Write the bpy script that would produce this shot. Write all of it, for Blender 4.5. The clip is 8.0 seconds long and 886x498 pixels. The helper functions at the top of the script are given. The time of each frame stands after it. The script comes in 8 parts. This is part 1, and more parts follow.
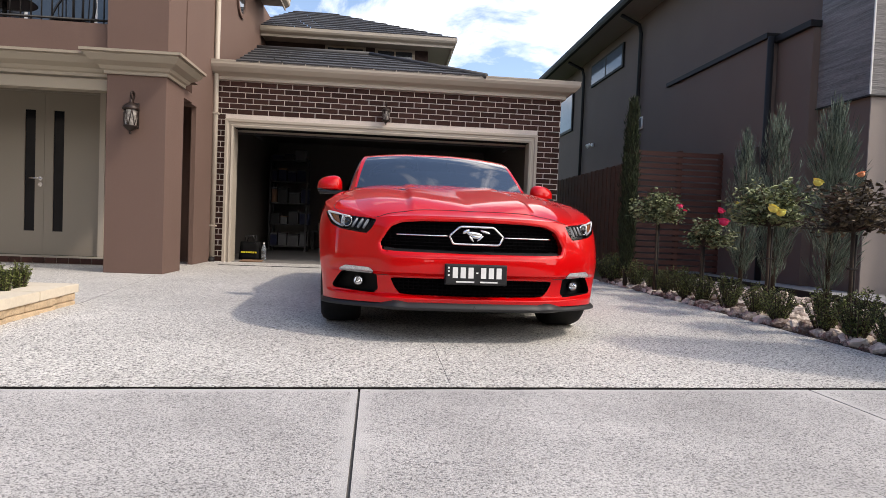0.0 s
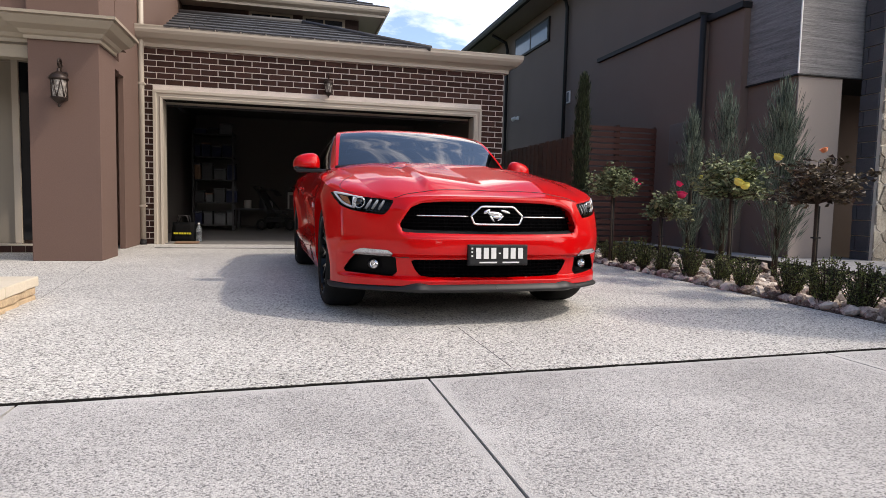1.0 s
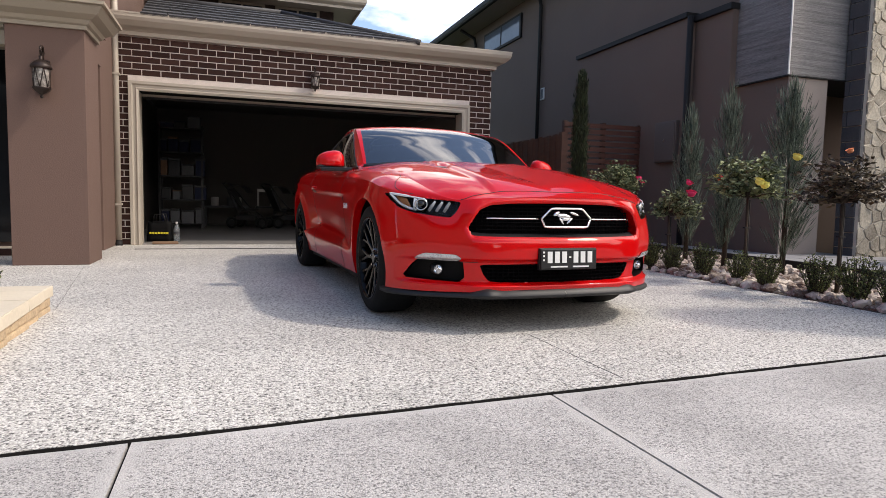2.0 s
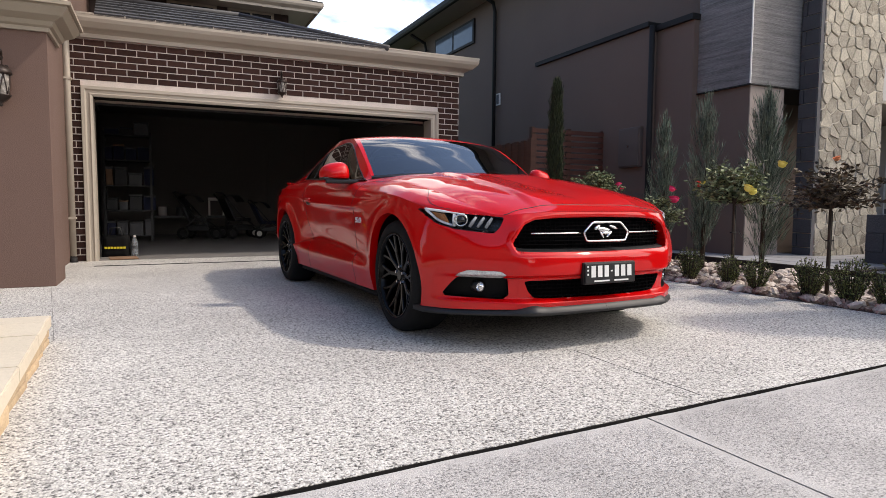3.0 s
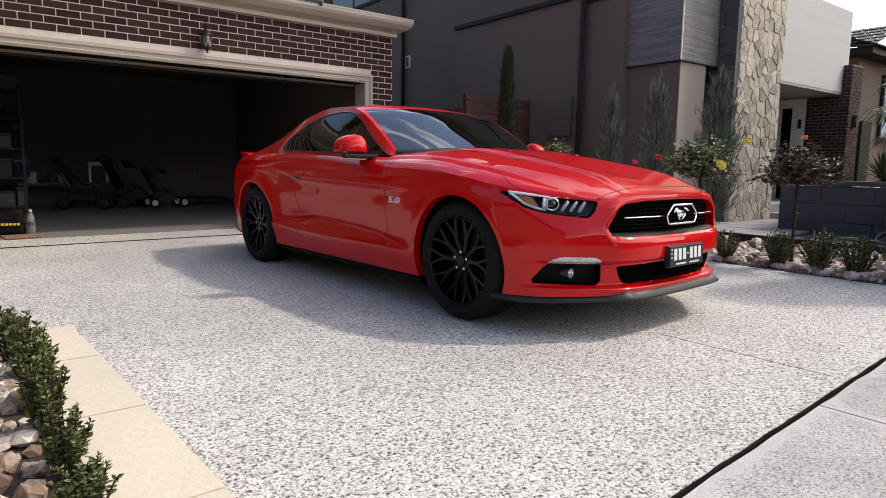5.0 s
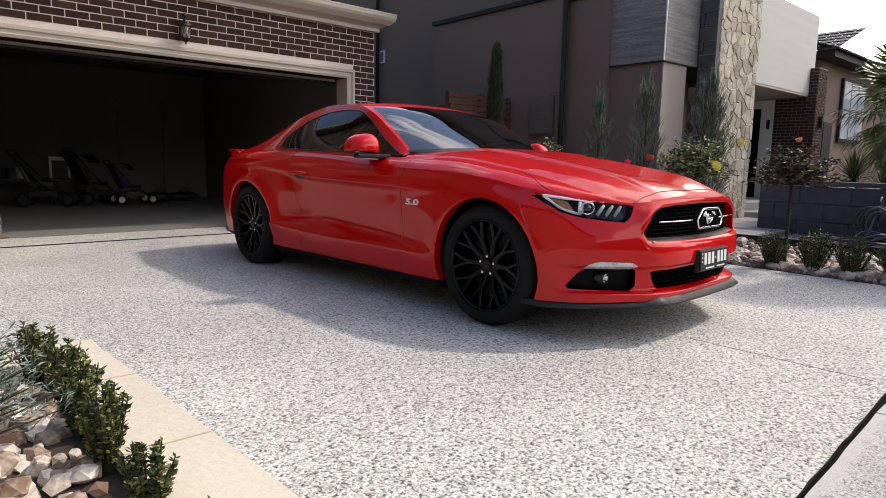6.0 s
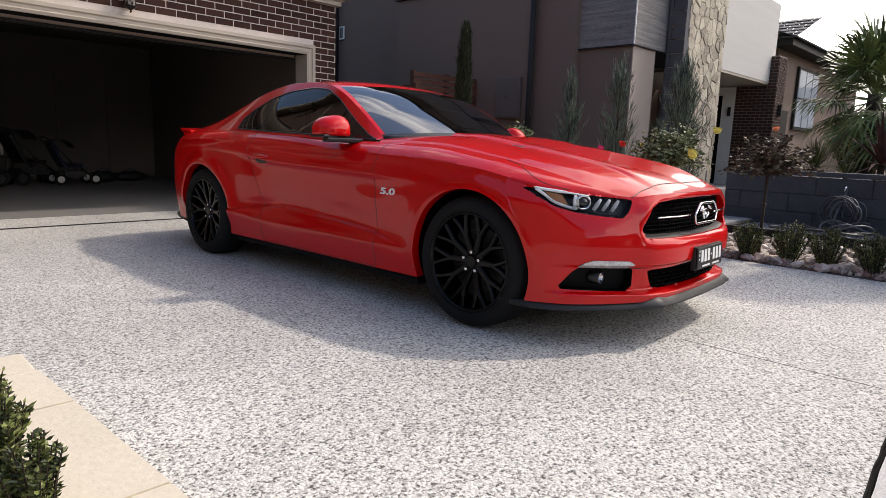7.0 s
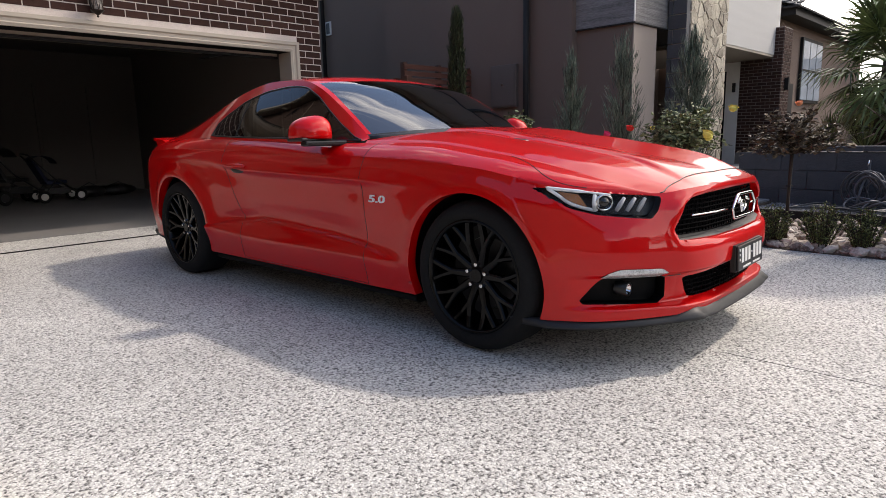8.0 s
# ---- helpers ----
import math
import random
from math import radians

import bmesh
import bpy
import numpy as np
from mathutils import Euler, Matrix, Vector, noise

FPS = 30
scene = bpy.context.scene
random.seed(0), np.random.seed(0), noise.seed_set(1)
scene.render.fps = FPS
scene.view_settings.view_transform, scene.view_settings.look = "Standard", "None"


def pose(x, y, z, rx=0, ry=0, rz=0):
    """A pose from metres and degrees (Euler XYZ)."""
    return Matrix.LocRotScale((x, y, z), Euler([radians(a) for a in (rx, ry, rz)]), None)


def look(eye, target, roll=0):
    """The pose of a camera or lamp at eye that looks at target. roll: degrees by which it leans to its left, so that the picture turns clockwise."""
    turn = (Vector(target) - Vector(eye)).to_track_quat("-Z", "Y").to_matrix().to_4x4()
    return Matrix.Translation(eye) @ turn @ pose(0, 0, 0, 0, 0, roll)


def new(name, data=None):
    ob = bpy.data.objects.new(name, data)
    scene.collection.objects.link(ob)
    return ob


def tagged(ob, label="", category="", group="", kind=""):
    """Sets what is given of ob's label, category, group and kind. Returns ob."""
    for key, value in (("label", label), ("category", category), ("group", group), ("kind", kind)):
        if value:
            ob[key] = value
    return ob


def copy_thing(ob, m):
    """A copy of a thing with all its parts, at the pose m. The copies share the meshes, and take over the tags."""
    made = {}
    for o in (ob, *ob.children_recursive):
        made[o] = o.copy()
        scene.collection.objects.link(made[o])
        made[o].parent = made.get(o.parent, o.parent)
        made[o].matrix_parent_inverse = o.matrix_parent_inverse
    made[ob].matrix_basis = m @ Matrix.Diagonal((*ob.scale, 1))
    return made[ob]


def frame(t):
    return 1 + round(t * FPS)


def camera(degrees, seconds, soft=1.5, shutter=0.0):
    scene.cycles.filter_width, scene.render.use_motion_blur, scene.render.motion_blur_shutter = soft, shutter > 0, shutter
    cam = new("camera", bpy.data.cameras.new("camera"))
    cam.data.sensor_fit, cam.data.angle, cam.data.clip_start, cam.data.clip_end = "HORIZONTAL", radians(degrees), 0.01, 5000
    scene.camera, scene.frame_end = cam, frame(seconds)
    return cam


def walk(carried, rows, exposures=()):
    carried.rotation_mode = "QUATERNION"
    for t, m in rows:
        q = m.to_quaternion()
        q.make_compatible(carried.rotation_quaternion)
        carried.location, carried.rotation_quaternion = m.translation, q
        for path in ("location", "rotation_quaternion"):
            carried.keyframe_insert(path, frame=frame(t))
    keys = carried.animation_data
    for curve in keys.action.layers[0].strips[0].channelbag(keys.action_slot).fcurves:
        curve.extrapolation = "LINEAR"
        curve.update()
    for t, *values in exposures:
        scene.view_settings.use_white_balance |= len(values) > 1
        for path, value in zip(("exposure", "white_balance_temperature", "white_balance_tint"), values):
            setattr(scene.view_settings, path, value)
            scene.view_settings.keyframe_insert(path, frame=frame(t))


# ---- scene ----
cam = camera(71.5, 8.0, soft=0.8)
PATH = [
    (0, (0.183, -0.143, 0.677), (0.367, 1.847, 0.607), 2.3),
    (0.2, (0.042, -0.127, 0.680), (0.297, 1.854, 0.577), 2.0),
    (0.5, (-0.148, -0.051, 0.685), (0.136, 1.926, 0.575), 3.0),
    (1, (-0.449, 0.031, 0.701), (0.032, 1.966, 0.552), 1.3),
    (1.2, (-0.573, 0.089, 0.727), (-0.069, 2.019, 0.581), 1.2),
    (1.5, (-0.755, 0.195, 0.724), (-0.194, 2.109, 0.585), 1.9),
    (1.7, (-0.872, 0.274, 0.715), (-0.278, 2.178, 0.566), 1.7),
    (2.8, (-1.451, 0.622, 0.778), (-0.660, 2.453, 0.621), 0.5),
    (3, (-1.535, 0.693, 0.783), (-0.698, 2.504, 0.635), 0.4),
    (3.2, (-1.639, 0.770, 0.777), (-0.742, 2.548, 0.594), 0.8),
    (3.5, (-1.775, 0.912, 0.799), (-0.892, 2.693, 0.581), 1.7),
    (3.8, (-1.932, 1.007, 0.820), (-1.019, 2.776, 0.621), 2.4),
    (4, (-2.018, 1.097, 0.826), (-1.052, 2.837, 0.629), 3.8),
    (4.2, (-2.144, 1.164, 0.844), (-1.168, 2.896, 0.622), 2.2),
    (4.5, (-2.255, 1.299, 0.87), (-1.233, 3.007, 0.683), 1.3),
    (4.7, (-2.32, 1.388, 0.875), (-1.21, 3.037, 0.654), 1.1),
    (5.8, (-2.628, 1.757, 0.903), (-1.329, 3.251, 0.620), 0.6),
    (6, (-2.642, 1.821, 0.909), (-1.332, 3.306, 0.63), 1.1),
    (6.3, (-2.638, 1.902, 0.911), (-1.325, 3.375, 0.582), 0.6),
    (6.5, (-2.616, 1.991, 0.916), (-1.295, 3.454, 0.578), 0.8),
    (6.8, (-2.578, 2.054, 0.928), (-1.212, 3.475, 0.591), 0.4),
    (7, (-2.543, 2.126, 0.938), (-1.134, 3.505, 0.602), 2.0),
    (7.3, (-2.449, 2.218, 0.945), (-0.952, 3.503, 0.616), 1.2),
    (7.5, (-2.425, 2.266, 0.949), (-0.899, 3.511, 0.599), 1.4),
    (8, (-2.228, 2.415, 0.962), (-0.828, 3.798, 0.603), -1.2),
]
walk(cam, [(t, look(eye, target, roll)) for t, eye, target, roll in PATH])

# ---- light ----
SUN_TO = Vector((0.82, -0.35, 1.0)).normalized()
EXPOSURE = -0.09
scene.view_settings.exposure = EXPOSURE
scene.view_settings.use_white_balance = True
scene.view_settings.white_balance_temperature = 7150
scene.view_settings.white_balance_tint = 14
world = bpy.data.worlds.new("sky")
scene.world = world
world.use_nodes = True
wn, wl = world.node_tree.nodes, world.node_tree.links
wn.clear()
w_out = wn.new("ShaderNodeOutputWorld")
w_bg = wn.new("ShaderNodeBackground")
w_sky = wn.new("ShaderNodeTexSky")
w_sky.sky_type = "NISHITA"
w_sky.sun_disc = False
w_sky.sun_elevation = math.asin(SUN_TO.z)
w_sky.sun_rotation = math.atan2(SUN_TO.x, SUN_TO.y)
w_sky.air_density, w_sky.dust_density, w_sky.ozone_density = 1.0, 0.8, 2.5
w_tc = wn.new("ShaderNodeTexCoord")
w_map = wn.new("ShaderNodeMapping")
w_map.inputs["Scale"].default_value = (1.0, 1.0, 2.6)
w_map.inputs["Location"].default_value = (0.32, 0.1, 0.2)
w_noise = wn.new("ShaderNodeTexNoise")
w_noise.inputs["Scale"].default_value = 2.3
w_noise.inputs["Detail"].default_value = 9.0
w_noise.inputs["Roughness"].default_value = 0.58
w_noise.inputs["Distortion"].default_value = 0.35
w_ramp = wn.new("ShaderNodeValToRGB")
w_ramp.color_ramp.elements[0].position = 0.40
w_ramp.color_ramp.elements[1].position = 0.60
w_low = wn.new("ShaderNodeVectorMath")
w_low.operation = "DOT_PRODUCT"
w_low.inputs[1].default_value = (0.25, -0.05, -0.17)
w_add = wn.new("ShaderNodeMath")
w_add.operation = "ADD"
w_mix = wn.new("ShaderNodeMix")
w_mix.data_type = "RGBA"
w_mix.inputs["B"].default_value = (13.0, 12.9, 12.8, 1.0)
wl.new(w_tc.outputs["Generated"], w_map.inputs["Vector"])
wl.new(w_map.outputs["Vector"], w_noise.inputs["Vector"])
wl.new(w_tc.outputs["Generated"], w_low.inputs[0])
wl.new(w_noise.outputs["Fac"], w_add.inputs[0])
wl.new(w_low.outputs["Value"], w_add.inputs[1])
wl.new(w_add.outputs[0], w_ramp.inputs["Fac"])
wl.new(w_ramp.outputs["Color"], w_mix.inputs["Factor"])
wl.new(w_sky.outputs["Color"], w_mix.inputs["A"])
wl.new(w_mix.outputs["Result"], w_bg.inputs["Color"])
w_bg.inputs["Strength"].default_value = 0.27
wl.new(w_bg.outputs["Background"], w_out.inputs["Surface"])
sun_data = bpy.data.lights.new("sun", "SUN")
sun_data.energy, sun_data.angle, sun_data.color = 2.56, radians(3.0), (1.0, 0.955, 0.9)
sun = new("sun", sun_data)
sun.matrix_world = look(SUN_TO * 40, (0, 0, 0))


# ---- materials ----
def make_mat(name, base, rough=0.6, metal=0.0, vary=0.12, scale=8.0, fine=90.0, bump=0.0, bump_scale=60.0,
             coat=0.0, second=None, spec=0.5, island=0.0, objrand=0.0, trans=0.0, ior=1.45, alpha=1.0, emit=None, emit_str=0.0, stretch=(1, 1, 1)):
    """A Principled material with colour variation at two scales and a fine relief."""
    m = bpy.data.materials.new(name)
    m.use_nodes = True
    n, l = m.node_tree.nodes, m.node_tree.links
    b = n["Principled BSDF"]
    b.inputs["Roughness"].default_value = rough
    b.inputs["Metallic"].default_value = metal
    b.inputs["Coat Weight"].default_value = coat
    b.inputs["Coat Roughness"].default_value = 0.03
    b.inputs["Specular IOR Level"].default_value = spec
    b.inputs["Transmission Weight"].default_value = trans
    b.inputs["IOR"].default_value = ior
    b.inputs["Alpha"].default_value = alpha
    if emit:
        b.inputs["Emission Color"].default_value = (*emit, 1)
        b.inputs["Emission Strength"].default_value = emit_str
    tc = n.new("ShaderNodeTexCoord")
    mp = n.new("ShaderNodeMapping")
    mp.inputs["Scale"].default_value = stretch
    l.new(tc.outputs["Object"], mp.inputs["Vector"])
    big = n.new("ShaderNodeTexNoise")
    big.inputs["Scale"].default_value = scale
    big.inputs["Detail"].default_value = 5
    small = n.new("ShaderNodeTexNoise")
    small.inputs["Scale"].default_value = fine
    small.inputs["Detail"].default_value = 3
    for t in (big, small):
        l.new(mp.outputs["Vector"], t.inputs["Vector"])
    add = n.new("ShaderNodeMath")
    add.operation = "ADD"
    l.new(big.outputs["Fac"], add.inputs[0])
    l.new(small.outputs["Fac"], add.inputs[1])
    last = add.outputs[0]
    if island or objrand:
        if island:
            g = n.new("ShaderNodeNewGeometry")
            src = g.outputs["Random Per Island"]
        else:
            g = n.new("ShaderNodeObjectInfo")
            src = g.outputs["Random"]
        sc = n.new("ShaderNodeMath")
        sc.operation = "MULTIPLY_ADD"
        sc.inputs[1].default_value = (island or objrand)
        sc.inputs[2].default_value = -(island or objrand) / 2
        l.new(src, sc.inputs[0])
        a2 = n.new("ShaderNodeMath")
        a2.operation = "ADD"
        l.new(last, a2.inputs[0])
        l.new(sc.outputs[0], a2.inputs[1])
        last = a2.outputs[0]
    ramp = n.new("ShaderNodeMapRange")
    ramp.inputs["From Min"].default_value = 0.6
    ramp.inputs["From Max"].default_value = 1.4
    l.new(last, ramp.inputs["Value"])
    mix = n.new("ShaderNodeMix")
    mix.data_type = "RGBA"
    lo = tuple(c * (1 - vary) for c in base)
    hi = second if second else tuple(min(1.0, c * (1 + vary)) for c in base)
    mix.inputs["A"].default_value = (*lo, 1)
    mix.inputs["B"].default_value = (*hi, 1)
    l.new(ramp.outputs["Result"], mix.inputs["Factor"])
    l.new(mix.outputs["Result"], b.inputs["Base Color"])
    if bump:
        bn = n.new("ShaderNodeTexNoise")
        bn.inputs["Scale"].default_value = bump_scale
        bn.inputs["Detail"].default_value = 4
        l.new(mp.outputs["Vector"], bn.inputs["Vector"])
        bp = n.new("ShaderNodeBump")
        bp.inputs["Strength"].default_value = bump
        bp.inputs["Distance"].default_value = 0.01
        l.new(bn.outputs["Fac"], bp.inputs["Height"])
        l.new(bp.outputs["Normal"], b.inputs["Normal"])
    return m


def aggregate_mat(name, pale, mid, dark, cell, wash, bump=0.6, stain=(0.82, 1.1, 0.9), trowelled=False):
    """Exposed-aggregate concrete: small stones in a pale paste, with soft stains and, if asked, trowelled slab edges."""
    m = bpy.data.materials.new(name)
    m.use_nodes = True
    n, l = m.node_tree.nodes, m.node_tree.links
    b = n["Principled BSDF"]
    b.inputs["Roughness"].default_value = 0.75
    tc = n.new("ShaderNodeTexCoord")
    v1 = n.new("ShaderNodeTexVoronoi")
    v1.inputs["Scale"].default_value = cell
    wob = n.new("ShaderNodeTexNoise")
    wob.inputs["Scale"].default_value = cell * 0.55
    wob.inputs["Detail"].default_value = 2
    l.new(tc.outputs["Object"], wob.inputs["Vector"])
    amt = n.new("ShaderNodeVectorMath")
    amt.operation = "MULTIPLY_ADD"
    amt.inputs[1].default_value = (1.6 / cell,) * 3
    l.new(wob.outputs["Color"], amt.inputs[0])
    l.new(tc.outputs["Object"], amt.inputs[2])
    l.new(amt.outputs["Vector"], v1.inputs["Vector"])
    sep = n.new("ShaderNodeSeparateColor")
    l.new(v1.outputs["Color"], sep.inputs["Color"])
    fleck = n.new("ShaderNodeTexNoise")
    fleck.inputs["Scale"].default_value = cell * 0.85
    fleck.inputs["Detail"].default_value = 3
    fleck.inputs["Roughness"].default_value = 0.6
    fleck.inputs["Distortion"].default_value = 0.6
    l.new(tc.outputs["Object"], fleck.inputs["Vector"])
    fr_ = n.new("ShaderNodeMapRange")
    fr_.inputs["From Min"].default_value, fr_.inputs["From Max"].default_value = 0.34, 0.64
    l.new(fleck.outputs["Fac"], fr_.inputs["Value"])
    both_ = n.new("ShaderNodeMix")
    both_.inputs["Factor"].default_value = 0.58
    l.new(sep.outputs["Red"], both_.inputs["A"])
    l.new(fr_.outputs["Result"], both_.inputs["B"])
    r = n.new("ShaderNodeValToRGB")
    e = r.color_ramp.elements
    e[0].position, e[0].color = 0.20, (*dark, 1)
    e[1].position, e[1].color = 0.70, (*pale, 1)
    k = e.new(0.36)
    k.color = (*mid, 1)
    k = e.new(0.52)
    k.color = (*[0.4 * a + 0.6 * c for a, c in zip(mid, pale)], 1)
    l.new(both_.outputs["Result"], r.inputs["Fac"])
    edge = n.new("ShaderNodeMapRange")
    edge.inputs["From Min"].default_value = 0.55
    edge.inputs["From Max"].default_value = 0.95
    l.new(v1.outputs["Distance"], edge.inputs["Value"])
    paste = n.new("ShaderNodeMix")
    paste.data_type = "RGBA"
    paste.inputs["B"].default_value = (*wash, 1)
    l.new(edge.outputs["Result"], paste.inputs["Factor"])
    l.new(r.outputs["Color"], paste.inputs["A"])
    st = n.new("ShaderNodeTexNoise")
    st.inputs["Scale"].default_value = stain[2]
    st.inputs["Detail"].default_value = 7
    st.inputs["Roughness"].default_value = 0.62
    l.new(tc.outputs["Object"], st.inputs["Vector"])
    sr = n.new("ShaderNodeMapRange")
    sr.inputs["From Min"].default_value, sr.inputs["From Max"].default_value = 0.3, 0.7
    sr.inputs["To Min"].default_value, sr.inputs["To Max"].default_value = stain[0], stain[1]
    l.new(st.outputs["Fac"], sr.inputs["Value"])
    face = paste.outputs["Result"]
    if trowelled:
        def calc(op, a, c):
            q = n.new("ShaderNodeMath")
            q.operation = op
            for k_, v_ in enumerate((a, c)):
                if isinstance(v_, (int, float)):
                    q.inputs[k_].default_value = v_
                else:
                    l.new(v_, q.inputs[k_])
            return q.outputs[0]
        xyz = n.new("ShaderNodeSeparateXYZ")
        l.new(tc.outputs["Object"], xyz.inputs[0])
        px, py = xyz.outputs["X"], xyz.outputs["Y"]
        wav = n.new("ShaderNodeTexNoise")
        wav.inputs["Scale"].default_value = 14.0
        wav.inputs["Detail"].default_value = 6
        l.new(tc.outputs["Object"], wav.inputs["Vector"])
        near = calc("ABSOLUTE", calc("SUBTRACT", px, calc("SUBTRACT", 0.133, calc("MULTIPLY", py, 0.0165))), 0.0)
        near = calc("MINIMUM", near, calc("ABSOLUTE", calc("SUBTRACT", px, 2.155), 0.0))
        near = calc("MINIMUM", near, calc("ABSOLUTE", calc("SUBTRACT", px, -1.337), 0.0))
        near = calc("MINIMUM", near, calc("SUBTRACT", calc("ADD", 2.396, calc("MULTIPLY", px, 0.055)), py))
        near = calc("ADD", near, calc("MULTIPLY", calc("SUBTRACT", wav.outputs["Fac"], 0.5), 0.13))
        band = n.new("ShaderNodeMapRange")
        band.interpolation_type = "SMOOTHSTEP"
        band.inputs["From Min"].default_value, band.inputs["From Max"].default_value = 0.02, 0.065
        band.inputs["To Min"].default_value, band.inputs["To Max"].default_value = 0.8, 0.0
        l.new(near, band.inputs["Value"])
        rim = n.new("ShaderNodeMix")
        rim.data_type = "RGBA"
        rim.inputs["B"].default_value = (*[0.45 * a + 0.55 * c for a, c in zip(wash, pale)], 1)
        l.new(band.outputs["Result"], rim.inputs["Factor"])
        l.new(face, rim.inputs["A"])
        face = rim.outputs["Result"]
    mul = n.new("ShaderNodeVectorMath")
    mul.operation = "SCALE"
    l.new(face, mul.inputs[0])
    l.new(sr.outputs["Result"], mul.inputs["Scale"])
    l.new(mul.outputs["Vector"], b.inputs["Base Color"])
    bp = n.new("ShaderNodeBump")
    bp.invert = True
    bp.inputs["Strength"].default_value = bump
    bp.inputs["Distance"].default_value = 0.004
    l.new(v1.outputs["Distance"], bp.inputs["Height"])
    l.new(bp.outputs["Normal"], b.inputs["Normal"])
    return m


M_DRIVE = aggregate_mat("exposed_aggregate", (0.72, 0.700, 0.652), (0.28, 0.267, 0.245), (0.07, 0.066, 0.062), 98.0, (0.50, 0.482, 0.448), 0.9)
M_FOOTPATH = aggregate_mat("worn_concrete", (0.56, 0.540, 0.518), (0.28, 0.269, 0.258), (0.12, 0.116, 0.112), 165.0, (0.43, 0.418, 0.40), 0.6, (0.74, 1.12, 1.6), True)
M_JOINT = make_mat("joint_filler", (0.022, 0.021, 0.02), 1.0, spec=0.02)
M_TOOLED = make_mat("tooled_joint", (0.10, 0.096, 0.09), 0.95, vary=0.3, spec=0.1)
M_SOIL = make_mat("soil", (0.06, 0.045, 0.035), 0.95, vary=0.4, bump=1.0, bump_scale=40)
M_GRASS = make_mat("verge", (0.06, 0.09, 0.03), 0.95, vary=0.5, scale=1.0, bump=1.0)
M_RENDER = make_mat("taupe_render", (0.140, 0.087, 0.069), 0.85, vary=0.06, scale=1.5, bump=0.25, bump_scale=160)
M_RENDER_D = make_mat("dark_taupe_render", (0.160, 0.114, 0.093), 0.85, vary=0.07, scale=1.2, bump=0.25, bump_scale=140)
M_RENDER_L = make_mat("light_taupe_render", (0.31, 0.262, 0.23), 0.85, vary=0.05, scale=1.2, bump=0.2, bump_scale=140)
M_CREAM = make_mat("cream_paint", (0.42, 0.37, 0.305), 0.45, vary=0.04, scale=2.0, bump=0.03)
M_FASCIA = make_mat("cream_fascia_paint", (0.32, 0.275, 0.212), 0.55, vary=0.05, scale=2.0, bump=0.03, spec=0.3)
# cream of doors and porch ceiling, with the porch's shade put into the colour
M_CREAM_SHADED = make_mat("shaded_porch_cream", (0.235, 0.205, 0.165), 0.4, vary=0.03, scale=2.0)
M_MORTAR = make_mat("mortar", (0.62, 0.55, 0.50), 0.9, vary=0.12, bump=0.3)
M_BRICK = make_mat("brown_brick", (0.048, 0.023, 0.018), 0.8, vary=0.3, scale=14, bump=0.35, bump_scale=90, objrand=0.8, spec=0.2)
M_TILE = make_mat("slate_grey_roof_tile", (0.055, 0.055, 0.058), 0.65, vary=0.2, scale=3, bump=0.15, island=0.4)
M_SANDSTONE = make_mat("cream_sandstone", (0.60, 0.532, 0.42), 0.8, vary=0.08, scale=3, fine=40, bump=0.2, bump_scale=70, objrand=0.2)
M_ROUGHSTONE = make_mat("split_sandstone", (0.48, 0.36, 0.23), 0.9, vary=0.3, scale=9, bump=1.0, bump_scale=22, objrand=0.5)
M_ROCK = make_mat("pale_garden_rock", (0.25, 0.16, 0.12), 0.85, vary=0.5, second=(0.70, 0.61, 0.53), scale=7, fine=60, bump=0.6, bump_scale=30, island=0.9)
M_ROCK_P = make_mat("broken_garden_stone", (0.44, 0.28, 0.19), 0.85, vary=0.5, second=(0.74, 0.66, 0.56), scale=9, fine=60, bump=0.6, bump_scale=30, island=1.1)
M_PANEL = make_mat("pale_grey_panel", (0.50, 0.49, 0.475), 0.75, vary=0.08, scale=1.2, bump=0.25, bump_scale=30, stretch=(0.5, 0.5, 6))
# off-white plaster, its colour darkened to carry the garage's deep shade
M_PLASTER_SHADED = make_mat("shaded_garage_plaster", (0.115, 0.104, 0.094), 0.8, vary=0.05, scale=1.0)
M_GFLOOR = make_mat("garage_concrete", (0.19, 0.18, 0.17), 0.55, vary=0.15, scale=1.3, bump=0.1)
M_BLACKPL = make_mat("black_plastic", (0.018, 0.018, 0.019), 0.45, vary=0.2)
M_SATIN = make_mat("satin_black_trim", (0.012, 0.012, 0.013), 0.32, vary=0.15)
M_GREYPL = make_mat("grey_plastic", (0.075, 0.078, 0.085), 0.42, vary=0.1)
M_RUBBER = make_mat("tyre_rubber", (0.011, 0.011, 0.011), 0.85, vary=0.25, bump=0.15, spec=0.25)
M_CHROME = make_mat("chrome", (0.75, 0.75, 0.76), 0.12, metal=1.0, vary=0.02)
M_IRON = make_mat("wrought_iron", (0.015, 0.014, 0.013), 0.5, vary=0.2)
M_BRONZE = make_mat("dark_bronze", (0.03, 0.02, 0.016), 0.42, metal=0.4, vary=0.3)
M_WOOD_D = make_mat("dark_stained_timber", (0.075, 0.03, 0.018), 0.6, vary=0.3, scale=4, bump=0.2, stretch=(1, 1, 6), objrand=0.5)
M_WOOD_S = make_mat("red_brown_slat_timber", (0.105, 0.037, 0.024), 0.55, vary=0.28, scale=4, bump=0.15, stretch=(0.4, 1, 6), objrand=0.4)
M_BLUESTONE = make_mat("bluestone_paving", (0.27, 0.268, 0.27), 0.75, vary=0.15, scale=3, bump=0.3, objrand=0.3)
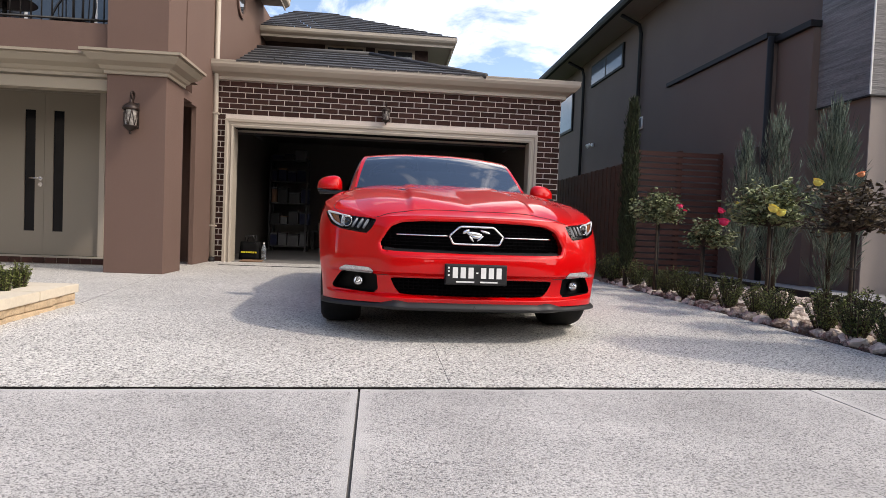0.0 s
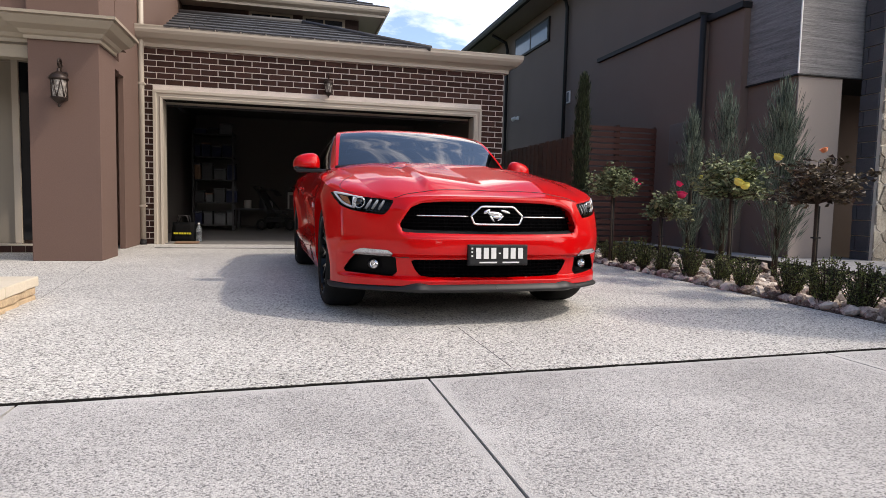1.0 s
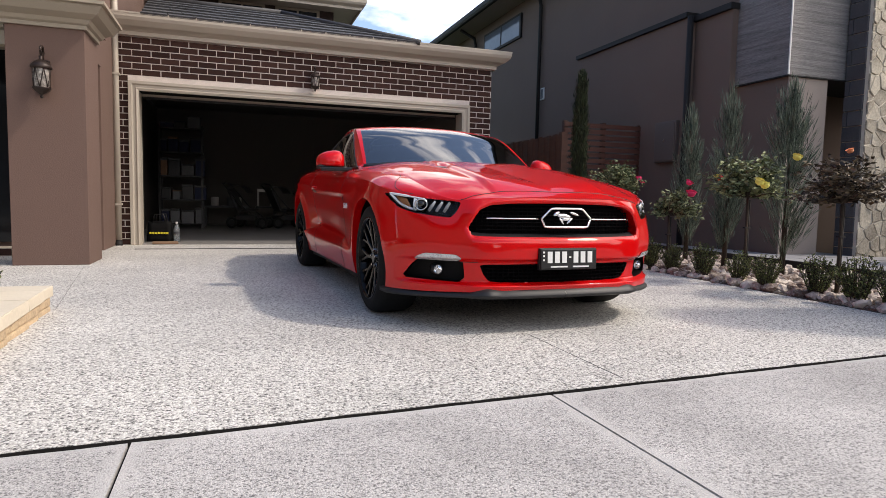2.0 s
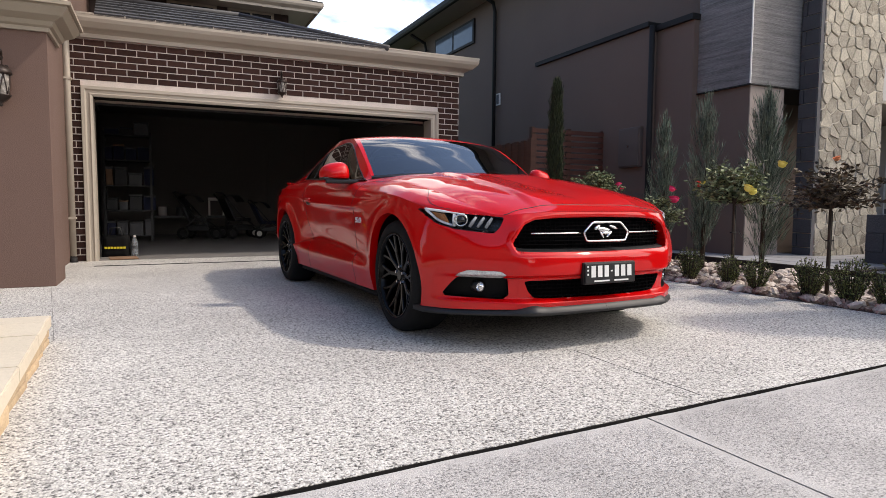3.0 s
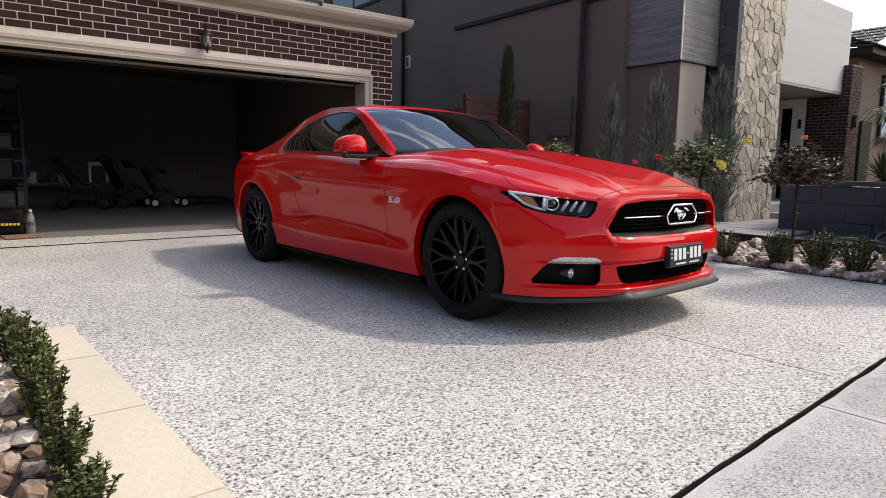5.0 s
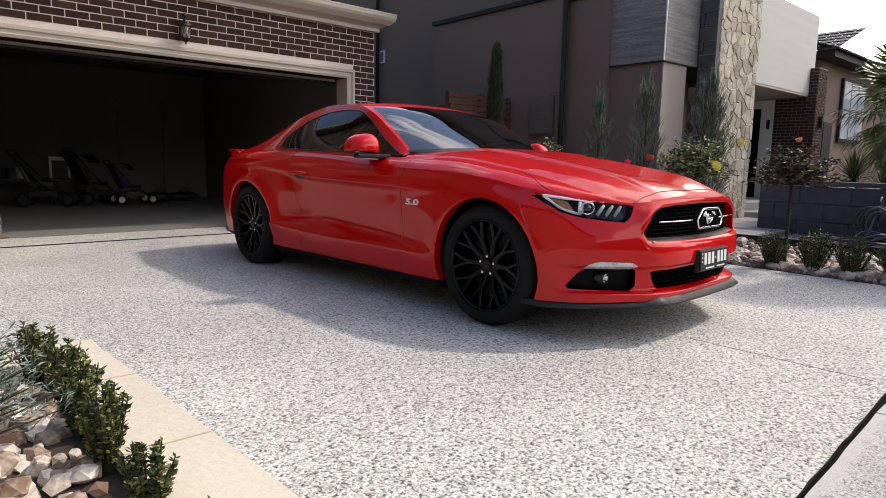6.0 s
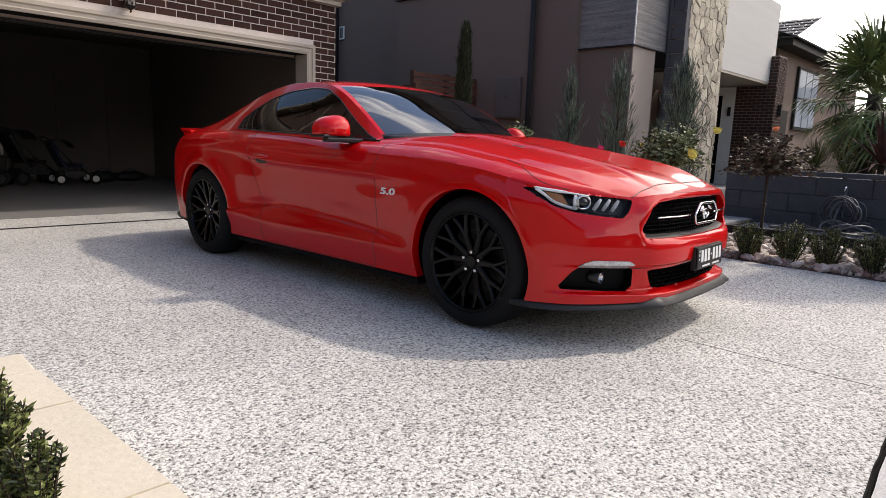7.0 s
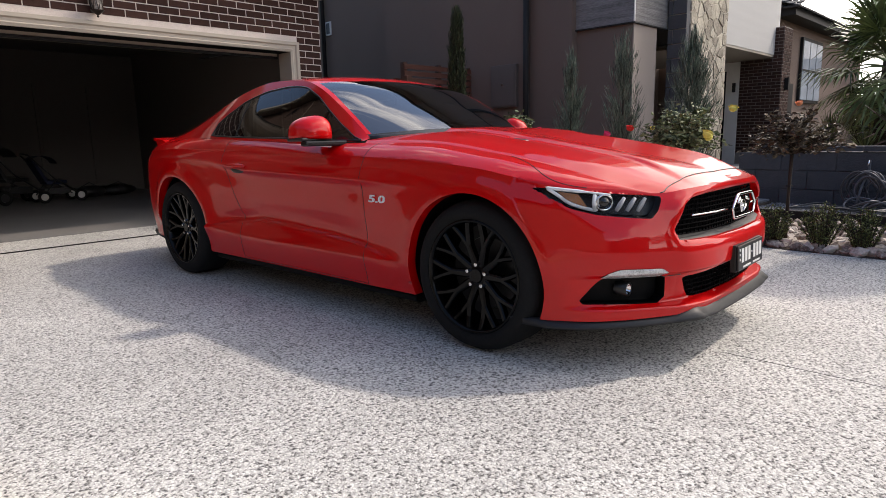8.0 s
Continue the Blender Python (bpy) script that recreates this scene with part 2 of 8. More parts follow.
M_DARKBLOCK = make_mat("charcoal_block", (0.072, 0.073, 0.08), 0.85, vary=0.2, scale=6, bump=0.8, bump_scale=50, objrand=0.4)
M_STACK = make_mat("grey_stacked_cladding", (0.14, 0.133, 0.129), 0.8, vary=0.4, second=(0.30, 0.286, 0.278), scale=3.0, fine=30, bump=1.0, bump_scale=8, stretch=(0.5, 0.5, 9))
M_FIELD = make_mat("fieldstone", (0.42, 0.36, 0.28), 0.88, vary=0.45, second=(0.60, 0.54, 0.43), scale=5, fine=40, bump=0.8, bump_scale=25, objrand=0.55)
M_METER = make_mat("meter_box_paint", (0.115, 0.092, 0.082), 0.5, vary=0.05)
M_DARKTRIM = make_mat("charcoal_trim", (0.020, 0.019, 0.019), 0.6, vary=0.1, spec=0.25)
M_WHITE = make_mat("white_paint", (0.7, 0.69, 0.66), 0.5, vary=0.04)
M_WINGLASS = make_mat("window_glass", (0.03, 0.036, 0.045), 0.04, vary=0.05, spec=0.9, coat=0.5)
M_DARKGLASS = make_mat("dark_door_glass", (0.008, 0.009, 0.011), 0.06, vary=0.2, spec=0.3)
M_PLASTIC_W = make_mat("white_plastic", (0.62, 0.6, 0.57), 0.4, vary=0.06)
M_YELLOW = make_mat("yellow_print", (0.75, 0.62, 0.04), 0.5, vary=0.05)
M_BLUE = make_mat("blue_fabric", (0.008, 0.012, 0.04), 0.8, vary=0.3)
M_CARD = make_mat("brown_cardboard", (0.22, 0.13, 0.08), 0.85, vary=0.2)
M_BOTTLE = make_mat("clear_bottle_plastic", (0.75, 0.82, 0.86), 0.08, vary=0.02, trans=0.85)


# ---- small helpers ----
def make_obj(name, verts, faces, mat, parent=None, label="", smooth=False, mats=None, idx=None):
    me = bpy.data.meshes.new(name)
    me.from_pydata([tuple(v) for v in verts], [], [tuple(f) for f in faces])
    for mm in (mats or [mat]):
        me.materials.append(mm)
    if idx is not None:
        me.polygons.foreach_set("material_index", idx)
    if smooth:
        me.polygons.foreach_set("use_smooth", [True] * len(me.polygons))
    me.update()
    ob = new(name, me)
    if parent is not None:
        ob.parent = parent
    if label:
        tagged(ob, label)
    return ob


def part(name, bm, mat, parent=None, label="", smooth=False):
    me = bpy.data.meshes.new(name)
    bm.to_mesh(me)
    bm.free()
    me.materials.append(mat)
    if smooth:
        me.polygons.foreach_set("use_smooth", [True] * len(me.polygons))
    ob = new(name, me)
    if parent is not None:
        ob.parent = parent
    if label:
        tagged(ob, label)
    return ob


def thing(name, label, category, at=(0, 0, 0), rz=0.0, group="", kind=""):
    ob = new(name)
    ob.empty_display_size = 0.1
    ob.matrix_basis = pose(*at, 0, 0, rz)
    return tagged(ob, label, category, group, kind)


def add_box(bm, x0, x1, y0, y1, z0, z1, bevel=0.0, m=None):
    t = Matrix.Translation(((x0 + x1) / 2, (y0 + y1) / 2, (z0 + z1) / 2)) @ Matrix.Diagonal((abs(x1 - x0), abs(y1 - y0), abs(z1 - z0), 1))
    if m is not None:
        t = m @ t
    vs = bmesh.ops.create_cube(bm, size=1.0, matrix=t)["verts"]
    if bevel:
        es = list({e for v in vs for e in v.link_edges})
        bmesh.ops.bevel(bm, geom=es, offset=bevel, segments=2, affect="EDGES", profile=0.6)
    return bm


def box(x0, x1, y0, y1, z0, z1, bevel=0.0, m=None):
    return add_box(bmesh.new(), x0, x1, y0, y1, z0, z1, bevel, m)


def tube_data(points, radius, sides=8, closed=False):
    """Vertices and faces of a round tube along points; radius a number or one for each point."""
    pts = [Vector(p) for p in points]
    n = len(pts)
    rad = radius if isinstance(radius, (list, tuple)) else [radius] * n
    verts, faces = [], []
    up = Vector((0.13, 0.21, 0.97)).normalized()
    for i, p in enumerate(pts):
        a = pts[(i - 1) % n] if (closed or i) else p
        b = pts[(i + 1) % n] if (closed or i < n - 1) else p
        d = (b - a).normalized()
        u = d.cross(up)
        if u.length < 1e-3:
            u = d.cross(Vector((1, 0, 0)))
        u.normalize()
        w = d.cross(u)
        for k in range(sides):
            c = 2 * math.pi * k / sides
            verts.append(p + rad[i] * (math.cos(c) * u + math.sin(c) * w))
    for i in range(n if closed else n - 1):
        j = (i + 1) % n
        for k in range(sides):
            k2 = (k + 1) % sides
            faces.append((i * sides + k, i * sides + k2, j * sides + k2, j * sides + k))
    if not closed:
        faces.append(tuple(range(sides))[::-1])
        faces.append(tuple((n - 1) * sides + k for k in range(sides)))
    return verts, faces


def tube(name, points, radius, mat, parent=None, label="", sides=8, closed=False):
    v, f = tube_data(points, radius, sides, closed)
    return make_obj(name, v, f, mat, parent, label, smooth=True)


def join_data(items):
    """One vertex and face list out of several."""
    verts, faces = [], []
    for v, f in items:
        o = len(verts)
        verts.extend(v)
        faces.extend(tuple(i + o for i in q) for q in f)
    return verts, faces


def lathe(profile, sides=24, axis="z"):
    """A turned body from (radius, height) pairs."""
    verts, faces = [], []
    for r, h in profile:
        for k in range(sides):
            c = 2 * math.pi * k / sides
            p = (r * math.cos(c), r * math.sin(c), h)
            verts.append(p if axis == "z" else (h, p[0], p[1]))
    for i in range(len(profile) - 1):
        for k in range(sides):
            k2 = (k + 1) % sides
            faces.append((i * sides + k, i * sides + k2, (i + 1) * sides + k2, (i + 1) * sides + k))
    return verts, faces


def sweep(profile, path, closed=False):
    """A moulding: profile of (outward, up) pairs carried along a level path of (x, y, z); outward is to the right of the way."""
    pts = [Vector(p) for p in path]
    n = len(pts)
    verts, faces = [], []
    for i, p in enumerate(pts):
        d0 = (pts[i] - pts[i - 1]).normalized() if (i or closed) else None
        d1 = (pts[(i + 1) % n] - pts[i]).normalized() if (i < n - 1 or closed) else None
        d0 = d0 or d1
        d1 = d1 or d0
        r0, r1 = Vector((d0.y, -d0.x, 0)), Vector((d1.y, -d1.x, 0))
        r = (r0 + r1)
        r = r / max(0.2, r.dot(r0)) if r.length > 1e-6 else r0
        for o, u in profile:
            verts.append(p + r * o + Vector((0, 0, u)))
    k = len(profile)
    for i in range(n if closed else n - 1):
        j = (i + 1) % n
        for q in range(k):
            q2 = (q + 1) % k
            faces.append((i * k + q, j * k + q, j * k + q2, i * k + q2))
    if not closed:
        faces.append(tuple(range(k)))
        faces.append(tuple((n - 1) * k + q for q in range(k))[::-1])
    return verts, faces


def setting(name, bm, mat, label, category, smooth=False):
    return tagged(part(name, bm, mat, None, "", smooth), label, category, "", "structure")


# ---- plants ----
def leaf_mat(name, base, second, rough=0.55):
    return make_mat(name, base, rough, vary=0.35, second=second, scale=6, fine=60, island=1.1)


M_BOXLEAF = leaf_mat("box_leaf", (0.032, 0.05, 0.014), (0.18, 0.21, 0.06))
M_ROSELEAF = leaf_mat("rose_leaf", (0.055, 0.085, 0.03), (0.27, 0.31, 0.15))
M_ROSERED = leaf_mat("rose_bronze_leaf", (0.04, 0.026, 0.018), (0.15, 0.11, 0.06))
M_CONIFER = leaf_mat("blue_conifer_leaf", (0.055, 0.08, 0.058), (0.20, 0.25, 0.185), 0.8)
M_CYPRESS = leaf_mat("cypress_leaf", (0.016, 0.024, 0.009), (0.042, 0.058, 0.022), 0.9)
M_JUNIPER = leaf_mat("juniper_leaf", (0.07, 0.11, 0.09), (0.23, 0.30, 0.25), 0.75)
M_PALM = leaf_mat("palm_leaf", (0.05, 0.08, 0.025), (0.20, 0.26, 0.09), 0.4)
M_CORDY = leaf_mat("cordyline_leaf", (0.05, 0.014, 0.016), (0.13, 0.06, 0.05), 0.5)
M_YUCCA = leaf_mat("yellow_green_leaf", (0.08, 0.09, 0.025), (0.25, 0.26, 0.09), 0.55)
M_BARK = make_mat("plant_stem", (0.045, 0.032, 0.022), 0.9, vary=0.3)
M_STAKE = make_mat("dark_stake", (0.02, 0.017, 0.015), 0.8, vary=0.2)
M_ROSE_Y = make_mat("yellow_petals", (0.92, 0.78, 0.16), 0.6, vary=0.15)
M_ROSE_P = make_mat("pink_red_petals", (0.85, 0.035, 0.14), 0.6, vary=0.2)
M_ROSE_R = make_mat("red_petals", (0.78, 0.04, 0.03), 0.6, vary=0.2)
M_ROSE_O = make_mat("apricot_petals", (0.88, 0.34, 0.16), 0.6, vary=0.2)


def leaves(centres, dirs, length, width, seed=1, fold=0.25):
    """Many small folded leaves: one at each centre, along its direction."""
    rng = np.random.default_rng(seed)
    c, d = np.asarray(centres, float), np.asarray(dirs, float)
    n = len(c)
    d = d / (np.linalg.norm(d, axis=1, keepdims=True) + 1e-9)
    r = rng.normal(size=(n, 3))
    w = np.cross(d, r)
    w /= np.linalg.norm(w, axis=1, keepdims=True) + 1e-9
    nn = np.cross(d, w)
    L = length * rng.uniform(0.65, 1.3, (n, 1))
    Wd = width * rng.uniform(0.7, 1.25, (n, 1))
    a = c
    b = c + d * L * 0.5 + w * Wd * 0.5 + nn * Wd * fold
    t = c + d * L
    e = c + d * L * 0.5 - w * Wd * 0.5 + nn * Wd * fold
    v = np.stack([a, b, t, e], 1).reshape(-1, 3)
    i = np.arange(n)[:, None] * 4
    f = np.concatenate([i + np.array([[0, 1, 2]]), i + np.array([[0, 2, 3]])], 1).reshape(-1, 3)
    return v.tolist(), f.tolist()


def sprigs(rng, n, radius, height, base_z, per, leaf_l):
    """Upright leafy shoots of a small clipped shrub: leaf seats and directions."""
    cs, ds, stems = [], [], []
    for _ in range(n):
        a, rr = rng.uniform(0, 2 * math.pi), radius * math.sqrt(rng.uniform(0.02, 1))
        lean = rr / radius
        top = Vector((rr * math.cos(a) * 1.1, rr * math.sin(a) * 1.1, base_z + height * (1 - 0.42 * lean**2) * rng.uniform(0.8, 1.12)))
        foot = Vector((rr * math.cos(a) * 0.35, rr * math.sin(a) * 0.35, base_z * 0.3))
        stems.append(tube_data([foot, foot.lerp(top, 0.6) + Vector((0, 0, 0.01)), top], [0.004, 0.003, 0.0015], 4))
        for k in range(per):
            t = rng.uniform(0.12, 1.0)
            p = foot.lerp(top, t)
            b = rng.uniform(0, 2 * math.pi)
            cs.append(tuple(p))
            ds.append((math.cos(b), math.sin(b), rng.uniform(0.25, 1.1)))
    return cs, ds, stems


def make_shrub(name, label, category, radius, height, seed, shoots=46, per=26, leaf=0.024, mat=None, group=""):
    rng = random.Random(seed)
    th = thing(name, label, category, group=group)
    cs, ds, stems = sprigs(rng, shoots, radius, height, 0.04, per, leaf)
    make_obj("stem", *join_data(stems), M_BARK, th)
    make_obj("foliage", *leaves(cs, ds, leaf, leaf * 0.52, seed), mat or M_BOXLEAF, th)
    return th


def rose_bloom(name, r, mat, parent, at, seed):
    """A rose: cupped petals round a heart."""
    rng = random.Random(seed)
    items = []
    for ring, (rad, n, tilt) in enumerate(((0.25, 4, 84), (0.5, 5, 72), (0.75, 6, 58))):
        for k in range(n):
            a = 2 * math.pi * k / n + ring * 0.5 + rng.uniform(-0.2, 0.2)
            m = pose(0, 0, 0, 0, 0, math.degrees(a)) @ pose(rad * r * 0.45, 0, 0, 0, -tilt, 0)
            vv_, ff_ = [], []
            for i in range(4):
                for j in range(4):
                    u, w = i / 3, j / 3 - 0.5
                    wd = math.sin(math.pi * (0.25 + 0.6 * u)) * r * 0.95
                    vv_.append(m @ Vector((u * r * 0.9, w * wd, 0.35 * r * (w * w * 2) - 0.16 * r * u * u)))
            ff_ = [(i * 4 + j, (i + 1) * 4 + j, (i + 1) * 4 + j + 1, i * 4 + j + 1) for i in range(3) for j in range(3)]
            items.append((vv_, ff_))
    hv, hf = lathe([(0.001, -0.25 * r), (0.45 * r, -0.12 * r), (0.72 * r, 0.2 * r), (0.66 * r, 0.55 * r), (0.34 * r, 0.8 * r), (0.001, 0.84 * r)], 12)
    items.append(([Vector(p) for p in hv], hf))
    o = make_obj(name, *join_data(items), mat, parent, smooth=True)
    o.location = at
    o.rotation_euler = (rng.uniform(-0.6, 0.6), rng.uniform(-0.6, 0.6), rng.uniform(0, 6))
    return o


def standard_rose(at, height, crown_r, label, leafmat, blooms, seed, density=1.0, flat=0.75, sway=(0, 0)):
    rng = random.Random(seed)
    th = thing("standard_rose", label, "rose bush", at, 0, "standard roses in the bed")
    tube("trunk", [(0, 0, 0), (0.006, 0.004, height * 0.5), (0, 0, height)], [0.016, 0.013, 0.014], M_BARK, th, sides=8)
    tube("stake", [(0.03, 0.01, 0), (0.03, 0.01, height * 0.95)], 0.012, M_STAKE, th, sides=6)
    part("tie", box(-0.02, 0.045, -0.012, 0.02, height * 0.62, height * 0.62 + 0.012), M_STAKE, th)
    cs, ds, br = [], [], []
    for k in range(int(34 * density)):
        a = rng.uniform(0, 2 * math.pi)
        el = rng.uniform(-0.35, 1.35)
        L = crown_r * rng.uniform(0.55, 1.15)
        tip = Vector((math.cos(a) * math.cos(el) * L + sway[0], math.sin(a) * math.cos(el) * L + sway[1], height + crown_r * 0.25 + math.sin(el) * L * flat))
        mid = Vector((tip.x * 0.5, tip.y * 0.5, height + (tip.z - height) * 0.62))
        br.append(tube_data([(0, 0, height - 0.02), mid, tip], [0.006, 0.004, 0.002], 5))
        for q in range(26):
            t = rng.uniform(0.3, 1.05)
            p = Vector((0, 0, height)).lerp(mid, t * 2) if t < 0.5 else mid.lerp(tip, (t - 0.5) * 2)
            p = p + Vector((rng.gauss(0, 0.022), rng.gauss(0, 0.022), rng.gauss(0, 0.022)))
            cs.append(tuple(p))
            b = rng.uniform(0, 2 * math.pi)
            ds.append((math.cos(b), math.sin(b), rng.uniform(-0.7, 0.5)))
    make_obj("branchwork", *join_data(br), M_BARK, th)
    make_obj("crown", *leaves(cs, ds, 0.05, 0.03, seed), leafmat, th)
    for i, (x, y, z, r, m) in enumerate(blooms):
        rose_bloom("bloom", r, m, th, (x, y, z), seed * 10 + i)
    return th


def feather_conifer(at, height, radius, label, seed, mat, n=150, name="upright_conifer", category="conifer", group="", droop=0.0, tight=1.0, foot=0.12, leafw=0.011, leafl=0.08, loose=0.35):
    """A narrow conifer of upswept plumes round one stem."""
    rng = random.Random(seed)
    th = thing(name, label, category, at, 0, group)
    tube("trunk", [(0, 0, 0), (0.01, 0, height * 0.5), (0, 0, height * 0.97)], [0.03, 0.018, 0.004], M_BARK, th, sides=7)
    cs, ds = [], []
    for k in range(n):
        t = rng.uniform(0, 1)**0.8
        z0 = foot + t * height * 0.82
        a = rng.uniform(0, 2 * math.pi)
        shape = math.sin(math.pi * min(1, 0.18 + 0.82 * t))**0.8 if tight == 1.0 else math.sin(math.pi * min(1, 0.3 + 0.68 * t))**0.45
        L = radius * shape * rng.uniform(0.6, 1.15)
        rise = height * 0.16 * rng.uniform(0.6, 1.3)
        base = Vector((0, 0, z0))
        tip = Vector((math.cos(a) * L, math.sin(a) * L, min(z0 + rise, height * 1.03)))
        for q in range(30):
            f = rng.uniform(0.1, 1.0)
            p = base.lerp(tip, f) + Vector((rng.gauss(0, 0.014), rng.gauss(0, 0.014), rng.gauss(0, 0.02) - 0.04 * math.sin(f * 3.1)))
            d = (tip - base).normalized() + Vector((rng.gauss(0, loose), rng.gauss(0, loose), rng.uniform(0.2, 0.9)))
            cs.append(tuple(p))
            ds.append(tuple(d))
    make_obj("foliage", *leaves(cs, ds, leafl, leafw, seed), mat, th)
    return th

# ---- ground, drive and paths ----
JY0, JSL = 2.425, 0.055     # the open joint between footpath and drive


def joint_y(x):
    return JY0 + JSL * x


def slab(name, corners, z0, z1, mat, label, category, kind="structure", parent=None):
    k = len(corners)
    v = [(x, y, z1) for x, y in corners] + [(x, y, z0) for x, y in corners]
    f = [tuple(range(k)), tuple(range(2 * k - 1, k - 1, -1))] + [(i, i + k, (i + 1) % k + k, (i + 1) % k) for i in range(k)]
    ob = make_obj(name, v, f, mat, parent)
    return tagged(ob, label, category, "", kind) if parent is None else ob


setting("ground", box(-400, 400, -400, 400, -0.6, -0.055), M_GRASS, "plain green verge and land round the houses", "ground")
setting("road", box(-60, 60, -14, -4.5, -0.054, -0.04), make_mat("asphalt", (0.05, 0.05, 0.052), 0.9, bump=0.5), "grey asphalt street in front of the houses", "road")
jr = random.Random(14)
edge_pts = [(x, joint_y(x) - 0.010 + jr.uniform(-0.003, 0.003)) for x in np.arange(-9.5, 3.3, 0.09)]
slab("pavement_drive", edge_pts + [(3.32, joint_y(3.32) - 0.010), (3.32, 8.3), (3.32, 9.85), (2.4, 9.14), (-2.35, 9.14), (-2.35, 9.9), (-9.5, 9.9)],
     -0.05, 0.0, M_DRIVE, "pale exposed aggregate concrete driveway with fine speckles", "driveway")
slab("pavement_threshold", [(-2.35, 9.155), (2.4, 9.155), (3.3, 9.87), (3.3, 9.9), (-2.35, 9.9)], -0.05, 0.0, M_DRIVE, "pale concrete strip before the garage floor", "driveway")
footpath = tagged(new("pavement_footpath"), "worn grey concrete footpath slabs before the driveway", "footpath", "", "structure")
GAP = 0.010
cuts = [-9.6, -1.337, 0.098, 2.155, 5.2, 9.6]
for a, b in zip(cuts[:-1], cuts[1:]):
    sa, sb = (0.016 if 0 < a < 1 else 0.0), (0.016 if 0 < b < 1 else 0.0)
    q = [(a + sa * 2.0 + GAP / 2, 0.2), (b + sb * 2.0 - GAP / 2, 0.2), (b - sb * 0.25 - GAP / 2, joint_y(b) - 0.029)]
    xs_ = np.linspace(b - sb * 0.25 - GAP / 2, a - sa * 0.25 + GAP / 2, max(3, int((b - a) / 0.13)))[1:]
    q += [(x, joint_y(x) - 0.029 + jr.uniform(-0.005, 0.004)) for x in xs_]
    slab("concrete_slab", q, -0.05, -0.006, M_FOOTPATH, "", "", parent=footpath)
    q = [(a + GAP / 2, -2.2), (b - GAP / 2, -2.2), (b - GAP / 2, 0.19), (a + GAP / 2, 0.19)]
    slab("concrete_slab", q, -0.05, -0.006, M_FOOTPATH, "", "", parent=footpath)
# black strip added on the driveway's raised edge for its dirt and shade
slab("joint_strip", [(x, y - 0.005 + jr.uniform(-0.0025, 0.002)) for x, y in edge_pts] + [(x, y - 0.0006) for x, y in reversed(edge_pts)], -0.045, -0.002, M_JOINT, "black strip added for the dirty, shaded edge of the driveway", "joint")
setting("joint_filler", box(-9.6, 9.6, -2.2, 3.2, -0.052, -0.022), M_JOINT, "dark filler in the joints of the footpath", "joint")
for xj in (0.098, 2.155):
    sj = 0.016 if xj < 1 else 0.0
    slab("joint_line", [(xj + sj * 2 - 0.007, 0.2), (xj + sj * 2 + 0.007, 0.2), (xj - sj * 0.25 + 0.007, joint_y(xj) - 0.04), (xj - sj * 0.25 - 0.007, joint_y(xj) - 0.04)], -0.03, -0.014, M_TOOLED, "tooled grey joint in the footpath", "joint")
# scored lines in the drive
for a, b in (((0.48, 2.5), (0.474, 3.35)), ((-2.42, 7.1), (-2.08, 4.66))):
    d = (Vector(b) - Vector(a)).normalized()
    nrm = Vector((-d.y, d.x)) * 0.0008
    slab("joint_line", [Vector(a) - nrm, Vector(a) + nrm, Vector(b) + nrm, Vector(b) - nrm], -0.01, 0.0015, M_TOOLED, "thin sawn joint in the driveway", "joint")
setting("drain_slot", box(-2.25, 2.3, 9.09, 9.15, -0.03, 0.004), M_JOINT, "narrow black drain slot before the garage", "drain")

# ---- the garage ----
GY = 9.85
DX0, DX1, DTOP = -2.262, 2.455, 2.115
setting("wall_garage_core", box(-2.58, DX0 - 0.02, GY + 0.012, GY + 0.24, 0, 2.86), M_MORTAR, "mortar and core of the brown brick garage wall", "wall")
setting("wall_garage_core", box(DX1 + 0.02, 2.965, GY + 0.012, GY + 0.24, 0, 2.86), M_MORTAR, "mortar and core of the brown brick garage wall", "wall")
setting("wall_garage_core", box(DX0 - 0.02, DX1 + 0.02, GY + 0.012, GY + 0.24, DTOP + 0.02, 2.86), M_MORTAR, "mortar and core of the brick band over the garage door", "wall")
setting("wall_garage_east", box(2.75, 2.965, GY + 0.24, 16.4, 0, 2.86), M_MORTAR, "side wall of the garage, pale plaster within", "wall")
setting("wall_garage_west", box(-2.9, -2.7, GY + 0.24, 16.4, 0, 2.86), M_PLASTER_SHADED, "plain plaster side wall in the garage", "wall")
setting("wall_garage_lining", box(2.70, 2.748, GY + 0.24, 16.2, 0, 2.7), M_PLASTER_SHADED, "plain plaster lining of the garage", "wall")
setting("wall_garage_back", box(-2.7, 2.7, 16.2, 16.4, 0, 2.86), M_PLASTER_SHADED, "plain plaster back wall of the garage", "wall")
setting("ceiling", box(-2.9, 2.965, GY + 0.24, 16.4, 2.7, 2.8), M_PLASTER_SHADED, "plain plaster garage ceiling", "ceiling")
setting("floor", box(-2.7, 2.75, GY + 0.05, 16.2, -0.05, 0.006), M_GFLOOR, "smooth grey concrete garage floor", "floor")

# door surround: a stepped cream moulding
M_BAG_AND_SHADE = make_mat("black_bag_and_shade", (0.008, 0.008, 0.008), 0.8, vary=0.2, spec=0.1)
surround = tagged(new("trim_door_surround"), "cream moulded timber surround of the garage door", "door frame", "", "structure")
PROFILE = [(0.0, 0.0), (0.0, -0.035), (0.03, -0.045), (0.045, -0.03), (0.075, -0.03), (0.09, -0.05), (0.128, -0.05), (0.135, -0.02), (0.135, 0.0)]


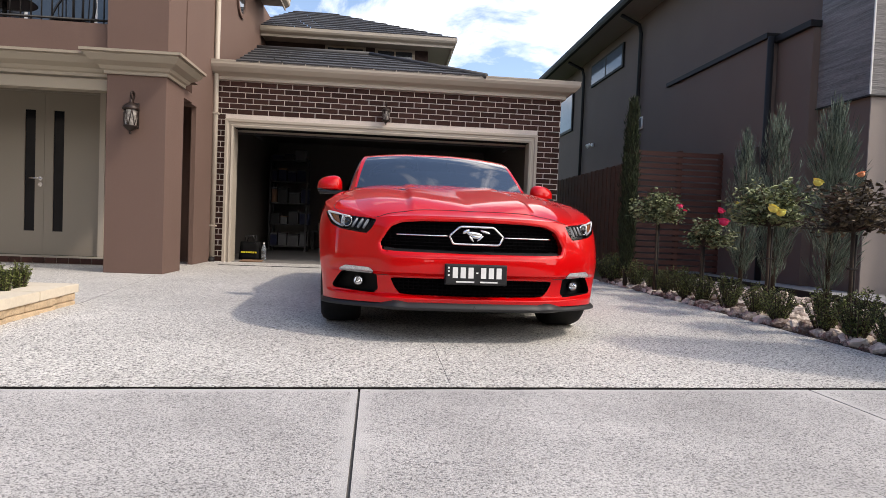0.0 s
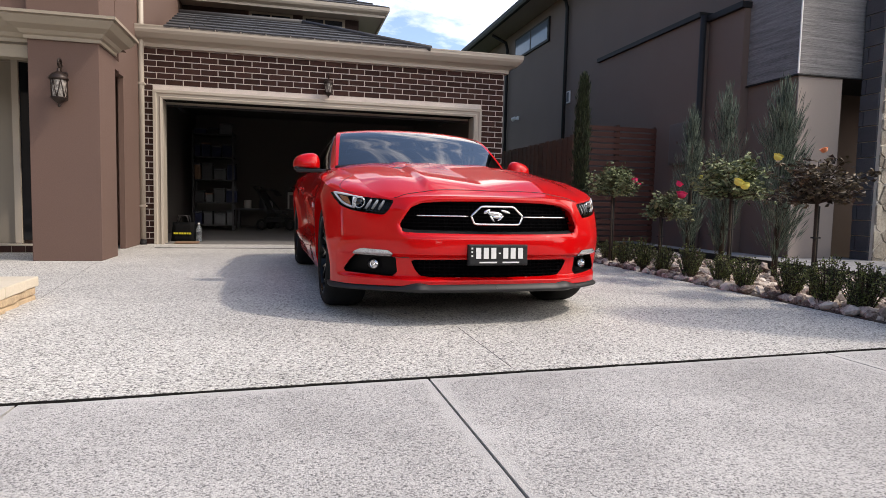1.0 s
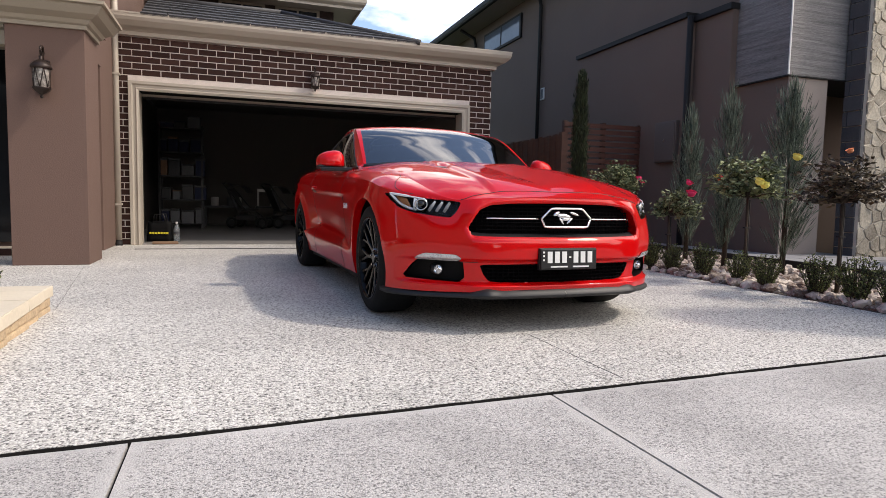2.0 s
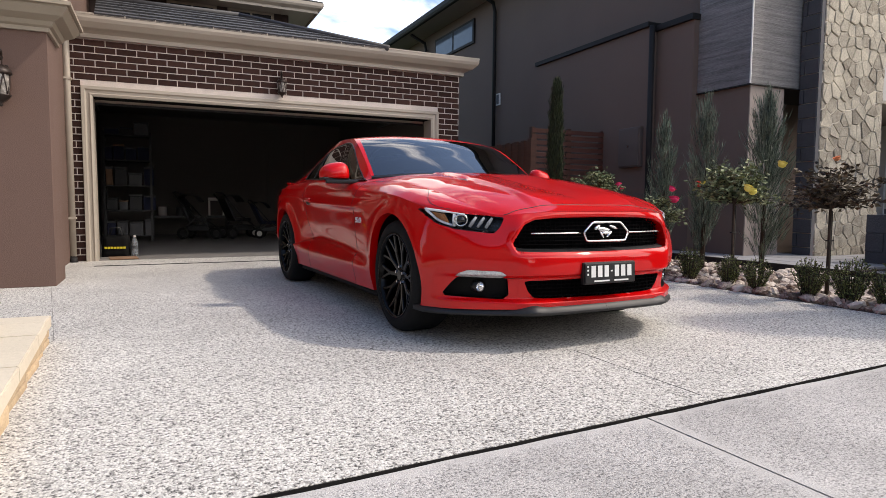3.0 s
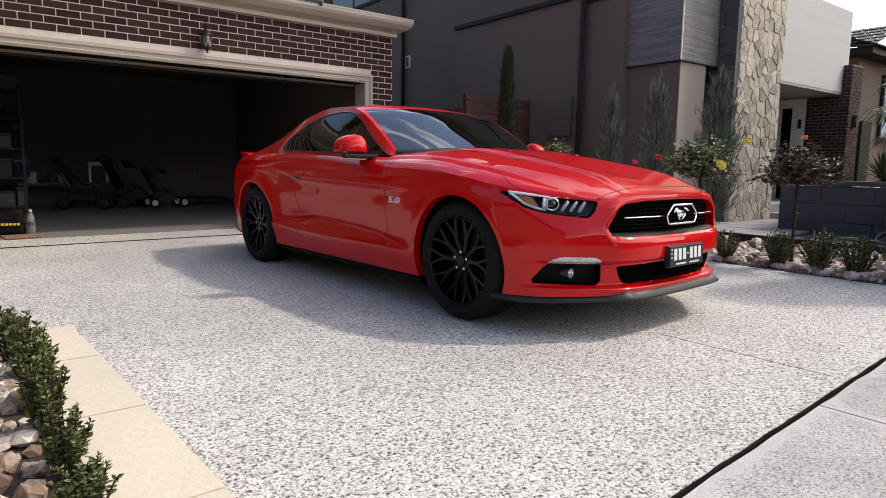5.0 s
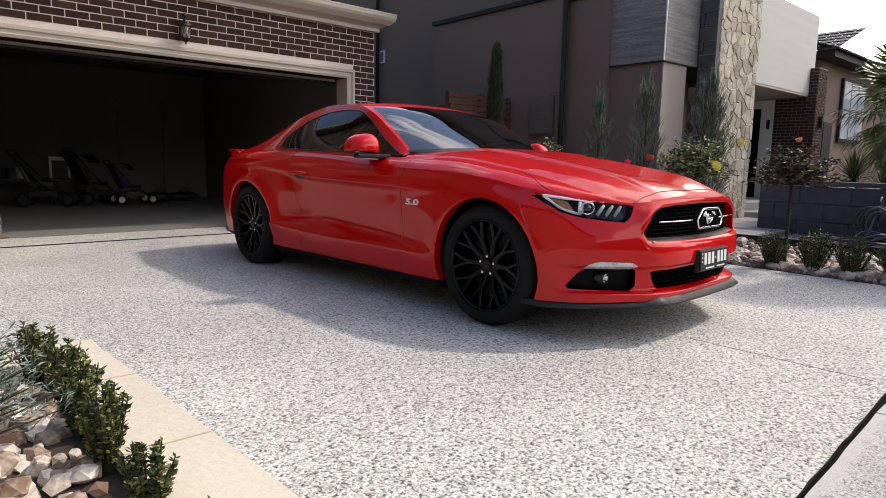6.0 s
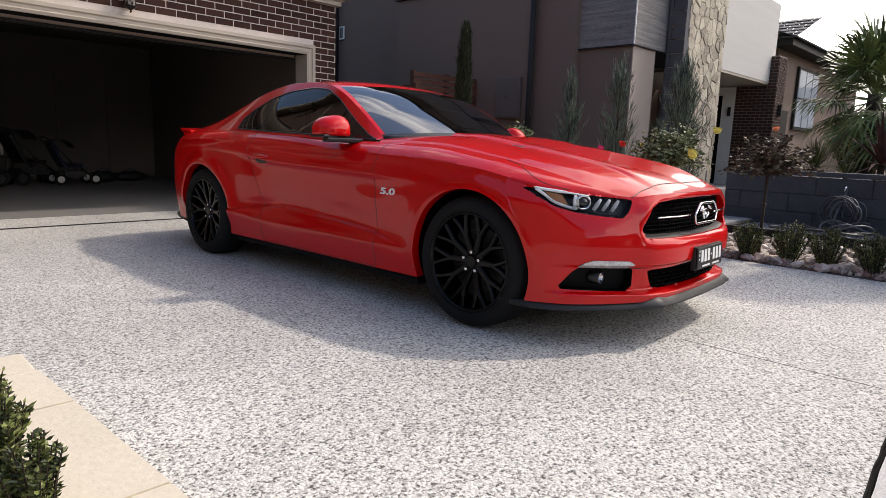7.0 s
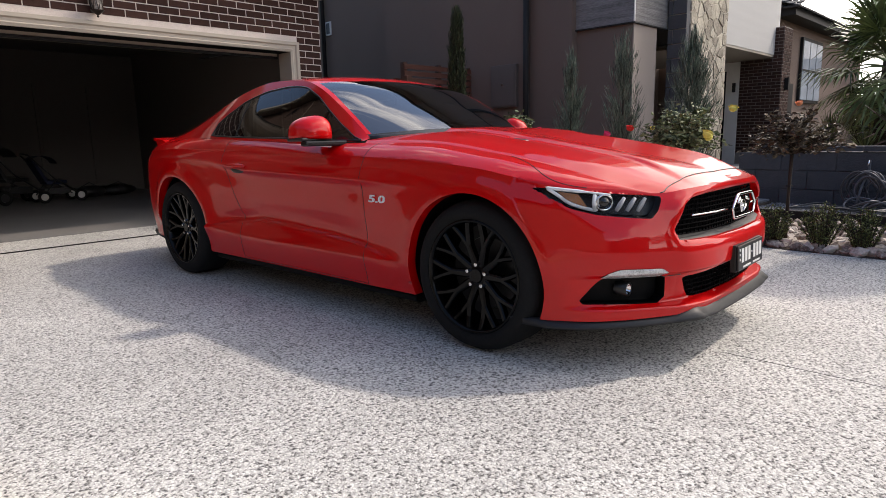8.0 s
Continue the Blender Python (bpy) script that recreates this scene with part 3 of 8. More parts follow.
def jamb(name, x_in, sign):
    v = []
    for o, p in PROFILE:
        v.append((x_in + sign * o, GY + p, 0.0))
    for o, p in PROFILE:
        v.append((x_in + sign * o, GY + p, DTOP + o))
    k = len(PROFILE)
    f = [(i, (i + 1) % k, (i + 1) % k + k, i + k) for i in range(k)] + [tuple(range(k)), tuple(range(2 * k - 1, k - 1, -1))]
    return make_obj(name, v, f, M_CREAM, surround)


jamb("jamb", DX0, -1)
jamb("jamb", DX1, 1)
k = len(PROFILE)
hv = [(DX0 - o, GY + p, DTOP + o) for o, p in PROFILE] + [(DX1 + o, GY + p, DTOP + o) for o, p in PROFILE]
make_obj("head", hv, [(i, i + k, (i + 1) % k + k, (i + 1) % k) for i in range(k)], M_CREAM, surround)
part("reveal", box(DX0 - 0.02, DX0, GY + 0.003, GY + 0.26, 0, DTOP), M_CREAM, surround)
part("reveal", box(DX1, DX1 + 0.02, GY + 0.003, GY + 0.26, 0, DTOP), M_CREAM, surround)
# black colour stands in for the shade under the door head
part("shaded_soffit", box(DX0 - 0.02, DX1 + 0.02, GY + 0.003, GY + 0.26, DTOP, DTOP + 0.02), M_BAG_AND_SHADE, surround, "head of the door opening, coloured black for its shade")

# the raised sectional door under the ceiling, on its tracks
gdoor = thing("sectional_garage_door", "raised cream sectional door under the garage ceiling", "garage door", (0, GY + 0.3, 2.2), kind="structure")
for i in range(4):
    y0 = 0.12 + i * 0.55
    part("panel", box(-2.3, 2.45, y0, y0 + 0.54, 0.10 + 0.02 * i, 0.14 + 0.02 * i, 0.006), M_CREAM, gdoor)
part("bottom_panel", box(-2.3, 2.45, -0.01, 0.05, -0.115, 0.2, 0.006), M_CREAM, gdoor)
part("bottom_seal", box(-2.3, 2.45, -0.015, 0.055, -0.145, -0.117), M_BLACKPL, gdoor)
for x in (-2.42, 2.56):
    part("track", box(x - 0.02, x + 0.02, 0.0, 2.6, 0.1, 0.14), M_GREYPL, gdoor)
    part("upright_track", box(x - 0.02, x + 0.02, -0.01, 0.04, -2.19, 0.1), M_GREYPL, gdoor)
    part("bracket", box(x - 0.012, x + 0.012, 1.2, 1.24, 0.1, 0.5), M_GREYPL, gdoor)

# fascia and gutter
FPROF = [(0.0, 0.0), (0.05, 0.0), (0.05, 0.05), (0.09, 0.075), (0.16, 0.10), (0.22, 0.16), (0.235, 0.20), (0.235, 0.24), (0.0, 0.24)]
fascia = tagged(new("trim_garage_gutter"), "cream moulded fascia and gutter over the brick garage", "gutter", "", "structure")
v, f = sweep(FPROF, [(-2.6, GY, 2.845), (2.975, GY, 2.845), (2.975, 16.4, 2.845)])
make_obj("moulding", v, f, M_CREAM, fascia)
v, f = sweep([(0.2, 0.241), (0.24, 0.241), (0.24, 0.262), (0.2, 0.262)], [(-2.6, GY, 2.845), (2.975, GY, 2.845), (2.975, 16.4, 2.845)])
make_obj("gutter_lip", v, f, M_CREAM, fascia)


# ---- roofs: rows of lapped tiles ----
def tile_plane(name, origin, along, up, width0, width1, offset1, rows, row_len, mat, parent, drop=0.022, tile=0.33):
    """Rows of lapped flat tiles on a roof plane; each row is a strip of tiles whose lower edge stands proud."""
    along, up = Vector(along).normalized(), Vector(up).normalized()
    nrm = along.cross(up).normalized()
    if nrm.z < 0:
        nrm = -nrm
    verts, faces = [], []
    rng = random.Random(5)
    for r in range(rows):
        a0 = r / rows
        a1 = (r + 1.02) / rows
        s0, e0 = offset1[0] * a0, width0 + (width1 - width0) * a0
        s1, e1 = offset1[0] * a1, width0 + (width1 - width0) * a1
        n = max(1, int((e0 - s0) / tile))
        sh = 0.5 * (r % 2)
        marks = [0.0] + [(i + sh) / n for i in range(1, n)] + [1.0]
        for i in range(len(marks) - 1):
            f0, f1 = marks[i], marks[i + 1] - 0.004
            lift = drop * rng.uniform(0.85, 1.15)
            o = len(verts)
            p = lambda fr, lo: Vector(origin) + up * (row_len * (r if lo else r + 1.02)) + along * ((s0 + (e0 - s0) * fr) if lo else (s1 + (e1 - s1) * fr))
            verts += [p(f0, True) + nrm * lift, p(f1, True) + nrm * lift, p(f1, False), p(f0, False), p(f0, True) - nrm * 0.01, p(f1, True) - nrm * 0.01]
            faces += [(o, o + 1, o + 2, o + 3), (o + 4, o + 5, o + 1, o), (o + 1, o + 5, o + 2), (o, o + 3, o + 4)]
    return make_obj(name, verts, faces, mat, parent)


groof = thing("garage_roof", "dark grey tiled hip roof over the garage", "roof", (0, 0, 0), kind="structure")
PIT = math.radians(21)
upv = Vector((0, math.cos(PIT), math.sin(PIT)))
tile_plane("tile_field", (-2.2, GY - 0.24, 3.09), (1, 0, 0), upv, 3.85, 1.95, (-0.1,), 6, 0.34, M_TILE, groof)
tile_plane("tile_field", (1.65, GY - 0.24, 3.09), (0, 1, 0), (-math.cos(PIT), 0, math.sin(PIT)), 7.0, 6.0, (1.9,), 6, 0.34, M_TILE, groof)
tube("ridge_cap", [(-2.3, GY + 1.66, 3.83), (-0.25, GY + 1.66, 3.84)], 0.045, M_TILE, groof)
part("roof_deck", box(-2.57, 3.1, GY - 0.15, 16.4, 3.02, 3.07), M_DARKTRIM, groof)
tube("hip_cap", [(1.66, GY - 0.25, 3.1), (-0.25, GY + 1.66, 3.84)], 0.045, M_TILE, groof)

# ---- own house: porch, upper storey ----
house = thing("wall_house", "taupe rendered two-storey house with a porch", "house wall", (0, 0, 0), kind="structure")
part("porch_pier", box(-3.06, -2.40, 7.27, 7.88, 0, 2.31, 0.006), M_RENDER, house)
part("porch_side_wall", box(-2.64, -2.57, 8.95, 9.85, 0, 2.9, 0.004), M_RENDER, house)
part("porch_header", box(-2.72, -2.56, 7.88, 8.7, 2.26, 2.38), M_RENDER, house)
part("porch_header", box(-2.72, -2.56, 8.701, 8.949, 2.24, 2.9), M_RENDER, house)
part("porch_back_wall", box(-3.69, -3.16, 8.70, 8.8, 0, 2.34), M_RENDER, house)
part("niche_side", box(-3.2, -3.16, 8.8, 9.6, 0, 2.36), M_RENDER, house)
part("niche_back", box(-3.16, -2.64, 9.5, 9.6, 0, 2.36), M_RENDER, house)
part("niche_ceiling", box(-3.2, -2.64, 8.8, 9.6, 2.36, 2.42), M_RENDER, house)
part("porch_back_wall", box(-9.0, -5.28, 8.62, 8.8, 0, 2.34), M_RENDER, house)
part("porch_back_wall", box(-5.28, -3.69, 8.62, 8.8, 2.33, 2.36), M_RENDER, house)
part("porch_ceiling", box(-9.0, -2.75, 7.54, 8.8, 2.36, 2.42), M_CREAM_SHADED, house)
part("upper_pier", box(-3.07, -2.395, 7.28, 7.88, 2.5, 5.9, 0.006), M_RENDER, house)
part("upper_pier_return", box(-2.75, -2.42, 8.0, 8.5, 2.46, 5.9, 0.004), M_RENDER, house)
part("balcony_parapet", box(-9.0, -3.08, 7.35, 7.55, 2.485, 2.86, 0.004), M_RENDER, house)
part("balcony_slab", box(-9.0, -2.7, 7.55, 9.6, 2.45, 2.55), M_RENDER, house)
part("balcony_back_wall", box(-9.0, -2.75, 9.6, 9.8, 2.55, 5.9), M_RENDER, house)
part("upper_side_wall", box(-2.78, -2.575, 7.72, 14.6, 2.9, 5.2, 0.0), M_RENDER, house)
# cornice that runs round the pier and along the porch
CPROF = [(0.0, 0.0), (0.025, 0.0), (0.025, 0.035), (0.05, 0.05), (0.07, 0.085), (0.14, 0.125), (0.185, 0.185), (0.185, 0.208), (0.215, 0.208), (0.215, 0.238), (0.0, 0.238)]
v, f = sweep(CPROF, [(-3.06, 7.6, 2.275), (-3.06, 7.27, 2.275), (-2.40, 7.27, 2.275), (-2.40, 7.84, 2.275), (-2.6, 7.84, 2.275)])
make_obj("cornice", v, f, M_FASCIA, house, "cream moulded cornice round the porch pier")
v, f = sweep(CPROF, [(-9.0, 7.35, 2.245), (-3.08, 7.35, 2.245)])
make_obj("cornice", v, f, M_FASCIA, house, "cream moulded cornice along the porch")
part("porch_beam", box(-9.0, -3.07, 7.37, 7.53, 2.10, 2.228), M_FASCIA, house)
# raised brick step below the door
step = thing("porch_step", "dark brick edged porch step below the front doors", "step", (0, 0, 0), kind="structure")
part("tread", box(-9.0, -3.0, 8.3, 8.62, 0.0, 0.085), M_CREAM, step)
for i in range(40):
    x = -8.9 + i * 0.146
    part("brick", box(x, x + 0.136, 8.285, 8.3, 0.008, 0.08), M_BRICK, step)

fdoor = thing("door_1", "cream double front door with tall narrow glass slots", "front door", (-4.455, 8.66, 0.09), kind="structure")
# two leaves with a tall dark pane in each
for sx, x0, x1, g0 in (("a", -0.78, 0.0, -0.25), ("b", 0.004, 0.72, 0.116)):
    bm = bmesh.new()
    add_box(bm, x0, g0, 0, 0.045, 0, 2.19)
    add_box(bm, g0 + 0.135, x1, 0, 0.045, 0, 2.19)
    add_box(bm, g0, g0 + 0.135, 0, 0.045, 0, 0.32)
    add_box(bm, g0, g0 + 0.135, 0, 0.045, 1.95, 2.19)
    leaf = part("door_leaf", bm, M_CREAM_SHADED, fdoor)
    leaf.location.x = 0.0
    part("pane", box(g0, g0 + 0.135, 0.015, 0.03, 0.32, 1.95), M_DARKGLASS, leaf, "dark narrow glass pane")
side = part("sidelight", box(0.724, 0.795, -0.035, 0.035, 0, 2.24), M_CREAM, fdoor, "cream framed narrow side window")
part("pane", box(0.796, 1.19, 0.0, 0.012, 0.04, 2.2), M_DARKGLASS, side, "dark glass pane")
part("stile", box(1.191, 1.23, -0.03, 0.035, 0, 2.24), M_CREAM_SHADED, side)
part("rail", box(0.796, 1.19, -0.03, 0.035, 2.2, 2.24), M_CREAM_SHADED, side)
part("door_frame", box(-0.82, -0.78, -0.03, 0.06, 0, 2.24), M_CREAM_SHADED, fdoor)
part("door_frame", box(-0.82, 0.722, -0.03, 0.06, 2.19, 2.24), M_CREAM_SHADED, fdoor)
tube("lever_handle", [(-0.04, -0.01, 1.03), (-0.04, -0.05, 1.03), (-0.16, -0.055, 1.03)], 0.011, M_CHROME, fdoor)
v, f = lathe([(0.0, 0.0), (0.03, 0.0), (0.03, 0.012), (0.0, 0.014)], 14)
for z in (1.03, 0.95):
    o = make_obj("rose_plate", v, f, M_CHROME, fdoor, smooth=False)
    o.matrix_basis = pose(-0.04, 0.0, z, 90)

# downpipe beside the brick
dpipe = thing("downpipe", "cream round downpipe at the corner of the garage", "downpipe", (-2.535, 9.79, 0), kind="structure")
tube("pipe", [(0, 0, 0.05), (0, 0, 5.0)], 0.04, M_CREAM, dpipe, sides=12)
tube("shoe", [(0, 0, 0.06), (0.0, -0.03, 0.02), (0.02, -0.08, 0.015)], 0.045, M_DARKTRIM, dpipe)
for z in (0.55, 2.3):
    part("clip", box(-0.05, 0.05, -0.045, 0.06, z, z + 0.025), M_CREAM, dpipe)


def lantern(at, rz=0):
    """A wall lantern: back plate, hooked arm, domed cap, barrel of glass with straps, cupped base and finial."""
    L = thing("wall_lantern", "dark bronze wall lantern with glass panes", "wall lamp", at, rz, "wall lanterns")
    part("back_plate", box(-0.035, 0.035, -0.02, 0.0, -0.10, 0.12, 0.008), M_BRONZE, L)
    hook = [(0, -0.02, 0.04), (0, -0.05, 0.10)] + [(0, -0.085 - 0.042 * math.cos(a), 0.155 + 0.05 * math.sin(a)) for a in np.linspace(0.2, 3.0, 9)] + [(0, -0.12, 0.10)]
    tube("scroll_arm", hook, 0.010, M_BRONZE, L)
    v, f = lathe([(0.0, 0.135), (0.014, 0.13), (0.012, 0.11), (0.03, 0.10), (0.055, 0.085), (0.07, 0.065), (0.076, 0.048), (0.070, 0.042), (0.0, 0.042)], 18)
    make_obj("cap", v, f, M_BRONZE, L, smooth=True).location = (0, -0.12, 0)
    v, f = lathe([(0.050, -0.088), (0.057, -0.03), (0.056, 0.042)], 18)
    glass = bpy.data.materials.get("lantern_glass") or make_mat("lantern_glass", (0.22, 0.20, 0.18), 0.06, vary=0.8, scale=26, fine=60, bump=0.5, bump_scale=40, spec=0.8)
    make_obj("glass", v, f, glass, L, smooth=True).location = (0, -0.12, 0)
    for kk in range(6):
        a0 = kk * math.pi / 3
        for tw in (0.5, -0.5):
            strap = [((0.059 - 0.006 * u) * math.cos(a0 + tw * u), -0.12 + (0.059 - 0.006 * u) * math.sin(a0 + tw * u), 0.042 - 0.13 * u) for u in np.linspace(0, 1, 6)]
            tube("strap", strap, 0.0045, M_BRONZE, L, sides=5)
    v, f = lathe([(0.0, -0.165), (0.010, -0.16), (0.013, -0.15), (0.007, -0.14), (0.025, -0.128), (0.048, -0.112), (0.064, -0.096), (0.066, -0.088), (0.0, -0.088)], 18)
    make_obj("base", v, f, M_BRONZE, L, smooth=True).location = (0, -0.12, 0)
    return L


lamp1 = lantern((0.105, GY + 0.002, 2.43))
copy_thing(lamp1, pose(-2.735, 7.268, 1.80) @ Matrix.Diagonal((1.22, 1.15, 1.32, 1)))

# balcony railing and chair
rail = thing("balcony_railing", "black iron railing on the balcony", "railing", (-6.1, 7.45, 2.86))
tube("top_rail", [(-3.0, 0, 0.75), (2.98, 0, 0.75)], 0.02, M_IRON, rail)
tube("bottom_rail", [(-3.0, 0, 0.06), (2.98, 0, 0.06)], 0.014, M_IRON, rail)
for i in range(52):
    x = -2.95 + i * 0.115
    tube("baluster", [(x, 0, 0.0), (x, 0, 0.75)], 0.008, M_IRON, rail, sides=6)
bchair = thing("balcony_chair", "black curled iron chair on the balcony", "chair", (-3.75, 7.9, 2.55))
v, f = lathe([(0.0, 0.44), (0.22, 0.44), (0.23, 0.45), (0.22, 0.46), (0.0, 0.46)], 18)
make_obj("seat", v, f, M_IRON, bchair, smooth=False)
for a in (0.8, 2.3, 3.9, 5.5):
    tube("leg", [(0.17 * math.cos(a), 0.17 * math.sin(a), 0.44), (0.2 * math.cos(a), 0.2 * math.sin(a), 0.2), (0.24 * math.cos(a), 0.24 * math.sin(a), 0.0)], 0.012, M_IRON, bchair)
tube("backrest", [(0.24 * math.cos(a), 0.24 * math.sin(a), 0.45 + 0.5 * math.sin((a + 0.2) / 3.54 * math.pi)) for a in np.linspace(-0.2, 3.34, 14)], 0.014, M_IRON, bchair)
for a in np.linspace(0.4, 2.74, 7):
    tube("back_bar", [(0.22 * math.cos(a), 0.22 * math.sin(a), 0.45), (0.24 * math.cos(a), 0.24 * math.sin(a), 0.45 + 0.49 * math.sin((a + 0.2) / 3.54 * math.pi))], 0.007, M_IRON, bchair, sides=6)
btable = thing("balcony_table", "round black iron table on the balcony", "table", (-4.6, 8.0, 2.55))
v, f = lathe([(0.0, 0.68), (0.34, 0.68), (0.35, 0.69), (0.34, 0.7), (0.0, 0.7)], 20)
make_obj("tabletop", v, f, M_IRON, btable, smooth=False)
tube("stem", [(0, 0, 0.02), (0, 0, 0.68)], 0.025, M_IRON, btable)
bwin = thing("window_balcony", "wide pale window behind the balcony", "window", (-5.2, 9.59, 2.7), kind="structure")
part("frame", box(-2.0, 2.0, -0.03, 0.0, 0, 2.1), M_WHITE, bwin)
for i in range(4):
    part("pane", box(-1.95 + i * 0.98, -1.02 + i * 0.98, -0.036, -0.031, 0.06, 2.04), M_WINGLASS, bwin)

# round window in the upper side wall
rwin = thing("window_1", "round window with a cream rim in the upper wall", "window", (-2.573, 11.35, 4.62), kind="structure")
v, f = lathe([(0.26, 0.0), (0.26, 0.035), (0.33, 0.035), (0.33, 0.0)], 28, axis="x")
make_obj("frame", v, f, M_RENDER, rwin)
v, f = lathe([(0.0, 0.012), (0.26, 0.012)], 28, axis="x")
make_obj("pane", v, f, M_WINGLASS, rwin)

# upper storey behind the garage roof
upper = thing("wall_upper_storey", "dark brick upper storey behind the garage roof", "house wall", (0, 0, 0), kind="structure")
M_MORTAR_D = make_mat("grey_mortar", (0.26, 0.23, 0.21), 0.9, vary=0.12, bump=0.3)
M_BRICKFAR = make_mat("far_brown_brick", (0.06, 0.038, 0.034), 0.75, vary=0.3, scale=10, bump=0.4, bump_scale=30)
part("wall", box(-2.57, 0.95, 13.6, 20.0, 2.9, 4.55), M_BRICKFAR, upper)
part("soffit", box(-2.9, 1.42, 13.1, 20.3, 4.55, 4.59), M_CREAM, upper)
v, f = sweep([(0, 0), (0.02, 0.0), (0.02, 0.05), (0.09, 0.09), (0.11, 0.13), (0.11, 0.19), (0, 0.19)], [(-2.9, 13.12, 4.51), (1.42, 13.12, 4.51), (1.42, 20.3, 4.51)])
make_obj("gutter", v, f, M_CREAM, upper)
UPIT = math.radians(24)
uroof = thing("upper_roof", "dark grey tiled hip roof of the upper storey", "roof", (0, 0, 0), kind="structure")
tile_plane("tile_field", (-2.9, 13.05, 4.71), (1, 0, 0), (0, math.cos(UPIT), math.sin(UPIT)), 4.42, 1.4, (0.6,), 10, 0.33, M_TILE, uroof)
tile_plane("tile_field", (1.52, 13.05, 4.71), (0, 1, 0), (-math.cos(UPIT), 0, math.sin(UPIT)), 7.3, 7.3, (3.05,), 10, 0.33, M_TILE, uroof)
# gutter end of the roof over the side wall
v, f = sweep([(0, 0), (0.02, 0.0), (0.02, 0.05), (0.09, 0.09), (0.11, 0.13), (0.11, 0.19), (0, 0.19)], [(-2.45, 12.4, 5.05), (-2.1, 12.4, 5.05), (-2.1, 13.1, 5.05)])
make_obj("gutter", v, f, M_CREAM, upper)
part("eave", box(-2.9, -2.12, 8.6, 13.3, 5.2, 5.26), M_CREAM, upper)
v, f = sweep([(0, 0), (0.02, 0.0), (0.02, 0.05), (0.09, 0.09), (0.11, 0.13), (0.11, 0.19), (0, 0.19)], [(-2.12, 8.6, 5.2), (-2.12, 13.3, 5.2)])
make_obj("gutter", v, f, M_CREAM, upper)
for x in (-0.86, 0.22):
    w = thing("window_upper", "small dark window under the upper eave", "window", (x, 13.6, 4.12), kind="structure")
    part("frame", box(-0.44, 0.44, -0.03, 0.0, -0.05, 0.42), M_CREAM, w)
    part("pane", box(-0.38, -0.02, -0.034, -0.031, 0.0, 0.37), M_WINGLASS, w)
    part("pane", box(0.02, 0.38, -0.034, -0.031, 0.0, 0.37), M_WINGLASS, w)

# ---- neighbour's house ----
nb = thing("wall_neighbour", "dark taupe rendered two-storey house next door", "house wall", (0, 0, 0), kind="structure")
part("lower_wall", box(5.52, 6.3, 8.25, 11.45, 0, 3.56, 0.0), M_RENDER_D, nb)
part("capping", box(5.47, 6.3, 8.28, 11.47, 3.562, 3.635), M_DARKTRIM, nb, "charcoal metal capping")
part("near_wall", box(5.62, 6.3, 7.5, 8.24, 0, 3.48), M_RENDER_D, nb)
part("capping", box(5.56, 6.3, 7.48, 8.24, 3.482, 3.565), M_DARKTRIM, nb, "charcoal metal capping")
tube("downpipe", [(5.5, 8.22, 0.1), (5.5, 8.22, 3.56)], 0.045, M_DARKTRIM, nb)
part("upper_wall", box(6.02, 6.3, 7.5, 26.0, 0, 5.86), M_RENDER_D, nb)
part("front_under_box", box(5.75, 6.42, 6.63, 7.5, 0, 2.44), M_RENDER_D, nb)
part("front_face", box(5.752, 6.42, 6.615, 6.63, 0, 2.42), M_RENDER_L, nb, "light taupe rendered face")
part("recess_wall", box(6.45, 7.6, 7.49, 7.5, 0, 6.3), M_RENDER_D, nb)
part("roof_mass", box(6.3, 8.2, 7.5, 26.0, 0, 5.84), M_RENDER_D, nb)
part("upper_mass", box(8.2, 11.2, 7.6, 26.0, 2.37, 3.84), M_RENDER_D, nb)
part("lower_mass", box(8.2, 11.2, 9.0, 26.0, 0, 2.37), M_RENDER_D, nb)
clad = part("clad_box", box(5.72, 8.19, 6.6, 7.5, 2.42, 6.3), M_STACK, nb, "grey stacked-stone cladding on an overhanging box")
part("corner_trim", box(5.705, 5.722, 6.585, 6.602, 2.42, 6.3), M_WHITE, clad)
part("edge_trim", box(5.7, 8.19, 6.58, 7.5, 2.405, 2.42), M_DARKTRIM, clad)
part("soffit", box(5.35, 6.05, 7.6, 26.0, 5.82, 5.86), M_RENDER_L, nb)
v, f = sweep([(0, 0), (0.0, 0.16), (0.12, 0.16), (0.12, 0.06), (0.09, 0.0)], [(5.35, 26.0, 5.80), (5.35, 7.4, 5.80)])
make_obj("gutter", v, f, M_DARKTRIM, nb, "charcoal gutter")
tile_plane("roof_tiles", (5.25, 26.0, 5.94), (0, -1, 0), (math.cos(PIT), 0, math.sin(PIT)), 18.6, 18.6, (0.0,), 6, 0.34, M_TILE, nb)
for y in (18.2, 14.0):
    tube("downpipe", [(5.45, y, 5.8), (5.9, y, 5.6), (5.95, y, 5.4), (5.95, y, 0.1)], 0.045, M_DARKTRIM, nb)
nwin = thing("window_2", "wide upper window with pale glass next door", "window", (6.018, 16.33, 4.93), kind="structure")
part("frame", box(-0.05, 0.0, -1.2, 1.25, 0, 0.62), M_DARKTRIM, nwin)
for i in range(2):
    part("pane", box(-0.056, -0.051, -1.13 + i * 1.2, -0.02 + i * 1.2, 0.06, 0.56), make_mat("pale_window_glass", (0.12, 0.14, 0.17), 0.08, vary=0.1) if i == 0 else bpy.data.materials["pale_window_glass"], nwin)
nwin2 = thing("window_3", "tall pale window far along the neighbour's wall", "window", (6.018, 20.15, 3.95), kind="structure")
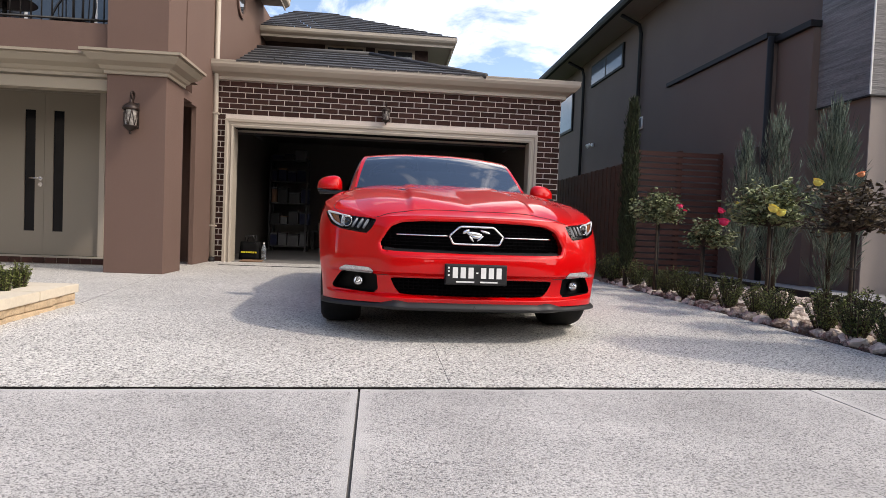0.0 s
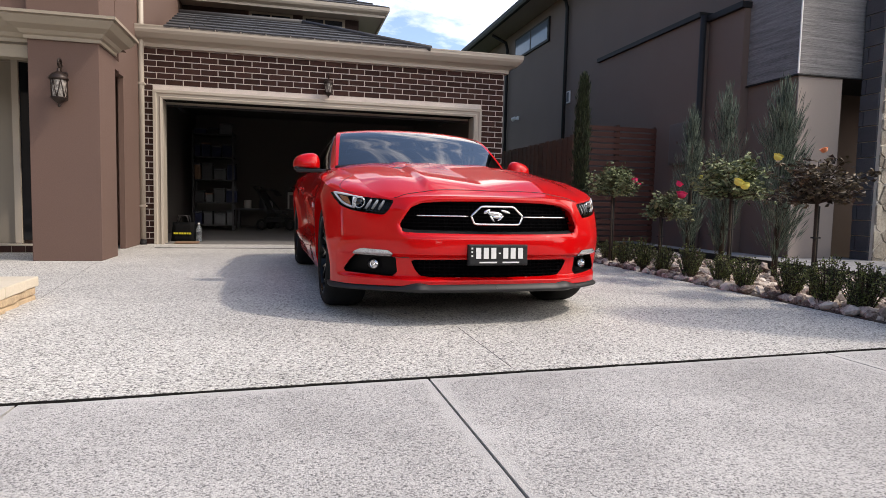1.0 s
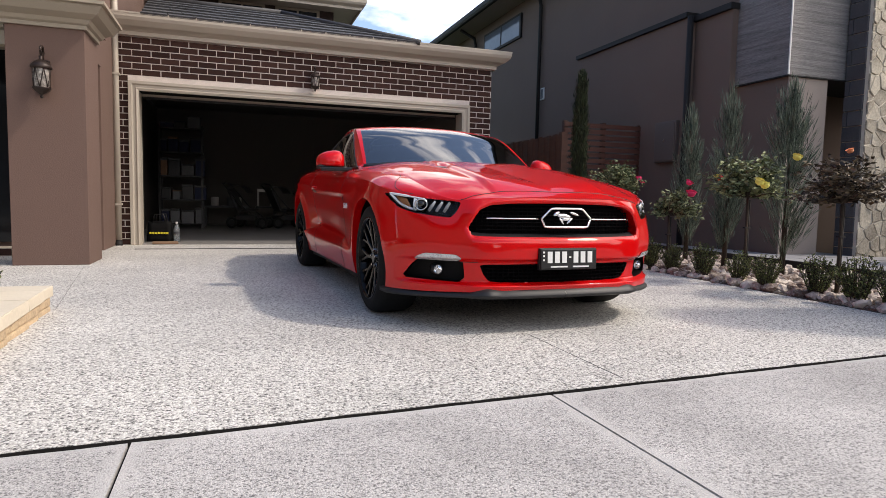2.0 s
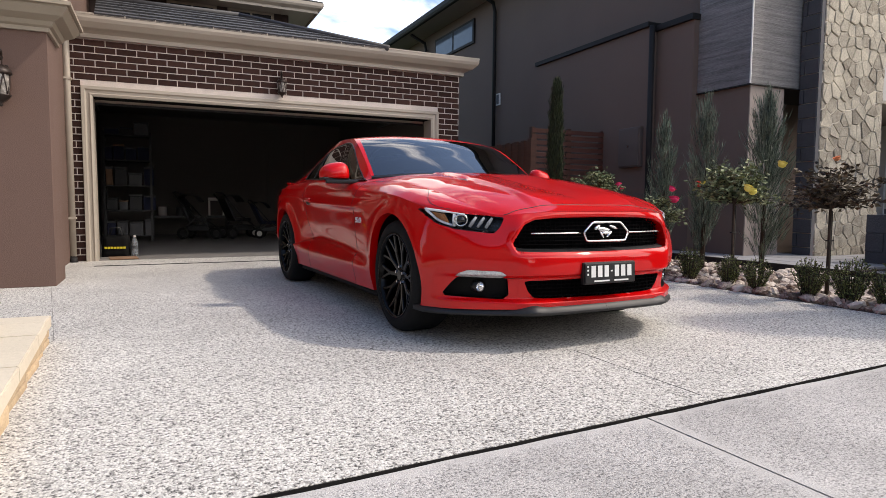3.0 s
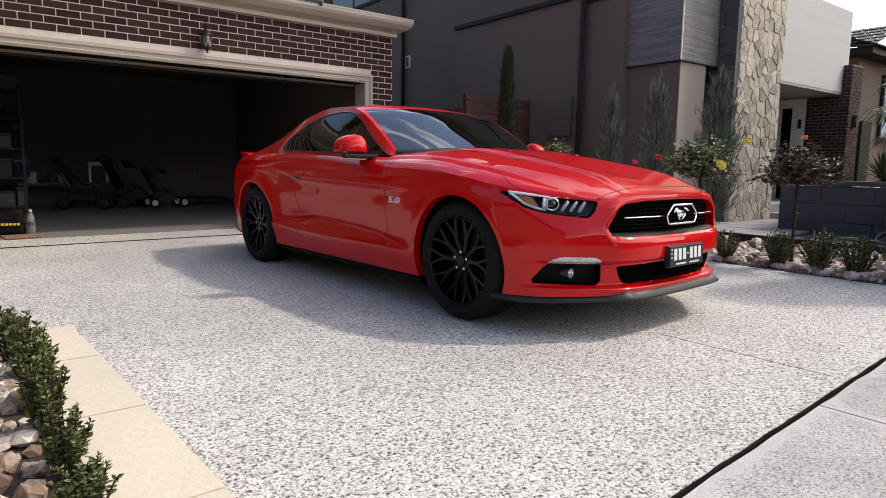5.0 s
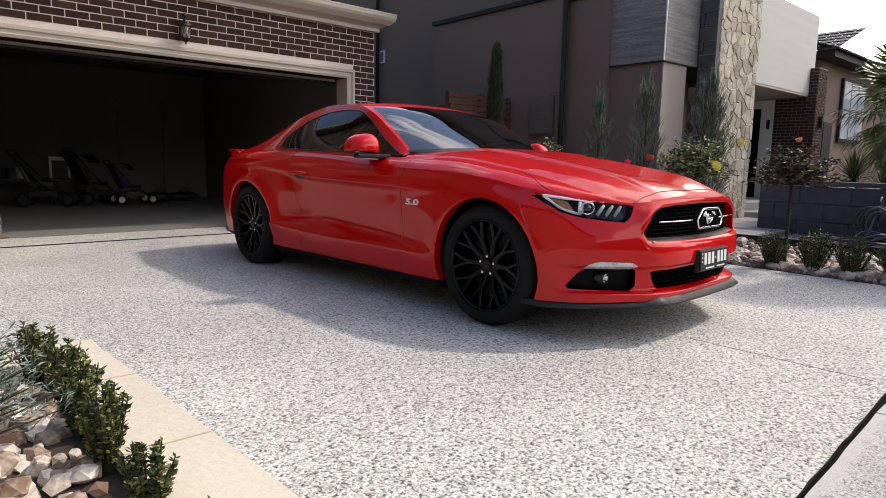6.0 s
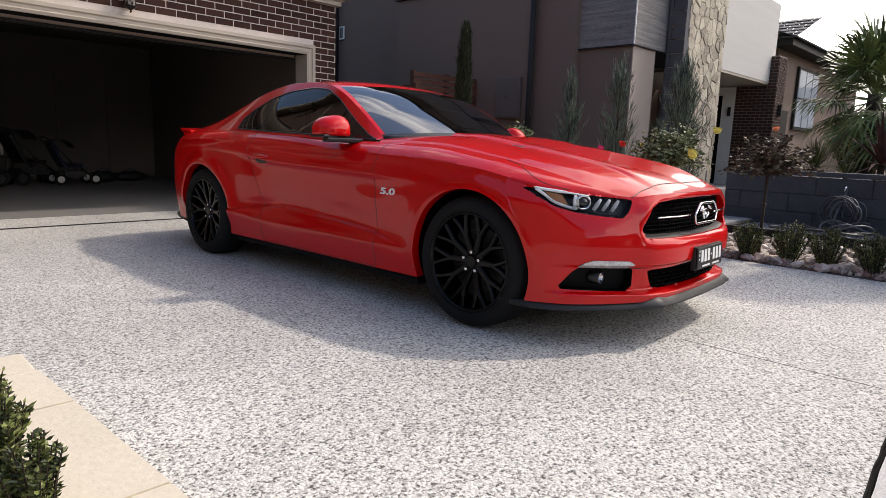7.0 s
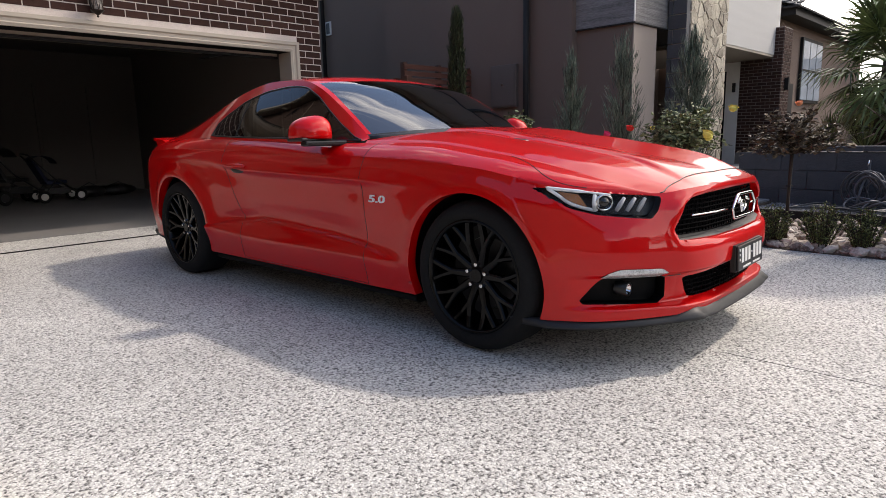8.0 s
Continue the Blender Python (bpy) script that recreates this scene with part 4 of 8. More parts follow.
part("frame", box(-0.05, 0.0, -0.85, 0.85, 0, 1.6), M_DARKTRIM, nwin2)
part("pane", box(-0.056, -0.051, -0.77, 0.77, 0.08, 1.52), bpy.data.materials["pale_window_glass"], nwin2)
vent = thing("wall_vent", "small white square wall vent", "vent", (6.015, 13.87, 3.3), kind="structure")
part("frame", box(-0.03, 0, -0.09, 0.09, -0.14, 0.14, 0.004), M_WHITE, vent)
part("louvre", box(-0.034, -0.031, -0.06, 0.06, -0.11, 0.11), M_GREYPL, vent)
meter = thing("meter_box", "dark painted metal meter box on the wall", "meter box", (5.5, 8.62, 1.33))
part("body", box(-0.05, 0.02, -0.25, 0.25, 0.06, 0.70, 0.008), M_METER, meter)
part("door", box(-0.062, -0.051, -0.225, 0.225, 0.085, 0.675, 0.003), M_METER, meter)
v, f = lathe([(0.0, -0.014), (0.02, -0.012), (0.02, 0.0)], 10, axis="x")
o = make_obj("lock", v, f, M_CHROME, meter)
o.location = (-0.063, 0.0, 0.40)
spot = thing("security_light", "small white outdoor spotlight on the wall", "spotlight", (5.98, 17.2, 3.22))
part("base", box(-0.03, 0.03, -0.05, 0.05, -0.05, 0.05, 0.006), M_WHITE, spot)
o = make_obj("head", *lathe([(0.0, -0.12), (0.06, -0.12), (0.05, 0.0), (0.0, 0.02)], 12, axis="x"), M_WHITE, spot)
o.matrix_basis = pose(-0.07, 0, 0.0, 0, -30, 0)

# stone column, entry and far part of the neighbour's front
col = thing("stone_column", "tall column clad in pale irregular fieldstone", "stone column", (6.71, 6.28, 0.0), kind="structure")
CW, CD, CH = 1.36, 0.30, 6.4
part("core", box(0.0, CW, -0.008, CD, 0.0, CH), make_mat("pale_mortar", (0.62, 0.57, 0.48), 0.95, bump=0.4), col)


def cut(poly, p, n):
    """The part of a convex outline on the far side of the line through p, against n."""
    out = []
    for i, a in enumerate(poly):
        b = poly[(i + 1) % len(poly)]
        da, db = (a - p).dot(n), (b - p).dot(n)
        if da <= 0:
            out.append(a)
        if (da < 0) != (db < 0):
            out.append(a + (b - a) * (da / (da - db)))
    return out


def stone_face(w, h, seed, cw=0.155, ch=0.175, gap=0.005):
    """Packed irregular stones over a face w by h, each proud of its joints."""
    rng = random.Random(seed)
    seeds = []
    for r in range(int(h / ch) + 1):
        for c in range(-1, int(w / cw) + 2):
            if rng.random() < 0.93:
                seeds.append(Vector(((c + 0.5 * (r % 2) + rng.uniform(0.12, 0.88)) * cw, (r + rng.uniform(0.08, 0.92)) * ch)))
    for a in seeds:
        poly = [Vector(p) for p in ((0.0, 0.0), (w, 0.0), (w, h), (0.0, h))]
        if not (-0.1 < a.x < w + 0.1):
            continue
        for b in seeds:
            d = b - a
            if 0 < d.length < 0.75:
                n = d.normalized()
                poly = cut(poly, (a + b) / 2 - n * gap, n)
                if len(poly) < 3:
                    break
        if len(poly) < 3:
            continue
        c = sum(poly, Vector((0, 0))) / len(poly)
        if max((p - c).length for p in poly) < 0.05:
            continue
        ring = []
        for i, p in enumerate(poly):
            q, o = poly[i - 1], poly[(i + 1) % len(poly)]
            ring += [p.lerp(q, 0.08), p.lerp(o, 0.08)]
        k = len(ring)
        dep = rng.uniform(0.010, 0.026)
        v = [(p.x, 0.0, p.y) for p in ring] + [(p.x, -dep * 0.6, p.y) for p in ring]
        v += [(c.x + (p.x - c.x) * 0.93, -dep - rng.uniform(0, 0.007), c.y + (p.y - c.y) * 0.93) for p in ring]
        f = [tuple(range(2 * k, 3 * k))]
        for m in (0, k):
            f += [(m + i, m + (i + 1) % k, m + (i + 1) % k + k, m + i + k) for i in range(k)]
        make_obj("stone", v, f, M_FIELD, col)


stone_face(CW, 3.9, 3)
# the column's side stones: dark block colour stands in for their deep shade
for r in range(20):
    y = 0.04 - (0.2 if r % 2 else 0.0)
    while y < CD:
        a, b = max(y, 0.04), min(y + 0.39, CD)
        if b - a > 0.05:
            part("side_block", box(-0.022 - 0.004 * ((r * 5 + int(y * 9)) % 3), 0.0, a, b, r * 0.2 + 0.005, r * 0.2 + 0.194, 0.005), M_DARKBLOCK, col)
        y += 0.4
nent = thing("wall_neighbour_entry", "neighbour's entry wing with dark brick and pale upper wall", "house wall", (0, 0, 0), kind="structure")
part("upper_cladding", box(8.21, 11.2, 6.45, 7.6, 2.37, 3.88), M_PANEL, nent, "pale grey clad upper wall")
part("upper_soffit", box(8.21, 11.2, 6.46, 9.0, 2.33, 2.37), M_CREAM, nent)
part("brick_core", box(11.0, 11.3, 6.51, 7.06, 0.0, 2.32), M_MORTAR_D, nent)
part("pier_core", box(11.0, 11.5, 6.3, 6.5, 0.0, 2.88), M_MORTAR_D, nent)
part("entry_back", box(11.3, 11.4, 7.0, 9.0, 0, 2.4), M_RENDER_D, nent)
part("entry_side", box(8.2, 11.3, 8.9, 9.0, 0, 2.4), M_RENDER_D, nent)
part("entry_floor", box(8.2, 11.3, 6.4, 8.9, -0.04, 0.3), M_BLUESTONE, nent)
part("door_post", box(10.98, 11.1, 7.06, 7.31, 0.3, 2.3), M_WHITE, nent, "pale entry door frame")
part("door_post", box(10.98, 11.1, 7.84, 8.0, 0.3, 2.3), M_WHITE, nent, "pale entry door frame")
part("door_head", box(10.98, 11.1, 7.31, 7.84, 2.14, 2.3), M_WHITE, nent, "pale entry door frame")
part("door_panel", box(11.02, 11.08, 7.53, 7.84, 0.3, 2.14), M_WHITE, nent)
part("door_leaf", box(11.04, 11.08, 7.31, 7.53, 0.3, 2.14), M_DARKGLASS, nent, "dark glazed entry door")
part("wall_light", box(10.95, 10.99, 7.12, 7.18, 1.72, 1.9, 0.006), M_DARKTRIM, nent, "small black wall light")
part("wall_light", box(11.2, 11.28, 6.22, 6.292, 1.72, 1.95, 0.006), M_DARKTRIM, nent, "small black wall light")
NBR = bpy.data.meshes.new("brick")
NBR.from_pydata([(0.006, 0.001, 0.001), (0.006, 0.229, 0.001), (0.006, 0.229, 0.075), (0.006, 0.001, 0.075), (-0.008, 0.003, 0.003), (-0.008, 0.226, 0.003), (-0.008, 0.226, 0.072), (-0.008, 0.003, 0.072)], [],
                [(4, 7, 6, 5), (0, 4, 5, 1), (1, 5, 6, 2), (2, 6, 7, 3), (3, 7, 4, 0)])
NBR.materials.append(M_BRICK)
for r in range(46):
    z = 0.02 + r * 0.062
    y = 6.303 - (0.085 if r % 2 else 0.0)
    while y < 7.05:
        y0, y1 = max(y, 6.303), min(y + 0.16, 7.05 if r < 37 else 6.5)
        if y1 - y0 > 0.03 and z > 0.5:
            o = new("brick", NBR)
            o.parent = nent
            o.matrix_basis = Matrix.Translation((10.998, y0, z)) @ Matrix.Diagonal((1, (y1 - y0) / 0.23, 0.7, 1))
        y += 0.17
    x = 11.0 - (0.085 if r % 2 else 0.0)
    while x < 11.5:
        x0, x1 = max(x, 11.0), min(x + 0.16, 11.5)
        if x1 - x0 > 0.03 and z > 0.5:
            o = new("brick", NBR)
            o.parent = nent
            o.matrix_basis = Matrix.Translation((x0, 6.298, z)) @ pose(0, 0, 0, 0, 0, 90) @ Matrix.Diagonal((1, -(x1 - x0) / 0.23, 0.7, 1))
        x += 0.17

# block retaining wall and the plot beyond it
bw = thing("block_wall", "low charcoal split-block retaining wall", "retaining wall", (6.3, 0, 0), kind="structure")
part("core", box(0.02, 0.25, -3.0, 5.35, 0.0, 0.68), M_DARKBLOCK, bw)
part("return_wall", box(0.252, 5.0, 5.15, 5.345, 0.0, 0.68), M_DARKBLOCK, bw)
for r in range(3):
    y = -2.95 - (0.3 if r % 2 else 0)
    while y < 5.35:
        part("block", box(0.0 + 0.006 * ((r * 7 + int(y * 3)) % 3), 0.024, max(y, -3), min(y + 0.59, 5.35), r * 0.23 + 0.004, r * 0.23 + 0.224, 0.005), M_DARKBLOCK, bw)
        y += 0.6
for i in range(21):
    part("cap_block", box(-0.015, 0.27, -3.0 + i * 0.388, -3.0 + i * 0.388 + 0.384, 0.695, 0.755, 0.006), M_DARKBLOCK, bw)
setting("ground_upper_plot", box(6.56, 40, -12, 5.14, -0.05, 0.6), make_mat("dry_bank", (0.17, 0.135, 0.09), 0.95, vary=0.4, scale=2.0, bump=1.0, bump_scale=30), "raised planted plot behind the block wall", "garden bed")
setting("ground_side_plot", box(11.32, 40, 5.142, 6.29, -0.05, 0.58), bpy.data.materials["dry_bank"], "dry planted ground beyond the entry path", "garden bed")
walkway = thing("pavement_entry", "bluestone path and step to the neighbour's entry", "path", (6.32, 5.36, 0.0), kind="structure")
part("step", box(1.9, 5.0, 0.70, 1.03, 0.0, 0.17, 0.006), M_BLUESTONE, walkway)
for i in range(11):
    for j in range(2 if i > 0 else 1):
        part("paver", box(i * 0.45, i * 0.45 + 0.444, j * 0.45, min(j * 0.45 + 0.444, 0.69 if i > 3 else 0.89), 0.0, 0.085 + 0.002 * ((i * 3 + j) % 2)), M_BLUESTONE, walkway)
M_PALEPANE = make_mat("sky_lit_pane", (0.55, 0.62, 0.7), 0.06, vary=0.25, scale=1.5, coat=1.0)
fh = thing("far_house", "far pale house with a tiled roof and tall windows", "house", (0, 0, 0))
part("wall", box(13.8, 22, 7.2, 14, -0.06, 3.45), M_RENDER_D, fh)
rf = part("roof", box(13.4, 22.5, 6.8, 14.5, 3.45, 3.6), M_DARKTRIM, fh, "dark tiled roof")
tile_plane("roof_tiles", (13.3, 6.7, 3.6), (1, 0, 0), (0, math.cos(PIT), math.sin(PIT)), 9.3, 9.3, (0,), 6, 0.34, M_TILE, fh)
tile_plane("roof_tiles", (13.3, 14.5, 3.6), (0, -1, 0), (math.cos(PIT), 0, math.sin(PIT)), 7.8, 7.8, (0,), 6, 0.34, M_TILE, fh)
part("doorway", box(14.2, 14.8, 7.13, 7.19, 0.6, 2.05), M_DARKTRIM, fh, "dark doorway")
wv = part("window", box(15.35, 17.15, 7.13, 7.19, 1.62, 3.2), M_DARKTRIM, fh, "tall window with pale blue panes")
for i in range(3):
    part("pane", box(15.42 + i * 0.58, 15.94 + i * 0.58, 7.12, 7.128, 1.7, 3.12), M_PALEPANE, wv)
part("blind", box(15.4, 17.1, 7.105, 7.112, 2.4, 2.44), M_DARKTRIM, wv)
wv = part("window", box(13.73, 13.79, 7.6, 9.2, 1.1, 3.2), M_WHITE, fh, "white framed tall window")
for i in range(3):
    part("pane", box(13.722, 13.728, 7.67 + i * 0.51, 8.13 + i * 0.51, 1.2, 3.1), M_WINGLASS, wv)

# more roofs beyond the raised plot
fh2 = thing("distant_house", "distant taupe house with a dark hip roof", "house", (27, 0.5, 0.55))
part("wall", box(-3, 5, -9, 6.2, 0, 2.9), M_RENDER_D, fh2)
bm = bmesh.new()
vs = [bm.verts.new(p) for p in ((-3.6, -9.6, 2.9), (5.6, -9.6, 2.9), (5.6, 6.8, 2.9), (-3.6, 6.8, 2.9), (1, -5.5, 4.9), (1, 2.8, 4.9))]
for q in ((0, 1, 4), (1, 2, 5, 4), (2, 3, 5), (3, 0, 4, 5), (3, 2, 1, 0)):
    bm.faces.new([vs[i] for i in q])
part("roof", bm, M_TILE, fh2, "dark hip roof")
for y in (-6.0, -1.5, 3.0):
    wq = part("window", box(-3.06, -2.99, y - 0.9, y + 0.9, 0.9, 2.2), M_CREAM, fh2)
    part("pane", box(-3.07, -3.062, y - 0.82, y + 0.82, 0.98, 2.12), M_WINGLASS, wq)

# boundary fence and slat screen
fence = thing("paling_fence", "red-brown timber paling fence between the houses", "fence", (3.9, 9.2, 0), kind="structure")
for i in range(88):
    y = i * 0.1
    h = 1.8 + 0.012 * math.sin(i * 2.3)
    part("paling", box(-0.012 - 0.008 * (i % 2), 0.006, y + 0.003, y + 0.102, 0.02, h), M_WOOD_D, fence)
for z in (0.4, 1.5):
    part("fence_rail", box(0.008, 0.05, 0, 8.8, z, z + 0.08), M_WOOD_D, fence)
part("fence_post", box(-0.02, 0.09, -0.1, 0.0, 0, 1.83, 0.004), M_WOOD_D, fence)
screen = thing("slat_screen", "red-brown horizontal timber slat screen", "screen", (4.06, 9.36, 0.1), kind="structure")
for i in range(20):
    z = 0.03 + i * 0.096
    part("slat", box(0, 1.48, -0.02, 0.0, z, z + 0.07, 0.002), M_WOOD_S, screen)
for x in (0.0, 0.72, 1.42):
    part("screen_post", box(x, x + 0.07, 0.002, 0.07, 0, 1.95), M_WOOD_D, screen)

# ---- the red coupe ----
M_RED = make_mat("red_car_paint", (0.56, 0.002, 0.003), 0.38, vary=0.03, scale=2, coat=0.8, spec=0.05)
M_GLOSSBLACK = make_mat("gloss_black", (0.008, 0.008, 0.009), 0.12, vary=0.1, coat=0.6)
M_RIM = make_mat("gloss_black_wheel", (0.002, 0.002, 0.0022), 0.16, vary=0.1, coat=0.0, spec=0.22)
M_AMBER = make_mat("amber_reflector", (0.36, 0.13, 0.04), 0.15, vary=0.05, coat=0.6)
M_TAIL = make_mat("red_tail_lens", (0.25, 0.005, 0.008), 0.1, vary=0.05, coat=0.8)
M_LENS = make_mat("clear_lens", (0.95, 0.96, 0.97), 0.02, vary=0.0, trans=1.0, ior=1.2)
M_SILVER = make_mat("silver_reflector", (0.66, 0.67, 0.69), 0.2, metal=1.0, vary=0.05)
M_DRL = make_mat("white_light_guide", (0.72, 0.74, 0.76), 0.2, vary=0.03, coat=0.5)
M_CARGLASS = make_mat("car_glass", (0.45, 0.55, 0.61), 0.01, vary=0.0, trans=1.0, ior=2.35)
M_TINT = make_mat("tinted_car_glass", (0.05, 0.055, 0.06), 0.01, vary=0.0, trans=1.0, ior=1.5)
M_INTERIOR = make_mat("dark_car_interior", (0.02, 0.02, 0.022), 0.7, vary=0.2)
M_SPLIT = make_mat("splitter_plastic", (0.013, 0.0135, 0.015), 0.5, vary=0.1)
M_IND = make_mat("indicator_lens", (0.55, 0.56, 0.57), 0.22, metal=0.4, vary=0.5, fine=190, scale=60, coat=0.8)
M_POCKET = make_mat("deep_black_plastic", (0.005, 0.005, 0.0055), 0.6, vary=0.2, spec=0.15)
M_GRIL = make_mat("grille_black", (0.0025, 0.0025, 0.003), 0.9, vary=0.1, spec=0.05)
M_BAR = make_mat("grey_light_bar", (0.48, 0.49, 0.51), 0.25, vary=0.05, coat=0.4)
M_BADGE = make_mat("bright_badge", (0.85, 0.85, 0.85), 0.35, metal=0.1, vary=0.02)
M_PLATE = make_mat("number_plate_black", (0.012, 0.012, 0.013), 0.35, vary=0.1)
M_PLATEW = make_mat("number_plate_white", (0.72, 0.72, 0.7), 0.4, vary=0.03)


def hermite(points, t):
    """A smooth curve through points (n, d) at parameters t in 0..n-1."""
    p = np.asarray(points, float)
    n = len(p)
    tan = np.empty_like(p)
    tan[1:-1] = (p[2:] - p[:-2]) / 2
    tan[0], tan[-1] = p[1] - p[0], p[-1] - p[-2]
    # keep flat runs flat
    d = np.diff(p, axis=0)
    for a in range(p.shape[1]):
        for i in range(1, n - 1):
            lim = 1.6 * min(abs(d[i - 1, a]), abs(d[i, a])) if d[i - 1, a] * d[i, a] > 0 else 0.0
            lim = max(lim, 0.25 * max(abs(d[i - 1, a]), abs(d[i, a]))) if d[i - 1, a] * d[i, a] > 0 else lim
            tan[i, a] = np.clip(tan[i, a], -max(lim, 1e-9), max(lim, 1e-9))
    t = np.clip(np.asarray(t, float), 0, n - 1 - 1e-9)
    i = t.astype(int)
    f = (t - i)[..., None]
    h00, h10 = 2 * f**3 - 3 * f**2 + 1, f**3 - 2 * f**2 + f
    h01, h11 = -2 * f**3 + 3 * f**2, f**3 - f**2
    return h00 * p[i] + h10 * tan[i] + h01 * p[i + 1] + h11 * tan[i + 1]


# feature curves of one half: from the nose, round the corner, along the side, to the tail
C_SILL = [(0, .075, .235), (.28, .082, .235), (.46, .11, .23), (.60, .19, .225), (.74, .305, .22), (.85, .45, .215), (.900, .62, .21), (.908, .92, .205),
          (.900, 1.35, .205), (.892, 2.0, .205), (.892, 2.7, .205), (.898, 3.2, .205), (.905, 3.65, .21), (.875, 4.15, .24), (.72, 4.50, .27), (.5, 4.66, .28), (0, 4.69, .28)]
C_LOW = [(0, .045, .37), (.28, .055, .37), (.47, .09, .37), (.60, .175, .37), (.745, .295, .37), (.865, .45, .37), (.918, .63, .37), (.930, .92, .37),
         (.922, 1.35, .335), (.910, 2.0, .345), (.912, 2.7, .35), (.922, 3.2, .36), (.935, 3.65, .40), (.90, 4.15, .42), (.74, 4.52, .45), (.5, 4.68, .46), (0, 4.71, .46)]
C_MID = [(0, .035, .50), (.28, .048, .50), (.49, .095, .50), (.61, .17, .50), (.755, .285, .50), (.875, .45, .50), (.925, .63, .50), (.936, .92, .50),
         (.918, 1.35, .45), (.876, 2.0, .475), (.872, 2.7, .49), (.914, 3.2, .49), (.943, 3.65, .53), (.905, 4.15, .55), (.75, 4.52, .58), (.5, 4.69, .58), (0, 4.72, .58)]
C_CREASE = [(0, .06, .65), (.28, .07, .65), (.48, .11, .65), (.59, .19, .65), (.74, .315, .645), (.87, .48, .65), (.925, .66, .67), (.937, .92, .70),
            (.935, 1.35, .745), (.932, 2.0, .765), (.932, 2.7, .785), (.940, 3.2, .80), (.953, 3.65, .79), (.905, 4.15, .79), (.74, 4.49, .79), (.5, 4.64, .79), (0, 4.67, .79)]
C_SHOULDER = [(0, .10, .742), (.27, .112, .742), (.46, .15, .735), (.575, .21, .724), (.72, .36, .742), (.87, .56, .770), (.902, .72, .80), (.912, .92, .832),
              (.905, 1.35, .862), (.893, 2.0, .880), (.893, 2.7, .898), (.912, 3.2, .912), (.927, 3.65, .915), (.870, 4.15, .90), (.71, 4.45, .895), (.5, 4.60, .895), (0, 4.62, .895)]
C_TOP = [(0, .10, .742), (.27, .112, .742), (.46, .15, .735), (.575, .21, .724), (.668, .35, .762), (.705, .56, .818), (.718, .72, .852), (.732, .92, .886),
         (.755, 1.35, .935), (.815, 2.0, .94), (.845, 2.7, .958), (.835, 3.2, .98), (.80, 3.65, .985), (.74, 4.15, .970), (.66, 4.43, .960), (.45, 4.58, .958), (0, 4.62, .958)]
LOWER = [C_SILL, C_LOW, C_MID, C_CREASE, C_SHOULDER]


def shell(s, v):
    """The lower body's surface: s along the curves (0..16), v across them (0..4)."""
    s, v = np.asarray(s, float), np.asarray(v, float)
    pts = np.stack([hermite(c, s) for c in LOWER])
    n = len(LOWER)
    v = np.clip(v, 0, n - 1 - 1e-9)
    i = v.astype(int)
    f = (v - i)[..., None]
    take = lambda j: np.take_along_axis(pts, np.clip(j, 0, n - 1)[None, ..., None], 0)[0]
    p0, p1, p2, p3 = take(i - 1), take(i), take(i + 1), take(i + 2)
    m1 = np.where((i == 0)[..., None], p2 - p1, (p2 - p0) / 2)
    m2 = np.where((i == n - 2)[..., None], p2 - p1, (p3 - p1) / 2)
    return relief((2 * f**3 - 3 * f**2 + 1) * p1 + (f**3 - 2 * f**2 + f) * m1 + (-2 * f**3 + 3 * f**2) * p2 + (f**3 - f**2) * m2)


def ss(x):
    return np.clip(x, 0, 1)**2 * (3 - 2 * np.clip(x, 0, 1))


